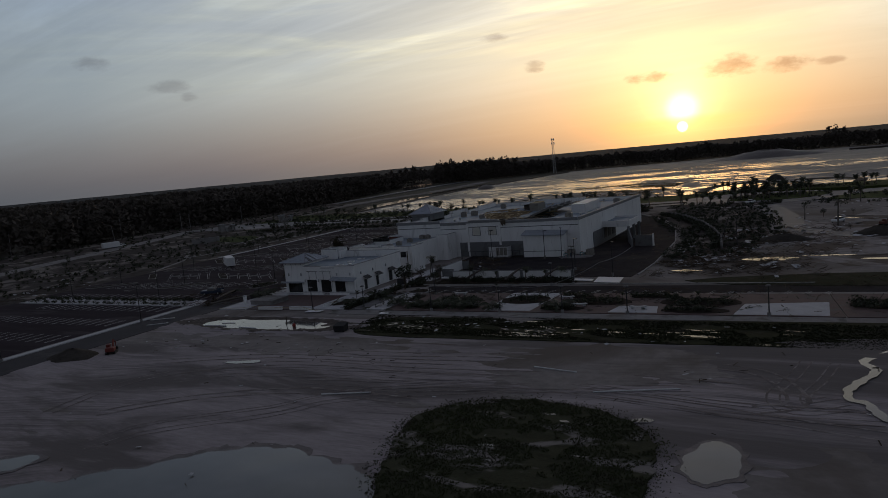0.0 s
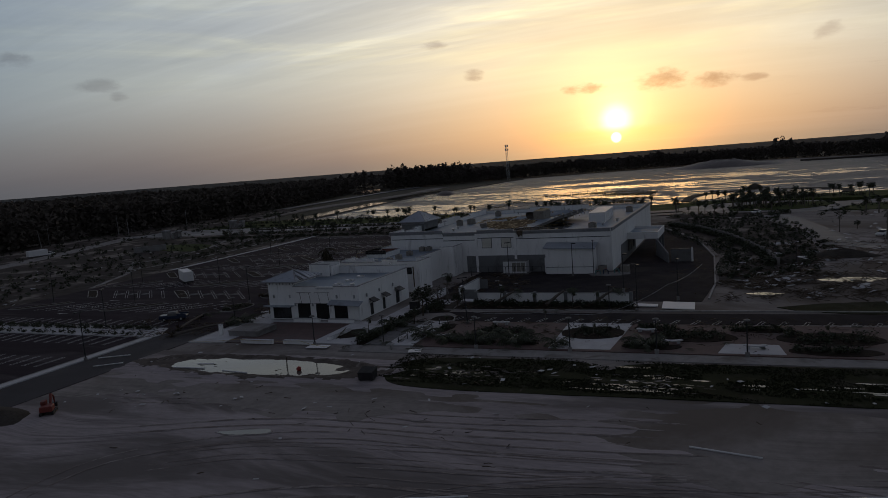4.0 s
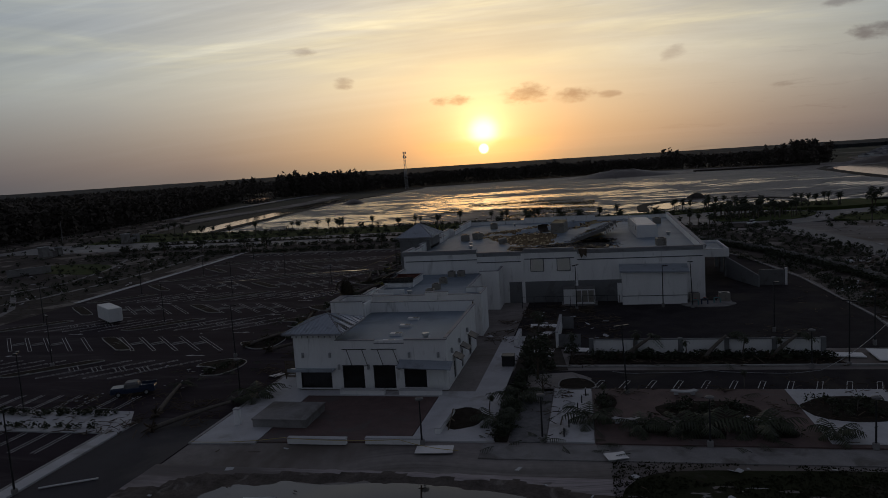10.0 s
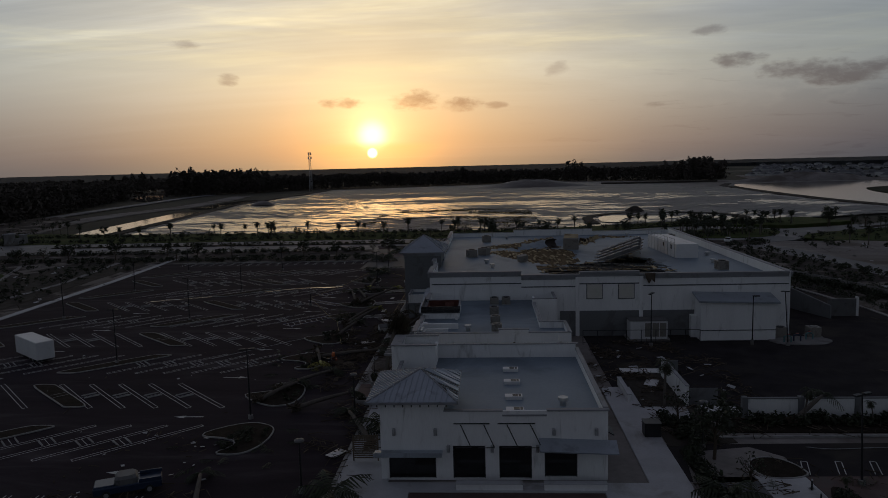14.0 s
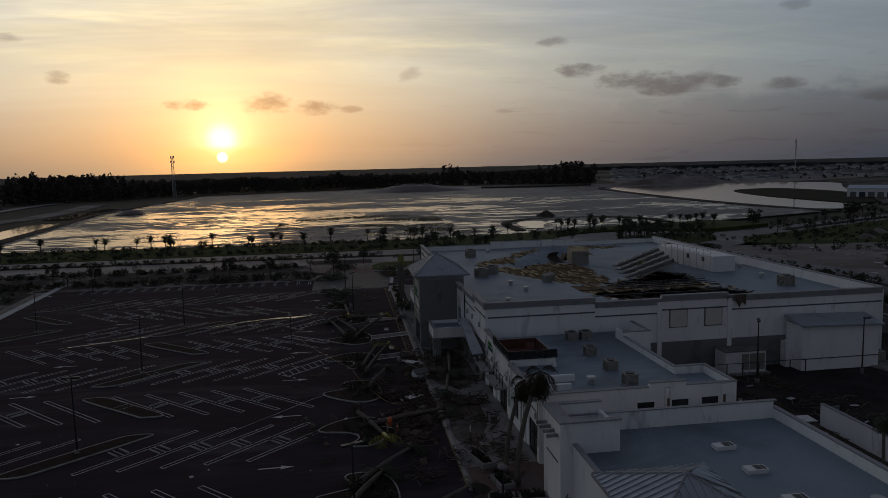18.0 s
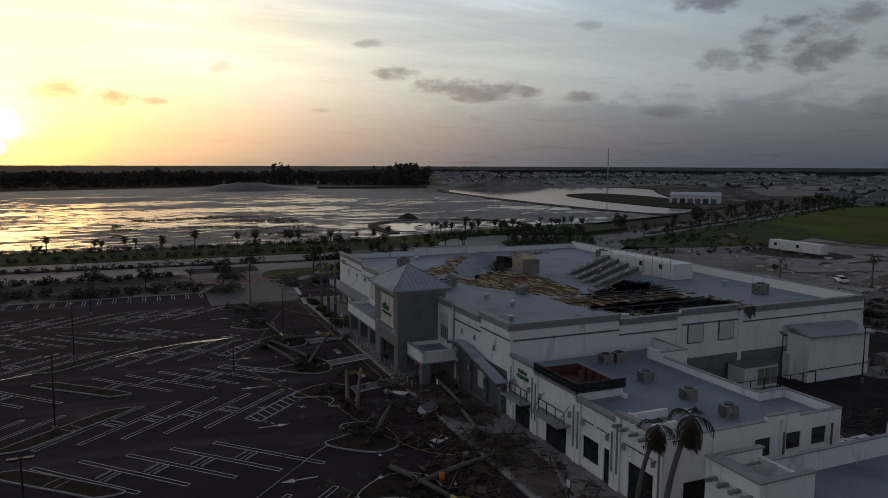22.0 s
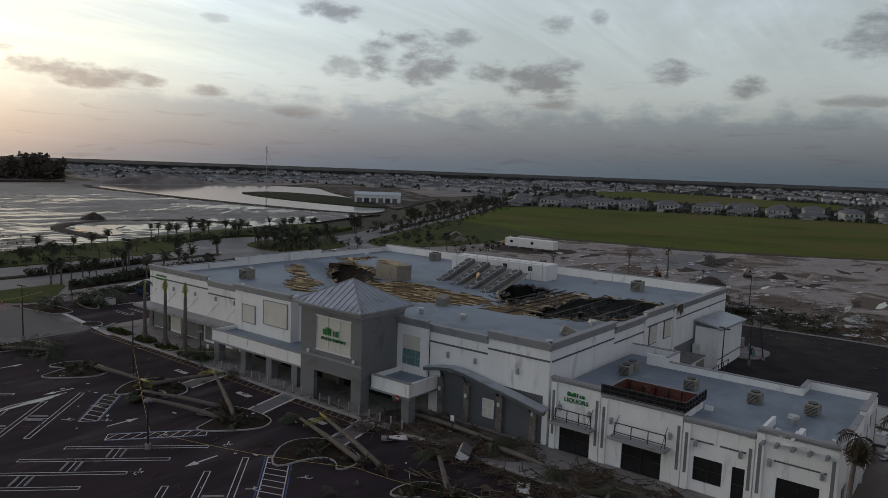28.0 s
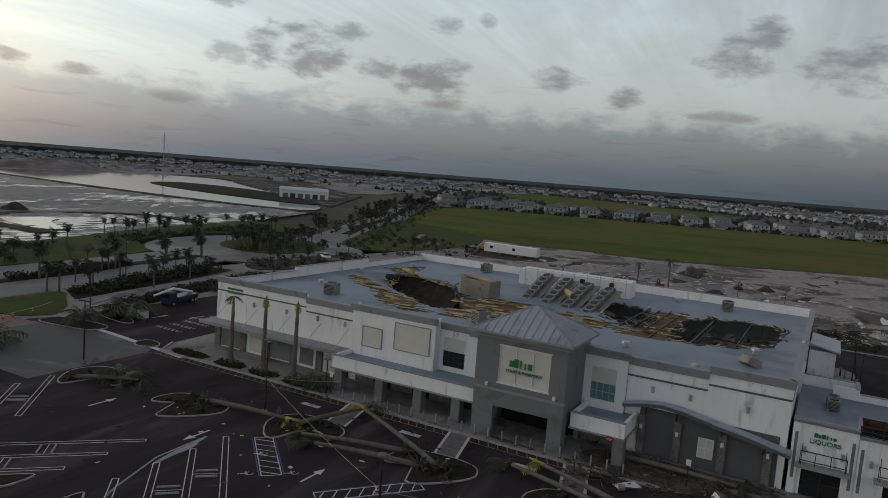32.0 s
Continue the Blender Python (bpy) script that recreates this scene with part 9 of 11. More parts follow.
def grove(name, label, spots, hs, seed, n, leaf, wide=0.24, base=0.05):
    """Dense ragged trees, each a tall bunch of boughs that thins out upwards."""
    r, m = random.Random(seed), Mesh()
    for x, y in spots:
        h = r.uniform(*hs) * (1 + 0.22 * noise.noise((x * 0.02, y * 0.02, 2)) + 0.12 * noise.noise((x * 0.09, y * 0.09, 6)))
        w = h * wide * r.uniform(0.8, 1.25)
        for _ in range(n):
            s = base + (1 - base) * r.random() ** 0.8
            q = w * (1.0 - 0.78 * max(0.0, s - 0.35) ** 1.3 / 0.57) * r.random() ** 0.45
            a = r.uniform(0, 6.283)
            p = Vector((x + q * math.cos(a), y + q * math.sin(a), h * s - 1))
            u = Vector((r.gauss(0, 1), r.gauss(0, 1), r.gauss(0, 0.7))).normalized() * leaf * r.uniform(0.6, 1.4)
            v = Vector((r.gauss(0, 1), r.gauss(0, 1), r.gauss(0, 0.9))).normalized() * leaf * r.uniform(0.4, 0.9)
            m.add([p - u, p + v, p + u, p - v], [(0, 1, 2, 3)])
    return solid(name, m, PINE, label, "woods", kind="stuff")


near_rows = [p for p in near_rows if not inside(*p, POOLW)]
grove("pine_wood", "dark ragged edge of a tall pine wood", near_rows, (14, 19), 31, 64, 1.5)
clump = [(sr.gauss(278, 17), sr.gauss(806, 10)) for _ in range(60)] + [(sr.uniform(120, 145), sr.uniform(884, 900)) for _ in range(9)]
grove("pine_wood", "tall dark clump at the end of the wood", clump, (20, 28), 36, 90, 1.8, 0.26)
deep = [p for p in ((sr.uniform(-1300, 360), sr.uniform(-100, 1040)) for _ in range(9000)) if inside(p[0], p[1], WOOD) and not inside(*p, POOLW)]
grove("pine_wood", "dark mass of the tall pine wood", deep, (14.5, 17.5), 32, 26, 2.9, 0.4, 0.4)
# the tall ragged pines that stand above the rest
tall_rows = along((-330, 656), (-258, 728), 100, 12, sr) + along((-385, 600), (-330, 656), 14, 10, sr)
grove("pine_wood", "tall ragged pines standing above the wood", tall_rows, (21, 28), 38, 84, 1.7, 0.22)


def far_canopy():
    """The flat woods behind the houses: a bumpy canopy with a ragged front, out to the horizon."""
    m, azs, n = Mesh(), [-78 + 0.33 * i for i in range(597)], 13
    v = []
    for a in azs:
        near = 1350 if a < 10 else 1350 + 850 * min(1.0, (a - 10) / 9)
        near += 170 * noise.noise((a * 0.16, 3, 1)) + 60 * noise.noise((a * 1.1, 7, 2))
        for k in range(n):
            d = near + (4780 - near) * (max(0, k - 1) / (n - 2)) ** 1.4
            z = -1.2 if k == 0 else 9.0 + 0.9 * noise.noise((a * 0.9, d * 0.004, 3)) + 1.2 * noise.noise((a * 2.7, d * 0.01, 5))
            v.append((d * math.sin(radians(a)), d * math.cos(radians(a)), z))
    m.add(v, [(i * n + k, i * n + k + 1, (i + 1) * n + k + 1, (i + 1) * n + k) for i in range(len(azs) - 1) for k in range(n - 1)])
    solid("far_woods", m, FARWOOD, "flat dark woods out to the horizon", "woods", kind="stuff")


far_canopy()
pines("suburb_trees", "dark trees scattered among the far houses", [(d * math.sin(a), d * math.cos(a)) for a, d in ((radians(sr.uniform(24, 115)), sr.uniform(600, 2150)) for _ in range(3600)) if not (150 < d * math.sin(a) < 640 and d * math.cos(a) > 240 and d * math.cos(a) < 740) and not inside(d * math.sin(a), d * math.cos(a), FARM)] + along((570, 330), (650, 30), 110, 14, sr) + along((470, 300), (600, -60), 90, 24, sr) + along((1165, 476), (1105, 326), 70, 6, sr) + along((1105, 326), (950, 120), 110, 6, sr), (2.6, 5.2), 34, FARWOOD, wide=0.7, tiers=3)


# ---------------------------------------------------------------- houses
def house(label, w, d, h, seed):
    t = thing("house", label, "house", "houses beyond the meadow", (0, 0, -80))
    r = random.Random(seed)
    part("wall", Mesh().box(-w / 2, -d / 2, 0, w / 2, d / 2, h), HOUSEW, t)
    e, a = 0.6, 2.4
    part("roof", Mesh().add([(-w / 2 - e, -d / 2 - e, h), (w / 2 + e, -d / 2 - e, h), (w / 2 + e, d / 2 + e, h), (-w / 2 - e, d / 2 + e, h), (-w / 2 + d * 0.4, 0, h + a), (w / 2 - d * 0.4, 0, h + a)], [(0, 1, 5, 4), (1, 2, 5), (2, 3, 4, 5), (3, 0, 4), (3, 2, 1, 0)]), TILE, t, "grey hipped tile roof")
    part("wing", Mesh().box(-w / 2 - 0.2, -d / 2 - 3.2, 0, -w / 2 + w * 0.42, -d / 2, h * 0.52), HOUSEW, t)
    part("wing_roof", Mesh().add([(-w / 2 - 0.7, -d / 2 - 3.7, h * 0.52), (-w / 2 + w * 0.46, -d / 2 - 3.7, h * 0.52), (-w / 2 + w * 0.46, -d / 2, h * 0.52), (-w / 2 - 0.7, -d / 2, h * 0.52), (-w / 2 + w * 0.2, -d / 2, h * 0.52 + 1.5)], [(0, 1, 4), (1, 2, 4), (3, 0, 4)]), TILE, t, "grey hipped tile roof")
    for i in range(4):
        x = -w / 2 + w * (i + 0.6) / 4.4
        for z in (0.9, 3.9) if h > 4 else (0.9,):
            if z > 1 or i > 1:
                wn = part("window", Mesh().box(x - 0.6, -d / 2 - 0.06, z, x + 0.6, -d / 2 - 0.004, z + 1.4), GLASS, t)
                part("window_frame", Mesh().box(x - 0.72, -d / 2 - 0.05, z - 0.12, x - 0.6, -d / 2 - 0.003, z + 1.52).box(x + 0.6, -d / 2 - 0.05, z - 0.12, x + 0.72, -d / 2 - 0.003, z + 1.52), WHITEM, wn)
    part("patio", Mesh().box(w * 0.05, -d / 2 - 3.0, 2.7, w / 2, -d / 2, 2.95), TILE, t)
    return t


homes = [house("two-storey white house with a grey hipped roof", 15, 11, 6.2, 1), house("single-storey pale house with a grey hipped roof", 18, 12, 3.4, 2), house("two-storey pale house with a low wing", 13, 12, 6.0, 3)]
LINE = [(400, 300), (436, 262), (458, 208), (482, 158), (497, 108), (512, 62), (528, 12), (548, -36), (570, -90), (590, -150)]
spots = []
for row, off in enumerate((4, 34, 66)):
    for (ax, ay), (bx, by) in zip(LINE, LINE[1:]):
        ln = math.hypot(bx - ax, by - ay)
        n = max(2, int(ln / 19))
        for i in range(n):
            s = (i + 0.5) / n
            nx, ny = (by - ay) / ln, -(bx - ax) / ln
            ox = off + sr.uniform(-2, 2)
            spots.append((ax + (bx - ax) * s + abs(nx) * ox, ay + (by - ay) * s + abs(ny) * ox * 0.6, math.degrees(math.atan2(by - ay, bx - ax))))
for i, (x, y, a) in enumerate(spots):
    k = homes[(i * 7 + i // 3) % 3]
    m = pose(x, y, -0.4, 0, 0, a + sr.uniform(-6, 6))
    if k.location.z < -40:
        k.matrix_basis = m
    else:
        copy_thing(k, m)


gardens = []
for (ax, ay), (bx, by) in zip(LINE, LINE[1:]):
    gardens += [(x + sr.uniform(-2, 70), y) for x, y in along((ax, ay), (bx, by), 30, 3, sr)]
    gardens += along((ax - 5, ay - 2), (bx - 5, by - 2), 16, 1.5, sr)
shrubs("garden_trees", "dark garden trees and hedges between the houses", gardens, 2.3, 63, per=26, leaf=0.75, z=-0.4)


def suburb(name, label, spots, seed, big=1.0):
    """Far houses, each with walls and a hipped roof."""
    r, wl, rf = random.Random(seed), Mesh(), Mesh()
    for x, y in spots:
        w, d, h, a = r.uniform(10, 17) * big, r.uniform(9, 13) * big, r.choice((2.9, 3.1, 5.2)), r.choice((0.4, 1.97)) + r.gauss(0, 0.1)
        c, s = math.cos(a), math.sin(a)
        q = lambda u, v: (x + u * c - v * s, y + u * s + v * c)
        e = [q(-w / 2, -d / 2), q(w / 2, -d / 2), q(w / 2, d / 2), q(-w / 2, d / 2)]
        wl.add([(*p, -1) for p in e] + [(*p, h - 1) for p in e], [(i, (i + 1) % 4, 4 + (i + 1) % 4, 4 + i) for i in range(4)])
        rf.add([(*p, h - 1) for p in e] + [(*q(-w / 4, 0), h + 1.9), (*q(w / 4, 0), h + 1.9)], [(0, 1, 5, 4), (1, 2, 5), (2, 3, 4, 5), (3, 0, 4)])
    t = thing(name, label, "houses")
    tagged(part("walls", wl, HOUSEW, t), kind="stuff")
    tagged(part("roofs", rf, TILE, t), kind="stuff")
    tagged(t, kind="stuff")


far_spots = []
for i in range(2100):
    a, d = radians(sr.uniform(22, 116)), 640 + 1480 * sr.random() ** 0.9
    x, y = d * math.sin(a), d * math.cos(a)
    if noise.noise((x * 0.004, y * 0.004, 2)) > -0.12 and not (150 < x < 620 and y > 300 and y < 720) and not inside(x, y, WOOD) and not inside(x, y, FARM) and not (radians(58) < a < radians(97) and 650 < d < 1040):
        far_spots.append((x, y))
suburb("far_suburb", "pale far suburb of low hipped houses", far_spots, 41)

# ---------------------------------------------------------------- vehicles and machines
def wheel(parent, x, y, r, w, name="wheel"):
    """A tyre across y with its rim."""
    wl = part(name, Mesh().tube([(x, y - w / 2, r), (x, y - w * 0.35, r), (x, y + w * 0.35, r), (x, y + w / 2, r)], [r * 0.86, r, r, r * 0.86], 14), TYRE, parent)
    part("rim", Mesh().tube([(x, y - w / 2 - 0.015, r), (x, y + w / 2 + 0.015, r)], r * 0.55, 10), GALV, wl)
    return wl


def loft(sections):
    """A closed body from rings of equal count."""
    m, n = Mesh(), len(sections[0])
    f = [tuple(range(n - 1, -1, -1)), tuple(range((len(sections) - 1) * n, len(sections) * n))]
    for k in range(len(sections) - 1):
        f += [(k * n + i, k * n + (i + 1) % n, (k + 1) * n + (i + 1) % n, (k + 1) * n + i) for i in range(n)]
    return m.add([p for s in sections for p in s], f)


def car(label, x, y, turn, paint=CARW, z=0.0, group=""):
    c = thing("car", label, "car", group, (x, y, z), turn)
    ring = lambda x, hw, z0, z1: [(x, -hw + 0.08, z0), (x, hw - 0.08, z0), (x, hw, z0 + 0.12), (x, hw, z1 - 0.1), (x, hw - 0.12, z1), (x, -hw + 0.12, z1), (x, -hw, z1 - 0.1), (x, -hw, z0 + 0.12)]
    part("body", loft([ring(-2.3, 0.72, 0.45, 0.75), ring(-2.15, 0.86, 0.3, 0.95), ring(-0.9, 0.92, 0.25, 1.0), ring(0.9, 0.92, 0.25, 1.02), ring(2.1, 0.88, 0.3, 1.05), ring(2.3, 0.76, 0.5, 0.9)]), paint, c, smooth=True)
    part("cabin", loft([ring(-1.25, 0.78, 0.98, 1.03), ring(-0.55, 0.72, 0.98, 1.5), ring(1.2, 0.72, 0.98, 1.52), ring(2.0, 0.76, 0.98, 1.08)]), GLASS, c, "dark glazed cabin", smooth=True)
    part("roof", Mesh().soft(-0.55, -0.66, 1.49, 1.2, 0.66, 1.56, 0.05), paint, c)
    for a in (-1.4, 1.4):
        for b in (-0.86, 0.86):
            wheel(c, a, b, 0.33, 0.22)
    for b in (-0.6, 0.6):
        part("headlight", Mesh().soft(-2.33, b - 0.2, 0.62, -2.2, b + 0.2, 0.78, 0.03), WHITEM, c)
        part("tail_light", Mesh().soft(2.2, b - 0.2, 0.7, 2.32, b + 0.2, 0.88, 0.03), RED, c)
    return c


def box_trailer(label, x, y, turn, ln, w, h, base=0.55, z=0.0):
    t = thing("box_trailer", label, "trailer", "", (x, y, z), turn)
    part("body", Mesh().soft(-ln / 2, -w / 2, base, ln / 2, w / 2, base + h, 0.1), WHITEM, t)
    n = int(ln / 1.2)
    for i in range(1, n):
        for s in (-1, 1):
            part("side_rib", Mesh().box(-ln / 2 + i * ln / n - 0.03, s * w / 2 - 0.012, base + 0.1, -ln / 2 + i * ln / n + 0.03, s * w / 2 + 0.012, base + h - 0.15), WHITEM, t)
    part("chassis", Mesh().box(-ln / 2 + 0.2, -w / 2 + 0.3, base - 0.22, ln / 2 - 0.2, w / 2 - 0.3, base), STEEL, t)
    for s in (-1, 1):
        for a in (-0.12, 0.02):
            wheel(t, ln * (0.22 + a), s * (w / 2 - 0.25), min(0.42, base * 0.7), 0.25)
    part("landing_leg", Mesh().box(-ln / 2 + 0.9, -0.7, 0, -ln / 2 + 1.05, -0.55, base), GALV, t)
    part("landing_leg", Mesh().box(-ln / 2 + 0.9, 0.55, 0, -ln / 2 + 1.05, 0.7, base), GALV, t)
    return t


box_trailer("white box trailer standing alone in the parking lot", -58.7, -10.4, -38, 8.6, 2.5, 2.6)
long_tr = box_trailer("long white site-office trailer on dark graded earth", 152.9, 94.7, -90, 19.6, 3.2, 2.9, 0.7)
for i in range(0, 6, 3):
    part("window", Mesh().box(-7.6 + i * 2.8, -1.63, 1.9, -6.5 + i * 2.8, -1.61, 2.8), GLASS, long_tr)
for i in (-4.0, 3.4):
    st = part("step", Mesh().box(i, -2.8, 0, i + 1.2, -1.62, 0.65).box(i, -3.2, 0, i + 1.2, -2.8, 0.35), WOODM, long_tr, "timber entrance step")
    part("handrail", Mesh().bar((i, -1.7, 1.6), (i, -3.1, 1.2), 0.06).bar((i, -3.1, 0), (i, -3.1, 1.25), 0.06), WOODM, st)
sheet("trailer_pad", smoothed([(138, 98), (147, 110), (160, 108), (166, 86), (158, 78), (144, 82)], 1), -0.02, EARTH, "dark graded earth round the site office", 0.2)
car("white car on the site road", 115.6, 49.9, 60, z=-0.01)
car("white car waiting on the road by the roundabout", 87, 123, 60, z=-0.01)
car("white car stopped beside the causeway", -199, 58, 80, z=0.0)


def excavator(label, x, y, turn, paint, s=1.0, reach=1.0):
    t = thing("excavator", label, "excavator", "", (x, y, -0.05), turn)
    t.scale = (s, s, s)
    for b in (-1.05, 1.05):
        tr = part("track", loft([[(a * 1.9, b + w, 0.45 + c * 0.45) for a, c in ((-1, -0.4), (-0.8, -1), (0.8, -1), (1, -0.4), (1, 0.5), (0.85, 0.9), (-0.85, 0.9), (-1, 0.5))] for w in (-0.28, 0.28)]), TYRE, t, "black crawler track")
        for k in range(4):
            part("roller", Mesh().tube([(-1.2 + k * 0.8, b - 0.3, 0.35), (-1.2 + k * 0.8, b + 0.3, 0.35)], 0.2, 8), STEEL, tr)
    part("undercarriage", Mesh().box(-0.9, -0.8, 0.45, 0.9, 0.8, 1.0), STEEL, t)
    part("engine_house", Mesh().soft(-2.0, -1.2, 1.0, 0.6, 1.2, 2.1, 0.15), paint, t)
    cab = part("cab", Mesh().soft(-0.4, 0.2, 1.05, 1.2, 1.2, 2.85, 0.12), paint, t)
    part("cab_window", Mesh().box(-0.1, 1.2, 1.8, 1.0, 1.22, 2.6).box(1.2, 0.35, 1.6, 1.22, 1.05, 2.6), GLASS, cab)
    part("boom", Mesh().tube([(0.6, -0.4, 1.7), (1.9, -0.4, 3.6), (3.3, -0.4, 4.1 * reach)], [0.26, 0.3, 0.18], 6), paint, t)
    part("arm", Mesh().tube([(3.1, -0.4, 4.3 * reach), (3.9, -0.4, 2.6), (4.1, -0.4, 1.3)], [0.16, 0.2, 0.12], 6), paint, t)
    part("bucket", loft([[(4.2 + a, -0.4 + w, 0.7 + c) for a, c in ((-0.5, 0.5), (0.2, 0.6), (0.35, 0.0), (0.0, -0.4), (-0.5, -0.3))] for w in (-0.5, 0.5)]), STEEL, t)
    return t


excavator("dull grey excavator parked on the pale sand", 146.7, 20.9, 200, UNIT, 0.75)
excavator("rust-red compact excavator beside a palm", 126, 38.5, 40, RUST, 0.6)
excavator("dull red excavator beside a heap of earth", 3.5, -101.9, 130, surface("dull_red", (0.17, 0.03, 0.022), 0.6, 0.3, 1.0, 8.0, 0.05), 0.6, 0.75)
excavator("small yellow excavator beside the new lots", 158, 108, 10, YELLOW, 0.8)


heap("earth_mound", 181, 65, 4.5, 3.0, 1.8, CONC, "pale heap of rubble at the meadow's edge", 12)
for i, (x, y, h) in enumerate(((156, 128, 1.6), (164, 136, 2.0), (172, 142, 1.6), (178, 148, 1.2), (168, 112, 1.4), (152, 14, 1.4), (160, 6, 1.6))):
    heap("earth_mound", x, y, 3.5, 2.5, h, EARTH if i % 2 else GRADED, "heap of spoil on the building land", 14 + i)

sh = thing("site_hut", "small dark site hut with leaning boards", "shed", at=(168, 38.0, -0.03), turn=12)
part("wall", Mesh().box(-2.2, -1.4, 0, 2.2, 1.4, 2.3), DARKU, sh)
part("roof", Mesh().add([(-2.5, -1.7, 2.25), (2.5, -1.7, 2.25), (2.5, 0, 3.1), (-2.5, 0, 3.1), (2.5, 1.7, 2.25), (-2.5, 1.7, 2.25)], [(0, 1, 2, 3), (3, 2, 4, 5), (0, 3, 5), (1, 4, 2), (0, 5, 4, 1)]), TILE, sh)
part("door", Mesh().box(-0.4, -1.44, 0.05, 0.5, -1.402, 2.0), STEEL, sh)
for i in range(4):
    part("board", Mesh().bar((-2.9 - i * 0.3, -1, 0), (-2.3, -0.5 + i * 0.4, 2.0), 0.2, 0.05), WOODM, sh)
lb = thing("long_shed", "far white industrial shed with blue doors", "building", at=(340, 346, -0.6), turn=-47)
lb.scale = (0.62, 0.8, 0.85)
part("wall", Mesh().box(-28, -13, 0, 28, 13, 7), WHITEM, lb)
part("roof", Mesh().add([(-28.6, -13.6, 7), (28.6, -13.6, 7), (28.6, 13.6, 7), (-28.6, 13.6, 7), (-28.6, 0, 9.4), (28.6, 0, 9.4)], [(0, 1, 5, 4), (2, 3, 4, 5), (1, 2, 5), (3, 0, 4), (3, 2, 1, 0)]), SEAM, lb, "grey-blue ridged metal roof")
for i in range(6):
    part("door", Mesh().box(-25 + i * 8.6, -13.06, 0, -19 + i * 8.6, -13.004, 4.2), CARB if i in (1, 4) else DARKU, lb, "dark roller door")
for x, y in ((-177, 105), (-175, 152)):
    g = thing("gate_monument", "pale stone entrance monument with a cap", "monument", "entrance monuments", (x, y, 0), 84)
    part("pillar", Mesh().soft(-1.6, -1.2, 0, 1.6, 1.2, 4.2, 0.08), CONC, g)
    part("cap", Mesh().soft(-1.9, -1.5, 4.2, 1.9, 1.5, 4.6, 0.08), TRIM, g)
    part("plinth", Mesh().soft(-2.0, -1.6, 0, 2.0, 1.6, 0.7, 0.05), STONE, g)
    part("wing_wall", Mesh().soft(1.6, -0.5, 0, 6.0, 0.5, 2.4, 0.05), CONC, g)
    part("side_pillar", Mesh().soft(6.0, -1.0, 0, 8.2, 1.0, 3.4, 0.08), CONC, g)
    part("side_cap", Mesh().soft(5.8, -1.2, 3.4, 8.4, 1.2, 3.7, 0.06), TRIM, g)
lw = thing("boundary_wall", "low grey wall on the weedy land", "wall")
for i in range(4):
    p, q = Vector((-146 + i * 1.9, 54.6 + i * 2.5, 1.1)), Vector((-146 + (i + 1) * 1.9, 54.6 + (i + 1) * 2.5, 1.1))
    part("wall_panel", Mesh().bar(p, q, 0.3, 2.2), CONC, lw)
part("coping", Mesh().bar((-146, 54.6, 2.26), (-138.4, 64.6, 2.26), 0.42, 0.1), TRIM, lw)
for i, (x, y, h, tilt) in enumerate(((-250, 143, 10.5, 2), (-238.5, 139.5, 9.5, -3), (-225, 171, 11, 0), (-254, 101, 11.5, 1), (-231, 79, 10, -5), (-262, 40, 11, 2))):
    t = thing("utility_pole", "plain grey utility pole beside the sandy road", "utility pole", "poles along the wood", (x, y, -0.3))
    t.matrix_basis = pose(x, y, -0.3, tilt, tilt * 0.5, 30 * i)
    part("pole", Mesh().tube([(0, 0, 0), (0, 0, h)], [0.2, 0.13], 8), CONC, t)
    part("cross_arm", Mesh().box(-1.2, -0.07, h - 1.0, 1.2, 0.07, h - 0.85), WOODM, t)
tt = thing("site_trailer", "white trailer parked beside the causeway", "trailer", at=(-199, 52, 0), turn=75)
part("body", Mesh().soft(-4, -1.2, 0.5, 4, 1.2, 3.0, 0.08), WHITEM, tt)
part("chassis", Mesh().box(-3.8, -0.9, 0.3, 3.8, 0.9, 0.5), STEEL, tt)
wheel(tt, 1.5, -1.0, 0.4, 0.25), wheel(tt, 1.5, 1.0, 0.4, 0.25)


def lattice(label, x, y, h, w0, w1, n, guys=0):
    t = thing("telecom_mast", label, "mast", "", (x, y, -1.3))
    c = [Vector((math.cos(a), math.sin(a), 0)) for a in (0.3, 2.394, 4.488)]
    at = lambda k, s: c[k] * (w0 + (w1 - w0) * s) + Vector((0, 0, h * s))
    for k in range(3):
        part("leg", Mesh().bar(at(k, 0), at(k, 1), 0.34), GALV, t)
    br = Mesh()
    for j in range(n):
        for k in range(3):
            br.bar(at(k, j / n), at((k + 1) % 3, (j + 1) / n), 0.18).bar(at(k, (j + 1) / n), at((k + 1) % 3, (j + 1) / n), 0.16)
    part("bracing", br, GALV, t)
    for z in ((0.97, 0.86) if not guys else ()):
        for k in range(3):
            p = at(k, z) * 1.0 + c[k] * 0.9
            part("antenna", Mesh().box(p.x - 0.5, p.y - 0.5, p.z - 1.4, p.x + 0.5, p.y + 0.5, p.z + 1.4), WHITEM, t)
    for k in range(guys):
        part("guy_wire", Mesh().bar(Vector((0, 0, h * 0.92)), c[k] * h * 0.55, 0.06), STEEL, t)
    return t


lattice("tall lattice telecom tower above the pine wood", -203, 740, 46, 2.6, 1.0, 14)
lattice("slim guyed radio mast far behind the lake", 600, 817, 52, 0.9, 0.7, 22, 3)

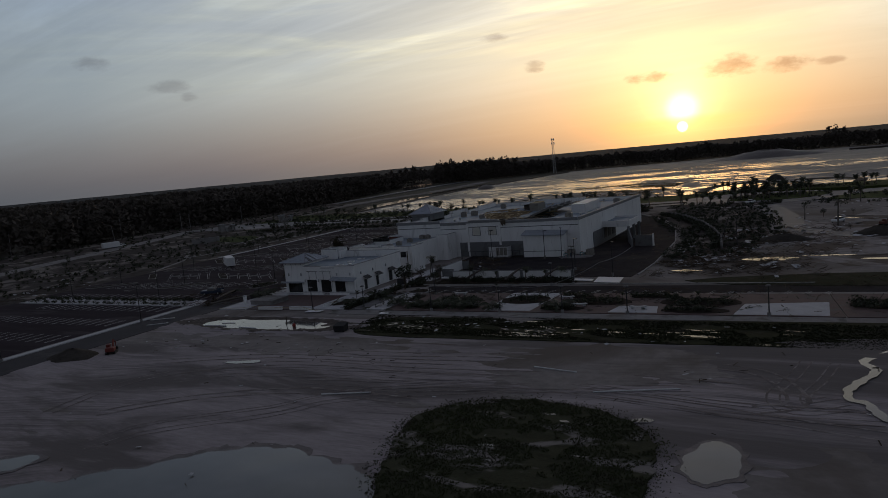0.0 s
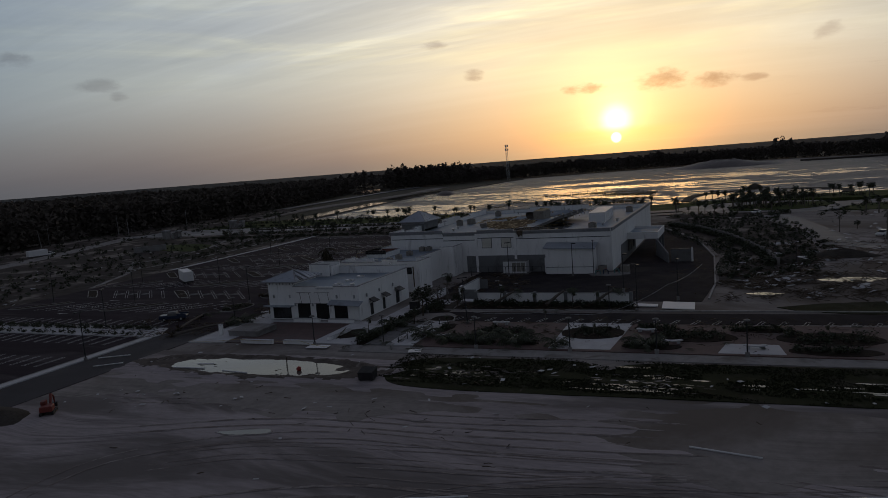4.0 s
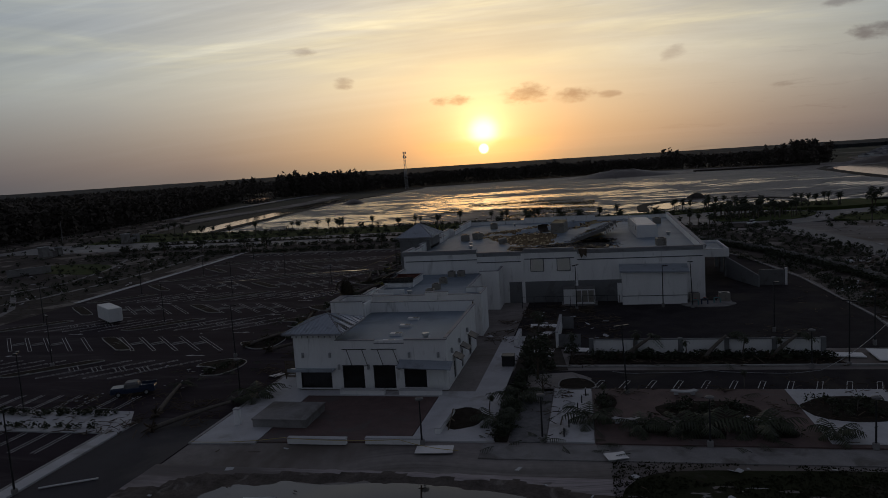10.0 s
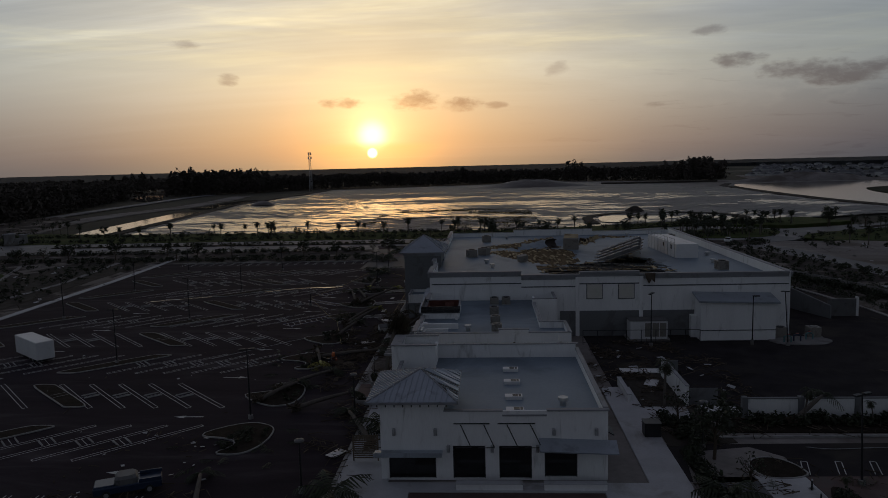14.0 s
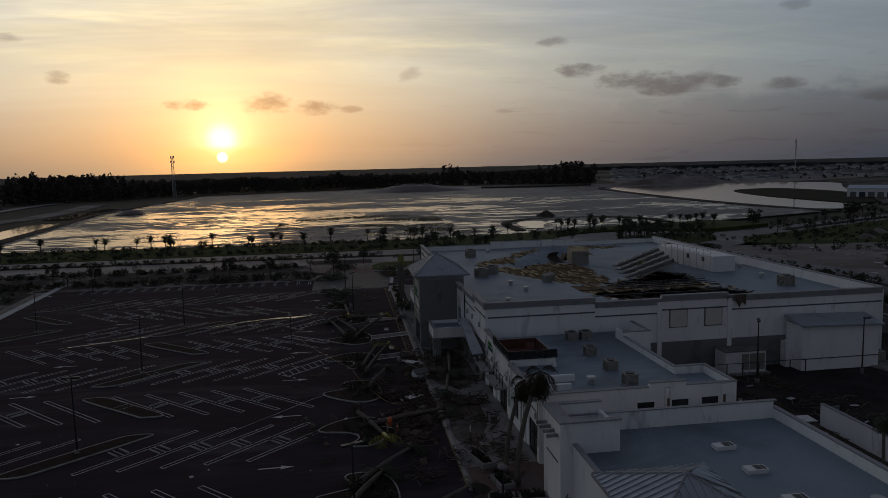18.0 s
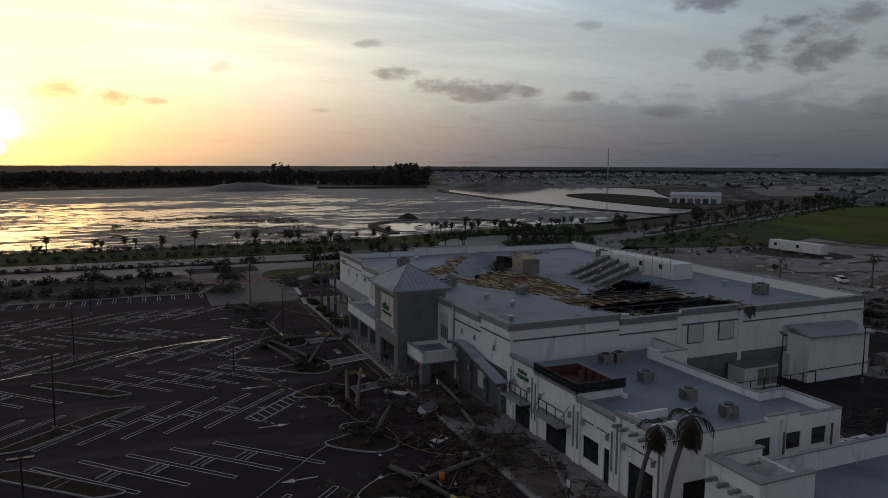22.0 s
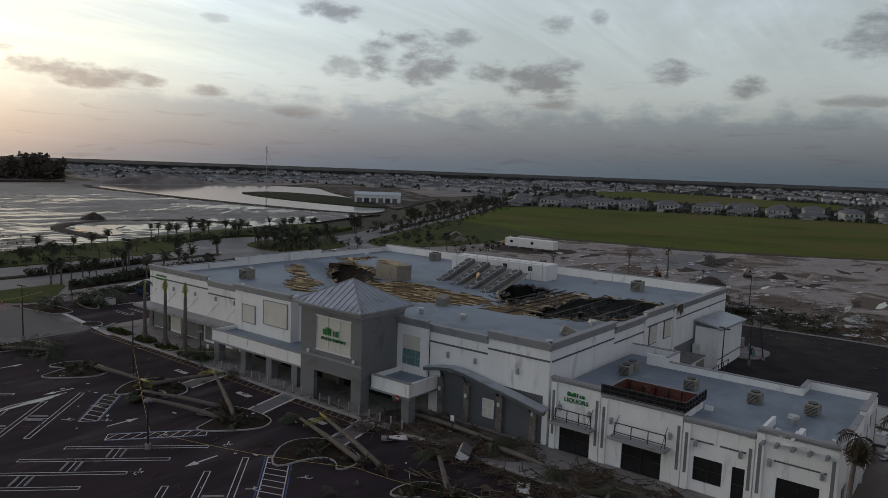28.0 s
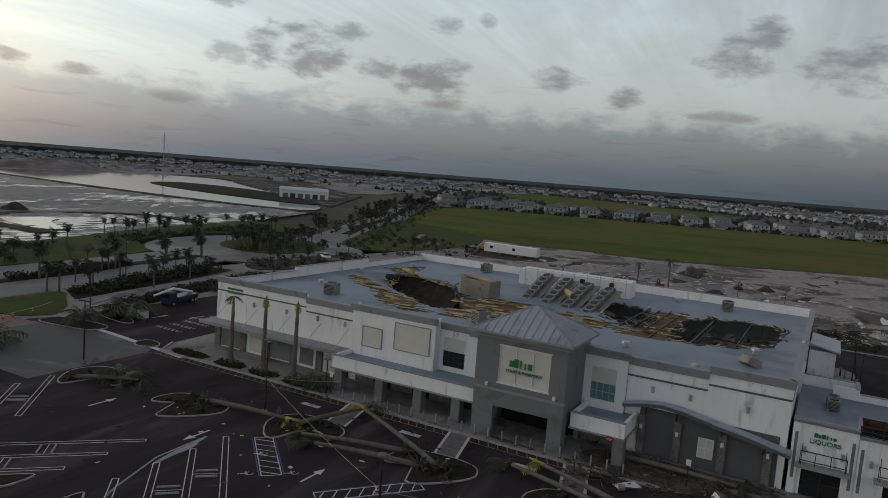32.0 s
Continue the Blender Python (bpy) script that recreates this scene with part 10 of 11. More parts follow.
# ---------------------------------------------------------------- wrecks and loose things in the lot
tk = thing("pickup_truck", "wrecked white and blue pickup truck under branches", "pickup truck", at=(-22, -53.8, 0), turn=24)
part("body", Mesh().soft(-2.7, -0.95, 0.45, 2.7, 0.95, 1.05, 0.1), CARB, tk)
part("cabin", Mesh().soft(-1.0, -0.88, 1.0, 0.8, 0.88, 1.75, 0.25), DARKU, tk)
part("bed_side", Mesh().box(0.9, -0.95, 1.05, 2.7, -0.87, 1.35), CARB, tk)
part("bed_side", Mesh().box(0.9, 0.87, 1.05, 2.7, 0.95, 1.35), CARB, tk)
part("hood", Mesh().soft(-2.65, -0.85, 1.0, -1.0, 0.85, 1.18, 0.08), CARB, tk)
part("windscreen", Mesh().add([(-1.02, -0.75, 1.1), (-1.02, 0.75, 1.1), (-0.78, 0.68, 1.66), (-0.78, -0.68, 1.66)], [(0, 1, 2, 3)]), GLASS, tk)
for a in (-1.7, 1.7):
    for b in (-0.85, 0.85):
        wheel(tk, a, b, 0.38, 0.26)
ct = thing("tool_cart", "tipped white and blue tool cart on its side", "cart", at=(-8, 4.1, 0.0), turn=28)
part("tub", Mesh().obox(pose(0, 0, 0.62, 28, 0, 0), 2.0, 1.1, 0.75), CARW, ct)
part("lid", Mesh().obox(pose(0, -0.25, 1.05, 28, 0, 0), 2.05, 1.0, 0.12), DARKU, ct, "dark lid")
part("frame", Mesh().bar((-1.3, -0.4, 0.06), (1.3, -0.4, 0.06), 0.09).bar((-1.3, 0.45, 0.06), (1.3, 0.45, 0.06), 0.09).bar((-1.2, -0.45, 0.06), (-1.2, 0.5, 0.06), 0.08).bar((1.2, -0.45, 0.06), (1.2, 0.5, 0.06), 0.08), STEEL, ct)
wheel(ct, 0.8, 0.7, 0.3, 0.15), wheel(ct, -0.8, 0.7, 0.3, 0.15)
cone = thing("traffic_cone", "orange traffic cone with a white collar", "traffic cone", "cones and barrels", (-7.0, 5.6, 0))
part("cone", Mesh().tube([(0, 0, 0.03), (0, 0, 0.7)], [0.17, 0.03], 12), ORANGE, cone, smooth=True)
part("foot", Mesh().soft(-0.22, -0.22, 0, 0.22, 0.22, 0.04, 0.02), ORANGE, cone)
part("collar", Mesh().tube([(0, 0, 0.36), (0, 0, 0.48)], [0.112, 0.084], 12), WHITEM, cone)
for x, y in ((-10, 105), (-11.8, 104.4), (-14.4, 103), (-6.4, 106), (-12.4, -13.6)):
    copy_thing(cone, pose(x, y, 0, 0, 0, x * 40))
brl = thing("traffic_barrel", "orange and white traffic barrel", "traffic barrel", "cones and barrels", (-13.1, -12.3, 0))
part("drum", Mesh().tube([(0, 0, 0.08), (0, 0, 0.95)], [0.29, 0.23], 14), ORANGE, brl, smooth=True)
part("foot", Mesh().tube([(0, 0, 0), (0, 0, 0.08)], 0.4, 14), TYRE, brl)
for z in (0.3, 0.58):
    part("white_band", Mesh().tube([(0, 0, z), (0, 0, z + 0.14)], [0.29 - z * 0.06, 0.285 - (z + 0.14) * 0.06], 14), WHITEM, brl)
part("handle", Mesh().bar((-0.1, 0, 1.02), (0.1, 0, 1.02), 0.05).bar((-0.1, 0, 0.95), (-0.1, 0, 1.02), 0.05).bar((0.1, 0, 0.95), (0.1, 0, 1.02), 0.05), ORANGE, brl)
dp = thing("dumpster", "dark steel dumpster on the sand", "dumpster", at=(37.8, -82.6, 0.05), turn=6)
part("tub", loft([[(-1.0, -0.8, 0.1), (1.0, -0.8, 0.1), (1.0, 0.6, 0.1), (-1.0, 0.6, 0.1)], [(-1.05, -0.9, 1.0), (1.05, -0.9, 1.0), (1.05, 0.85, 1.35), (-1.05, 0.85, 1.35)]]), STEEL, dp)
for s in (-0.52, 0.52):
    part("lid", Mesh().obox(pose(s, -0.02, 1.22, 11, 0, 0), 1.0, 1.75, 0.05), TYRE, dp)
for s in (-0.8, 0.8):
    part("skid", Mesh().box(s - 0.08, -0.8, 0, s + 0.08, 0.6, 0.1), STEEL, dp)
pr = thing("parked_truck", "blue truck parked in the side lot", "truck", at=(15.5, 98.4, 0), turn=12)
part("cab", Mesh().soft(-4.0, -1.1, 0.5, -2.1, 1.1, 2.5, 0.2), CARB, pr)
part("cargo_box", Mesh().soft(-2.0, -1.2, 0.8, 3.6, 1.2, 1.5, 0.08), CARB, pr)
part("lift_arm", Mesh().tube([(3.2, 0, 1.6), (-2.0, 0, 2.9), (-6.5, 0.3, 2.3)], [0.28, 0.26, 0.2], 8), WHITEM, pr, "long white lift arm")
part("chassis", Mesh().box(-3.9, -0.6, 0.45, 3.5, 0.6, 0.8), STEEL, pr)
part("windscreen", Mesh().box(-4.03, -0.9, 1.5, -4.002, 0.9, 2.2), GLASS, pr)
for a in (-3.1, 2.0, 2.9):
    for b in (-0.95, 0.95):
        wheel(pr, a, b, 0.45, 0.3)
mh = thing("concrete_ring", "round white concrete ring by the side lot", "concrete ring", at=(3.4, 92.8, 0.1))
part("ring", Mesh().tube([(0, 0, 0), (0, 0, 1.1)], 0.9, 18), SLAB, mh)
part("cover", Mesh().tube([(0, 0, 1.1), (0, 0, 1.2)], [0.75, 0.7], 18), STEEL, mh)


# ---------------------------------------------------------------- yard fittings
def valve(x, y, mat):
    t = thing("water_valve", "painted water valve on a concrete pad", "valve", "valves in the yard", (x, y, 0.1))
    part("riser", Mesh().tube([(0, 0, 0), (0, 0, 0.9)], 0.12, 9), mat, t)
    part("elbow", Mesh().tube([(0, 0, 0.8), (0.3, 0, 0.95), (0.75, 0, 0.95), (1.0, 0, 0.7), (1.0, 0, 0)], 0.11, 9), mat, t)
    part("hand_wheel", Mesh().tube([(0.5, 0, 1.12), (0.5, 0, 1.17)], 0.24, 12), RED, t)
    part("stem", Mesh().tube([(0.5, 0, 0.95), (0.5, 0, 1.12)], 0.04, 6), STEEL, t)


sheet("valve_pad", blob(55.4, -4.4, 4.6, 2.6, 22, 0.05, 3), 0.1, CONC, "concrete pad with rounded kerb in the yard", 0.15)
valve(54.2, -4.8, CARB), valve(56.4, -3.8, TEAL), valve(52.6, -5.4, TEAL)
for x, y, turn in ((47.7, -6.2, 0), (61.5, -24.5, 30), (72, -32, 80)):
    t = thing("yard_lamp", "dark lamp post in the service yard", "lamp post", "yard lamps", (x, y, 0), turn)
    part("pole", Mesh().tube([(0, 0, 0), (0, 0, 7.2)], [0.1, 0.06], 9), STEEL, t)
    part("base", Mesh().tube([(0, 0, 0), (0, 0, 0.7)], 0.24, 12), CONC, t)
    part("lamp_head", Mesh().soft(-0.1, -0.2, 7.15, 0.9, 0.2, 7.3, 0.05), STEEL, t)
for x in (53.4, 58.4):
    a = thing("condensing_unit", "dark fenced condensing unit in the yard", "condenser", "condensers in the yard", (x, -1.6, 0.0))
    part("casing", Mesh().soft(-0.9, -0.8, 0.1, 0.9, 0.8, 1.5, 0.06), UNIT, a)
    part("fan_guard", Mesh().tube([(0, 0, 1.5), (0, 0, 1.56)], 0.6, 16), STEEL, a)
    part("pad", Mesh().box(-1.1, -1.0, 0, 1.1, 1.0, 0.1), CONC, a)

# ---------------------------------------------------------------- plaza and park furniture
pb = thing("planter_block", "low square concrete stage block on the plaza", "planter", at=(3.3, -61.6, 0.07))
part("body", Mesh().soft(-3.1, -2.7, 0, 3.1, 2.7, 0.85, 0.04), CONC, pb)
part("capstone", Mesh().soft(-3.2, -2.8, 0.85, 3.2, 2.8, 0.95, 0.03), CONC, pb)


def low_wall(label, x0, y0, x1, y1, z=0.07, h=0.55, w=0.55):
    a, b = Vector((x0, y0)), Vector((x1, y1))
    t = thing("seat_wall", label, "bench", "white seat walls", ((x0 + x1) / 2, (y0 + y1) / 2, z), math.degrees(math.atan2(y1 - y0, x1 - x0)))
    ln = (b - a).length
    part("wall", Mesh().soft(-ln / 2, -w / 2, 0, ln / 2, w / 2, h, 0.04), STUCCO, t)
    n = max(2, int(ln / 1.6))
    for i in range(n):
        part("capstone", Mesh().soft(-ln / 2 - 0.03 + i * ln / n + 0.012, -w / 2 - 0.05, h, -ln / 2 + 0.03 + (i + 1) * ln / n - 0.012, w / 2 + 0.05, h + 0.09, 0.02), SLAB, t)


for q in ((6.2, -68.3, 12.4, -68.2), (14.3, -67.9, 19.9, -67.7), (6.2, -53.2, 11.8, -53.2), (13.6, -53.2, 18.8, -53.2)):
    low_wall("low white seat wall at the plaza's edge", *q)
for x, y, turn in ((39.6, -61.6, 4), (52.1, -61.1, -6), (46.1, -52.8, 3), (73.5, -61.5, 3), (69.4, -55.6, 0), (84, -63.0, 5)):
    t = thing("park_bench", "curved white concrete bench in the park", "bench", "park benches", (x, y, 0.12), turn)
    arc = [(1.7 * math.sin(a), 1.7 - 1.7 * math.cos(a) + 0.0) for a in (-0.85, -0.55, -0.27, 0, 0.27, 0.55, 0.85)]
    part("seat", strip_mesh(arc, 0.32, 0.34, 0.14), SLAB, t)
    for k in (1, 5):
        part("leg", Mesh().soft(arc[k][0] - 0.22, arc[k][1] - 0.22, 0, arc[k][0] + 0.22, arc[k][1] + 0.22, 0.34, 0.03), SLAB, t)
low_wall("short white seat wall beside a round bed", 21.0, -65.2, 21.3, -59.0)
xb = thing("timber_trestle", "broken timber trestle leaning on the seat wall", "trestle", at=(21.9, -62.4, 0.1), turn=12)
part("rail", Mesh().bar((-0.4, -1.8, 0.05), (0.2, 1.7, 1.0), 0.1), WOODM, xb)
part("rail", Mesh().bar((0.3, -1.6, 0.9), (-0.2, 1.6, 0.08), 0.1), WOODM, xb)
for x, y, sx, sy, turn, z in ((21.6, -69.2, 3.6, 1.7, 6, 0.1), (38.4, -69.6, 1.9, 1.5, 20, 0.1), (87, -6, 4.0, 2.0, -18, 0.0), (84.5, -9, 2.6, 1.3, 35, 0.0), (92, 4, 3.0, 1.2, 60, 0.0), (-9.6, -3.4, 2.2, 1.1, 30, 0.1), (-8.8, 12.0, 2.4, 1.2, -40, 0.1), (95, 16, 2.2, 1.2, 10, 0.0), (-5.6, -46, 1.9, 1.1, 60, 0.12), (29, -24.4, 2.6, 1.5, 70, 0.05), (27.6, -19, 2.2, 1.4, 25, 0.05)):
    t = thing("sheet_panel", "bent white sheet panel dropped by the storm", "panel", "loose sheet panels", (x, y, z), turn)
    m = Mesh()
    v = [((i / 5 - 0.5) * sx, (j / 3 - 0.5) * sy, 0.04 + 0.10 * abs(noise.noise((i * 0.7 + x, j * 0.6, y))) + dz) for dz in (0, 0.03) for j in range(4) for i in range(6)]
    f = []
    for j in range(3):
        for i in range(5):
            a = j * 6 + i
            f += [(a, a + 6, a + 7, a + 1), (24 + a, 24 + a + 1, 24 + a + 7, 24 + a + 6)]
    rim = [i for i in range(6)] + [11, 17, 23, 22, 21, 20, 19, 18, 12, 6]
    f += [(a, b, 24 + b, 24 + a) for a, b in zip(rim, rim[1:] + rim[:1])]
    part("panel", m.add(v, f), WHITEM, t)
    part("edge_rail", Mesh().bar((-sx / 2, -sy / 2, 0.05), (sx / 2, -sy / 2, 0.05), 0.06), GALV, t)
for i in range(6):
    t = thing("path_bollard", "slim dark bollard along the park walk", "bollard", "bollards of the park walk", (33.6 + i * 0.36, -65.2 + i * 2.4, 0.09))
    part("post", Mesh().tube([(0, 0, 0), (0, 0, 0.85)], 0.07, 8), STEEL, t)
    part("cap", Mesh().tube([(0, 0, 0.85), (0, 0, 0.95)], [0.09, 0.05], 8), GALV, t)
wp = thing("white_post_box", "white square pillar box on the walk", "pillar", at=(-1.9, -63.6, 0.1))
part("post", Mesh().soft(-0.3, -0.3, 0, 0.3, 0.3, 1.7, 0.04), STUCCO, wp)
part("cap", Mesh().soft(-0.36, -0.36, 1.7, 0.36, 0.36, 1.82, 0.03), SLAB, wp)
bl = solid("red_float", Mesh().tube([(0, 0, 0), (0, 0, 0.12), (0, 0, 0.4), (0, 0, 0.62), (0, 0, 0.7)], [0.12, 0.3, 0.36, 0.22, 0.05], 14), RED, "red plastic float lying in the pond", "float", smooth=True, at=(25.8, -80.6, -0.1))
pst = thing("pond_post", "old post standing in the pond", "post", at=(22.8, -79.2, -0.2))
part("post", Mesh().tube([(0, 0, 0), (0.12, 0, 1.6)], [0.09, 0.07], 7), TWIG, pst)
part("cross_piece", Mesh().bar((-0.15, 0, 1.3), (0.3, 0, 1.35), 0.06), TWIG, pst)
for a, b in (((5, -82.3), (10.4, -82.0)), ((14.0, -82.4), (18.6, -82.8)), ((-9.5, -84), (-6, -81.5)), ((7.4, -80.0), (10.2, -79.6)), ((78, -96), (84, -97.2)), ((56, -112), (62, -110)), ((-13, -80), (-8.6, -77.6)), ((88, -104), (97, -101))):
    zz = max(relief(*a), relief(*b), -0.08) + 0.09
    solid("drain_pipe", Mesh().tube([(a[0], a[1], zz), ((a[0] + b[0]) / 2, (a[1] + b[1]) / 2, zz), (b[0], b[1], zz)], 0.09, 8), WHITEM, "long pale pipe lying loose on sand", "pipe", "loose pipes", smooth=True)


sc = thing("slat_screen", "dark timber slat screen on the shop's side walk", "screen", at=(-2.45, -47.5, 0.1))
for sx in (-1.15, 1.15):
    part("post", Mesh().box(sx - 0.06, -0.06, 0, sx + 0.06, 0.06, 2.5), WOODM, sc)
for i in range(11):
    part("slat", Mesh().box(-1.2, 0.06, 0.2 + i * 0.21, 1.2, 0.09, 0.34 + i * 0.21), WOODM, sc)
for x, y, tn, ln in ((-5.3, -23.6, -74, 3.4), (-4.4, -28.6, -80, 2.4), (-5.2, -31.6, -12, 2.2), (-2.6, -32.0, -6, 2.4)):
    pl = thing("planter", "low pale concrete planter with battered plants", "planter", "planters by the shop corner", (x, y, 0.15), tn)
    for a in ((-ln / 2, -0.7, ln / 2, -0.5), (-ln / 2, 0.5, ln / 2, 0.7), (-ln / 2, -0.5, -ln / 2 + 0.2, 0.5), (ln / 2 - 0.2, -0.5, ln / 2, 0.5)):
        part("side", Mesh().box(a[0], a[1], 0, a[2], a[3], 0.5), CONC, pl)
    part("soil", Mesh().box(-ln / 2 + 0.2, -0.5, 0, ln / 2 - 0.2, 0.5, 0.4), MULCH, pl)
    lf, lr = Mesh(), random.Random(int(ln * 10))
    for _ in range(5):
        leafy(lf, (lr.uniform(-ln / 2 + 0.4, ln / 2 - 0.4), lr.uniform(-0.3, 0.3), 0.6), 0.4, 30, lr, 0.16, 0.8)
    part("plants", lf, LEAF, pl, "dark battered plants")

# ---------------------------------------------------------------- storm litter
def litter(name, label, boxes, n, seed, mat, size, z, flat=False, steep=8.0):
    """Broken planks or branches strewn over the given stretches (x0, x1, y0, y1)."""
    r, m = random.Random(seed), Mesh()
    for i in range(n):
        x0, x1, y0, y1 = boxes[i % len(boxes)]
        x, y = r.uniform(x0, x1), r.uniform(y0, y1)
        if noise.noise((x * 0.22, y * 0.22, 3)) + 0.5 * noise.noise((x * 0.5, y * 0.5, seed)) < r.uniform(-0.25, 0.3):
            continue
        ln = size * r.uniform(0.3, 1.3)
        q = Matrix.Translation((x, y, z + r.uniform(0.03, 0.3))) @ pose(0, 0, 0, r.gauss(0, 10), r.gauss(0, steep), r.uniform(0, 360))
        if flat:
            m.obox(q, ln, ln * r.uniform(0.3, 0.8), 0.03)
        elif r.random() < 0.5:
            m.obox(q, ln, r.uniform(0.05, 0.14), 0.04)
        else:
            m.tube([q @ Vector((-ln / 2, 0, 0)), q @ Vector((0, r.gauss(0, 0.1) * ln, r.gauss(0, 0.05) * ln)), q @ Vector((ln / 2, 0, 0))], [0.05, 0.035, 0.012], 4)
    return solid(name, m, mat, label, "storm litter", kind="stuff")


def frond_litter(label, boxes, n, seed, mat, z):
    r, m = random.Random(seed), Mesh()
    for i in range(n):
        x0, x1, y0, y1 = boxes[i % len(boxes)]
        x, y = r.uniform(x0, x1), r.uniform(y0, y1)
        if noise.noise((x * 0.13, y * 0.13, seed)) < r.uniform(-0.5, 0.3):
            continue
        frond(m, (x, y, z + 0.15), r.uniform(0, 6.28), r.uniform(0.0, 0.4), r.uniform(1.0, 2.4), 0.55, 8, 0.05, r)
    return solid("torn_fronds", m, mat, label, "storm litter", kind="stuff")


FRONT = [(-12, -1.2, -27, -6), (-9, -1.0, -8, 12), (-10, -0.6, 0, 18), (-14, -8, -16, 6)]
litter("broken_timber", "broken timber strewn before the shops", FRONT, 700, 61, WOODM, 1.8, 0.1)
litter("torn_branches", "dark torn branches heaped before the shops", FRONT, 3600, 62, TWIG, 1.4, 0.08, steep=16)
litter("roof_scraps", "grey scraps of roofing before the shops", FRONT, 40, 63, CONC, 0.7, 0.1, True)
litter("roof_scraps", "dark scraps of roofing felt before the shops", FRONT, 200, 64, TWIG, 1.2, 0.08, True)
frond_litter("brown torn palm fronds before the shops", FRONT, 90, 65, TWIG, 0.05)
frond_litter("dark torn palm fronds round the parking islands", [(-22, -11, y, y + 12) for y in (-50, -32, -18, -4, 8, 24, 38, 54, 66)], 150, 66, FROND, 0.1)
WESTS = [(-6, -0.6, -52, -29), (-9, -2, -46, -30)]
litter("torn_branches", "dark torn branches beside the corner shop", WESTS, 520, 67, TWIG, 1.4, 0.1, steep=14)
litter("broken_timber", "broken timber beside the corner shop", WESTS, 160, 68, WOODM, 1.8, 0.1)
YARDS = [(25.4, 31, -45, -14), (24, 36, -14, -4), (20, 30, -30, -16), (31.5, 40, -33, -8)]
litter("broken_timber", "broken timber in the courtyard", YARDS, 700, 69, WOODM, 1.6, 0.05)
litter("torn_branches", "torn branches in the courtyard", YARDS, 1300, 70, TWIG, 1.3, 0.05, steep=14)
litter("roof_scraps", "pale scraps of roofing in the courtyard", YARDS, 70, 71, SLAB, 0.9, 0.05, True)
EAST = [(79, 100, -12, 14), (86, 104, 10, 42), (78, 96, -22, -6)]
litter("broken_timber", "broken timber and boards behind the panel wall", EAST, 1500, 72, WOODM, 2.6, 0.0)
litter("torn_branches", "torn branches behind the panel wall", EAST, 2200, 73, TWIG, 1.8, 0.0, steep=14)
litter("roof_scraps", "pale torn sheets behind the panel wall", EAST, 260, 74, SLAB, 1.4, 0.0, True)
BUILDING = [(104, 172, -22, 110), (106, 170, 0, 60)]
litter("site_scraps", "pale scraps over the building land", BUILDING, 420, 75, SLAB, 1.8, -0.03, True, 3)
litter("broken_timber", "planks over the building land", BUILDING, 420, 76, WOODM, 3.0, -0.03)
PARK = [(36, 112, -70, -50), (26, 40, -71, -52)]
litter("torn_branches", "twigs and branches over the park", [(36, 112, -66, -50), (38, 96, -60, -54), (26, 34, -66, -50)], 760, 77, TWIG, 1.0, 0.08, steep=14)
frond_litter("torn fronds over the park's beds", PARK, 90, 78, FROND, 0.1)
OPEN = [(0, 120, -100, -84), (20, 122, -150, -95), (-3, 60, -100, -70), (40, 112, -83, -70)]
litter("sand_scraps", "twigs and planks scattered on the sand", OPEN, 260, 79, TWIG, 1.0, 0.05, steep=3)
litter("sand_scraps", "pale scraps scattered on the sand", OPEN, 200, 80, SLAB, 0.6, 0.03, True, 3)
LOTB = [(-60, -8, -48, 80), (-30, -10, -20, 60), (-30, -16, -62, -40)]
litter("lot_scraps", "twigs scattered over the parking lot", LOTB, 500, 81, TWIG, 0.9, 0.01, steep=3)
litter("lot_scraps", "pale scraps scattered over the parking lot", LOTB, 160, 82, SLAB, 0.4, 0.01, True, 2)
litter("torn_branches", "branches heaped along the south strip", [(-30, -14, -68, -54), (-16, -5, -68, -56)], 500, 83, TWIG, 1.6, 0.1, steep=14)
WESTL = [(-150, -84, -60, 20), (-140, -84, 10, 90), (-100, -84, -90, -40)]
litter("torn_branches", "torn branches over the weedy land", WESTL, 1200, 87, TWIG, 2.2, 0.0, steep=12)
litter("roof_scraps", "pale torn sheets over the weedy land", WESTL, 260, 88, SLAB, 1.3, 0.0, True)
SANDE = [(78, 112, -34, -6), (94, 118, -10, 40), (84, 104, -30, -14)]
litter("torn_branches", "heaps of torn branches on the sand behind the yard", SANDE, 2200, 89, TWIG, 2.2, 0.0, steep=18)
litter("broken_timber", "planks on the sand behind the yard", SANDE, 700, 90, WOODM, 2.4, 0.0)
litter("roof_scraps", "pale torn sheets on the sand behind the yard", SANDE, 120, 91, SLAB, 1.5, 0.0, True)
litter("torn_branches", "twigs and branches over the far beds", [(112, 172, -65, -38), (100, 150, -44, -34)], 700, 92, TWIG, 1.6, 0.06, steep=14)
YARDE = [(66, 78, -30, 40), (33, 66, -41, -35), (54, 74, 40, 84), (56, 66, -33, -20)]
litter("yard_scraps", "twigs and broken boards along the yard's edges", YARDE, 420, 84, WOODM, 1.2, 0.01, steep=5)
litter("torn_branches", "torn branches along the yard wall", [(33, 66, -42, -34.6), (30, 110, -52, -46)], 700, 85, TWIG, 1.4, 0.03, steep=12)
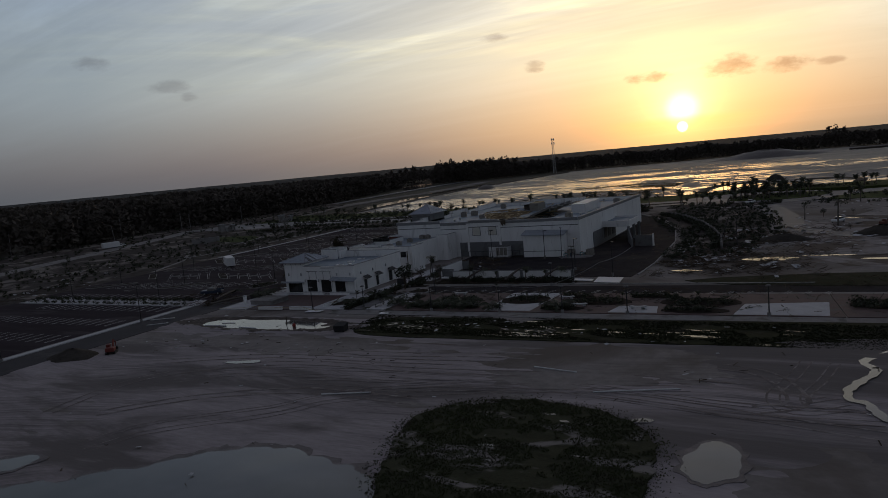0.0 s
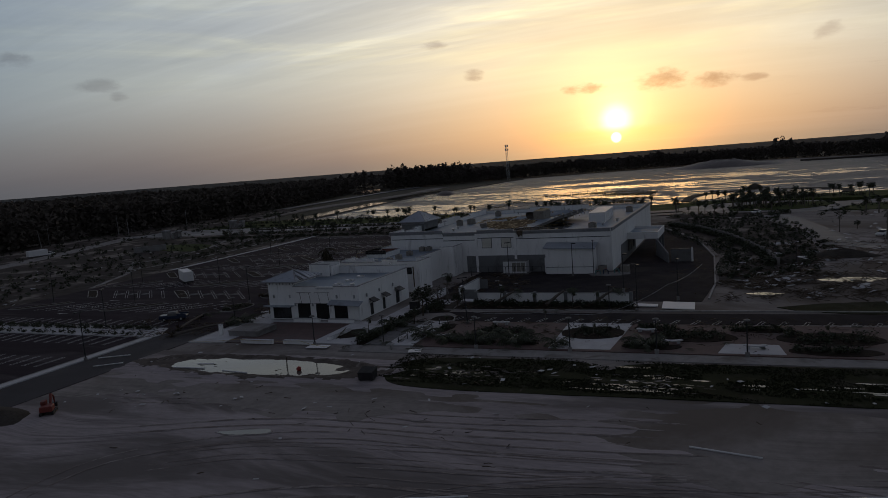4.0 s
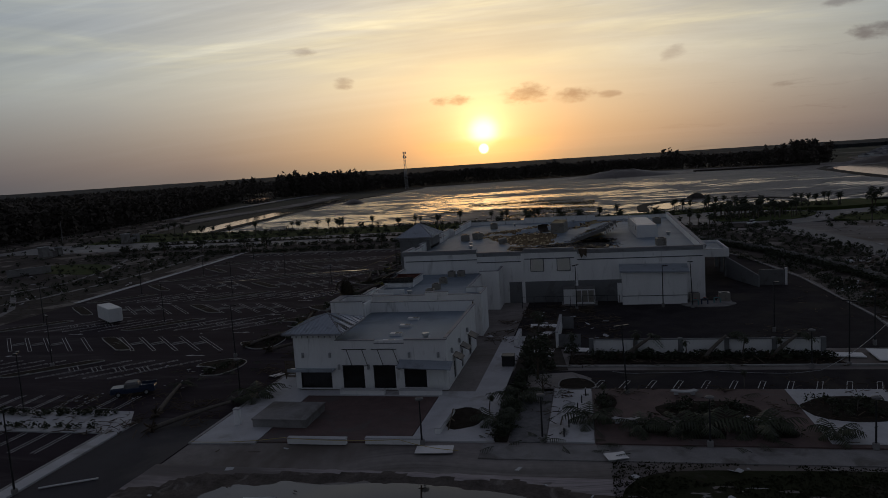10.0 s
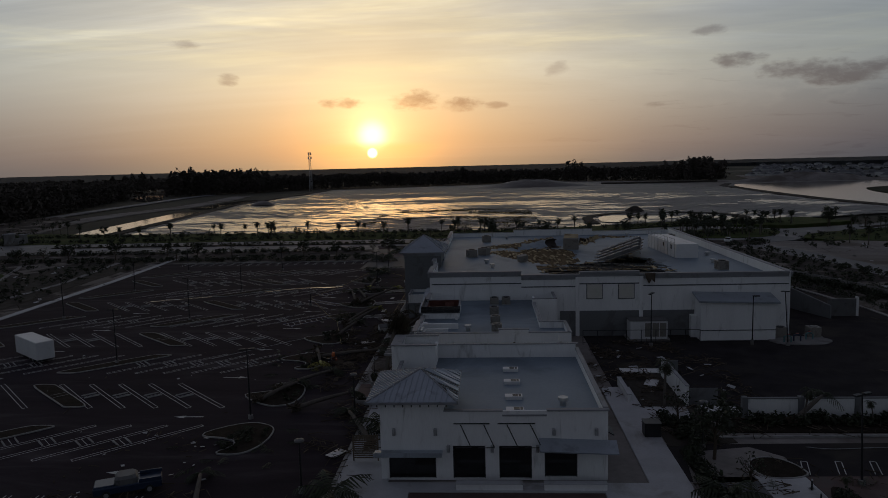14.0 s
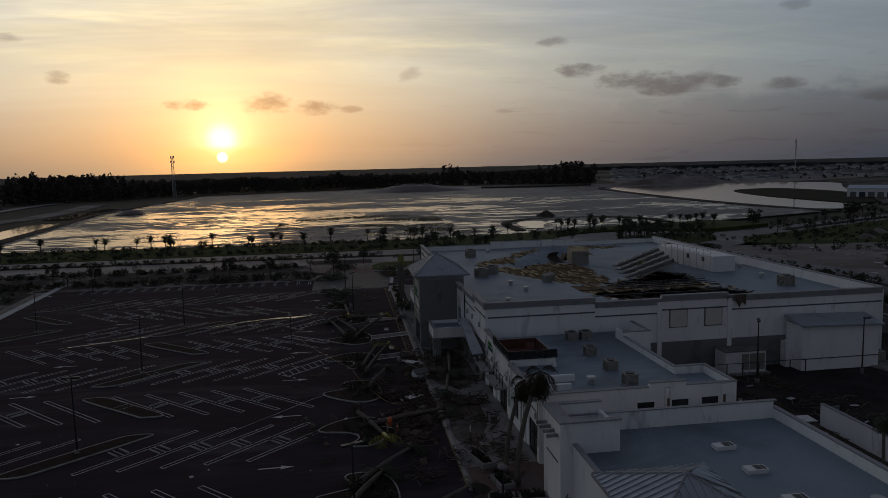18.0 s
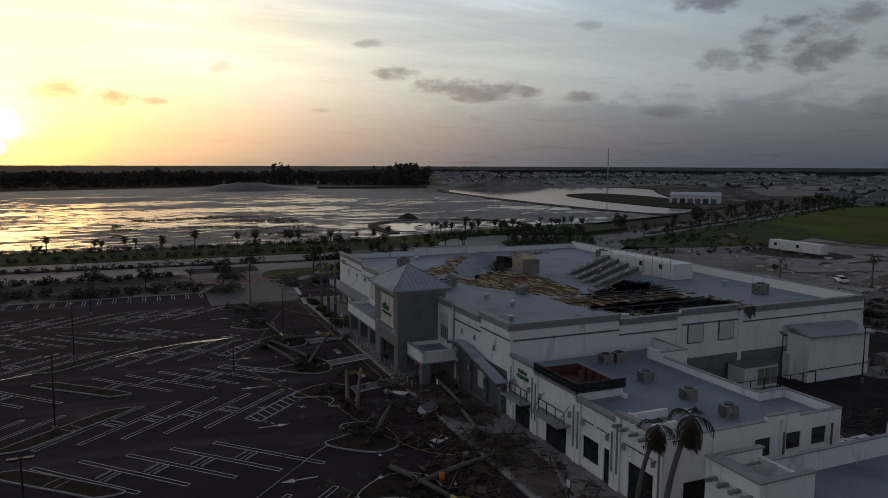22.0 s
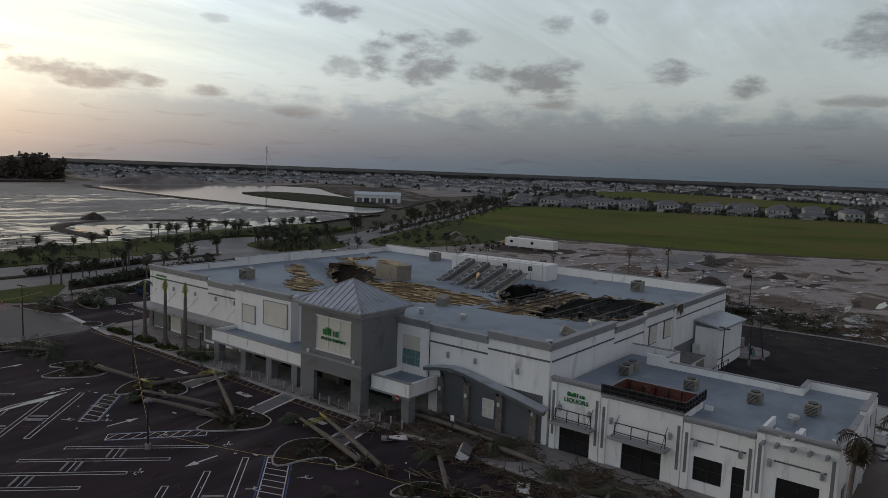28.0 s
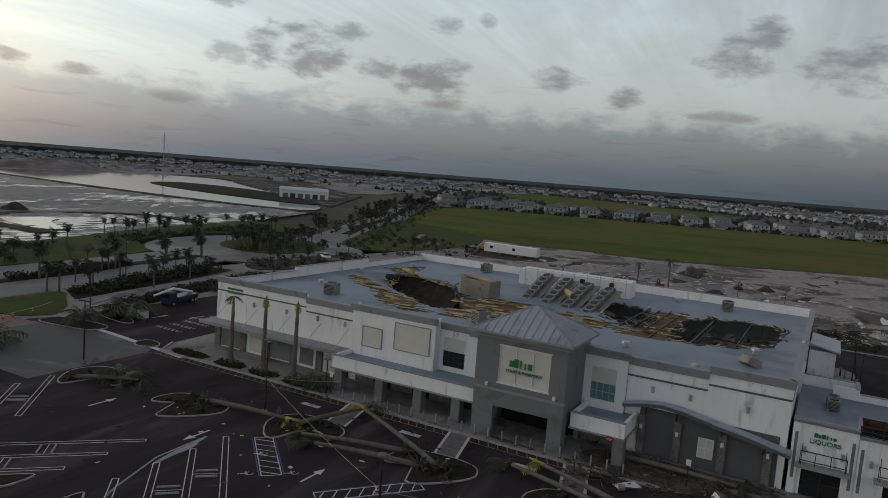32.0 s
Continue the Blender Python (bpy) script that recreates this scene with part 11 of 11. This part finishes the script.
frond_litter("torn fronds along the yard wall", [(33, 66, -41, -35), (78, 92, -14, 60)], 80, 86, FROND, 0.05)
ld = thing("lattice_panel", "torn timber lattice leaning on the shop wall", "lattice panel", at=(-1.4, -38, 0.1), turn=90)
for i in range(7):
    part("lath", Mesh().bar((-1.5 + i * 0.5, 0.9, 0.05), (-1.5 + i * 0.5, -0.3, 2.6), 0.07), WOODM, ld)
for i in range(4):
    part("crosspiece", Mesh().bar((-1.6, 0.72 - i * 0.32, 0.4 + i * 0.65), (1.6, 0.72 - i * 0.32, 0.4 + i * 0.65), 0.06), WOODM, ld)


def cable(name, label, pts, rad, mat, sag=0.4):
    """A slack line from point to point."""
    p = []
    for a, b in zip(pts, pts[1:]):
        for i in range(8):
            s = i / 8
            v = Vector(a).lerp(Vector(b), s)
            v.z = max(0.08, v.z - sag * 4 * s * (1 - s))
            p.append(v)
    p.append(Vector(pts[-1]))
    solid(name, Mesh().tube(p, rad, 5), mat, label, "rope", smooth=True)


cable("caution_line", "yellow caution line strung between lamp posts", [(-5.0, 44, 2.2), (-15.9, 48.9, 4.0), (-26, 27, 1.6), (-17, 9, 0.6), (-14, -3, 0.5), (-11.8, -12.4, 2.4)], 0.018, surface("yellow_tape", (0.45, 0.36, 0.13), 0.6, 0.1, 1, 9, 0), 0.35)
cable("caution_line", "yellow caution line at the lot entrance", [(-2, 108, 0.9), (-10, 105, 0.7), (-15, 103, 0.7)], 0.035, MATS["yellow_tape"], 0.1)
cable("fallen_wire", "slack wire along the plaza's edge", [(-4, -69.4, 0.4), (6, -69, 0.9), (18, -68.8, 0.9), (24, -69.6, 0.3)], 0.03, MATS["yellow_tape"], 0.2)
cable("fallen_wire", "slack wire across the back lane", [(38.5, -45, 0.4), (50, -44, 0.3), (62, -45, 0.6), (71, -38, 4.0), (76, -30, 6.0)], 0.035, GALV, 0.5)
cable("fallen_wire", "loose wire across the parking lot", [(-13.5, 6, 0.1), (-22, -2, 0.1), (-31, -12, 0.1)], 0.03, GALV, 0.02)
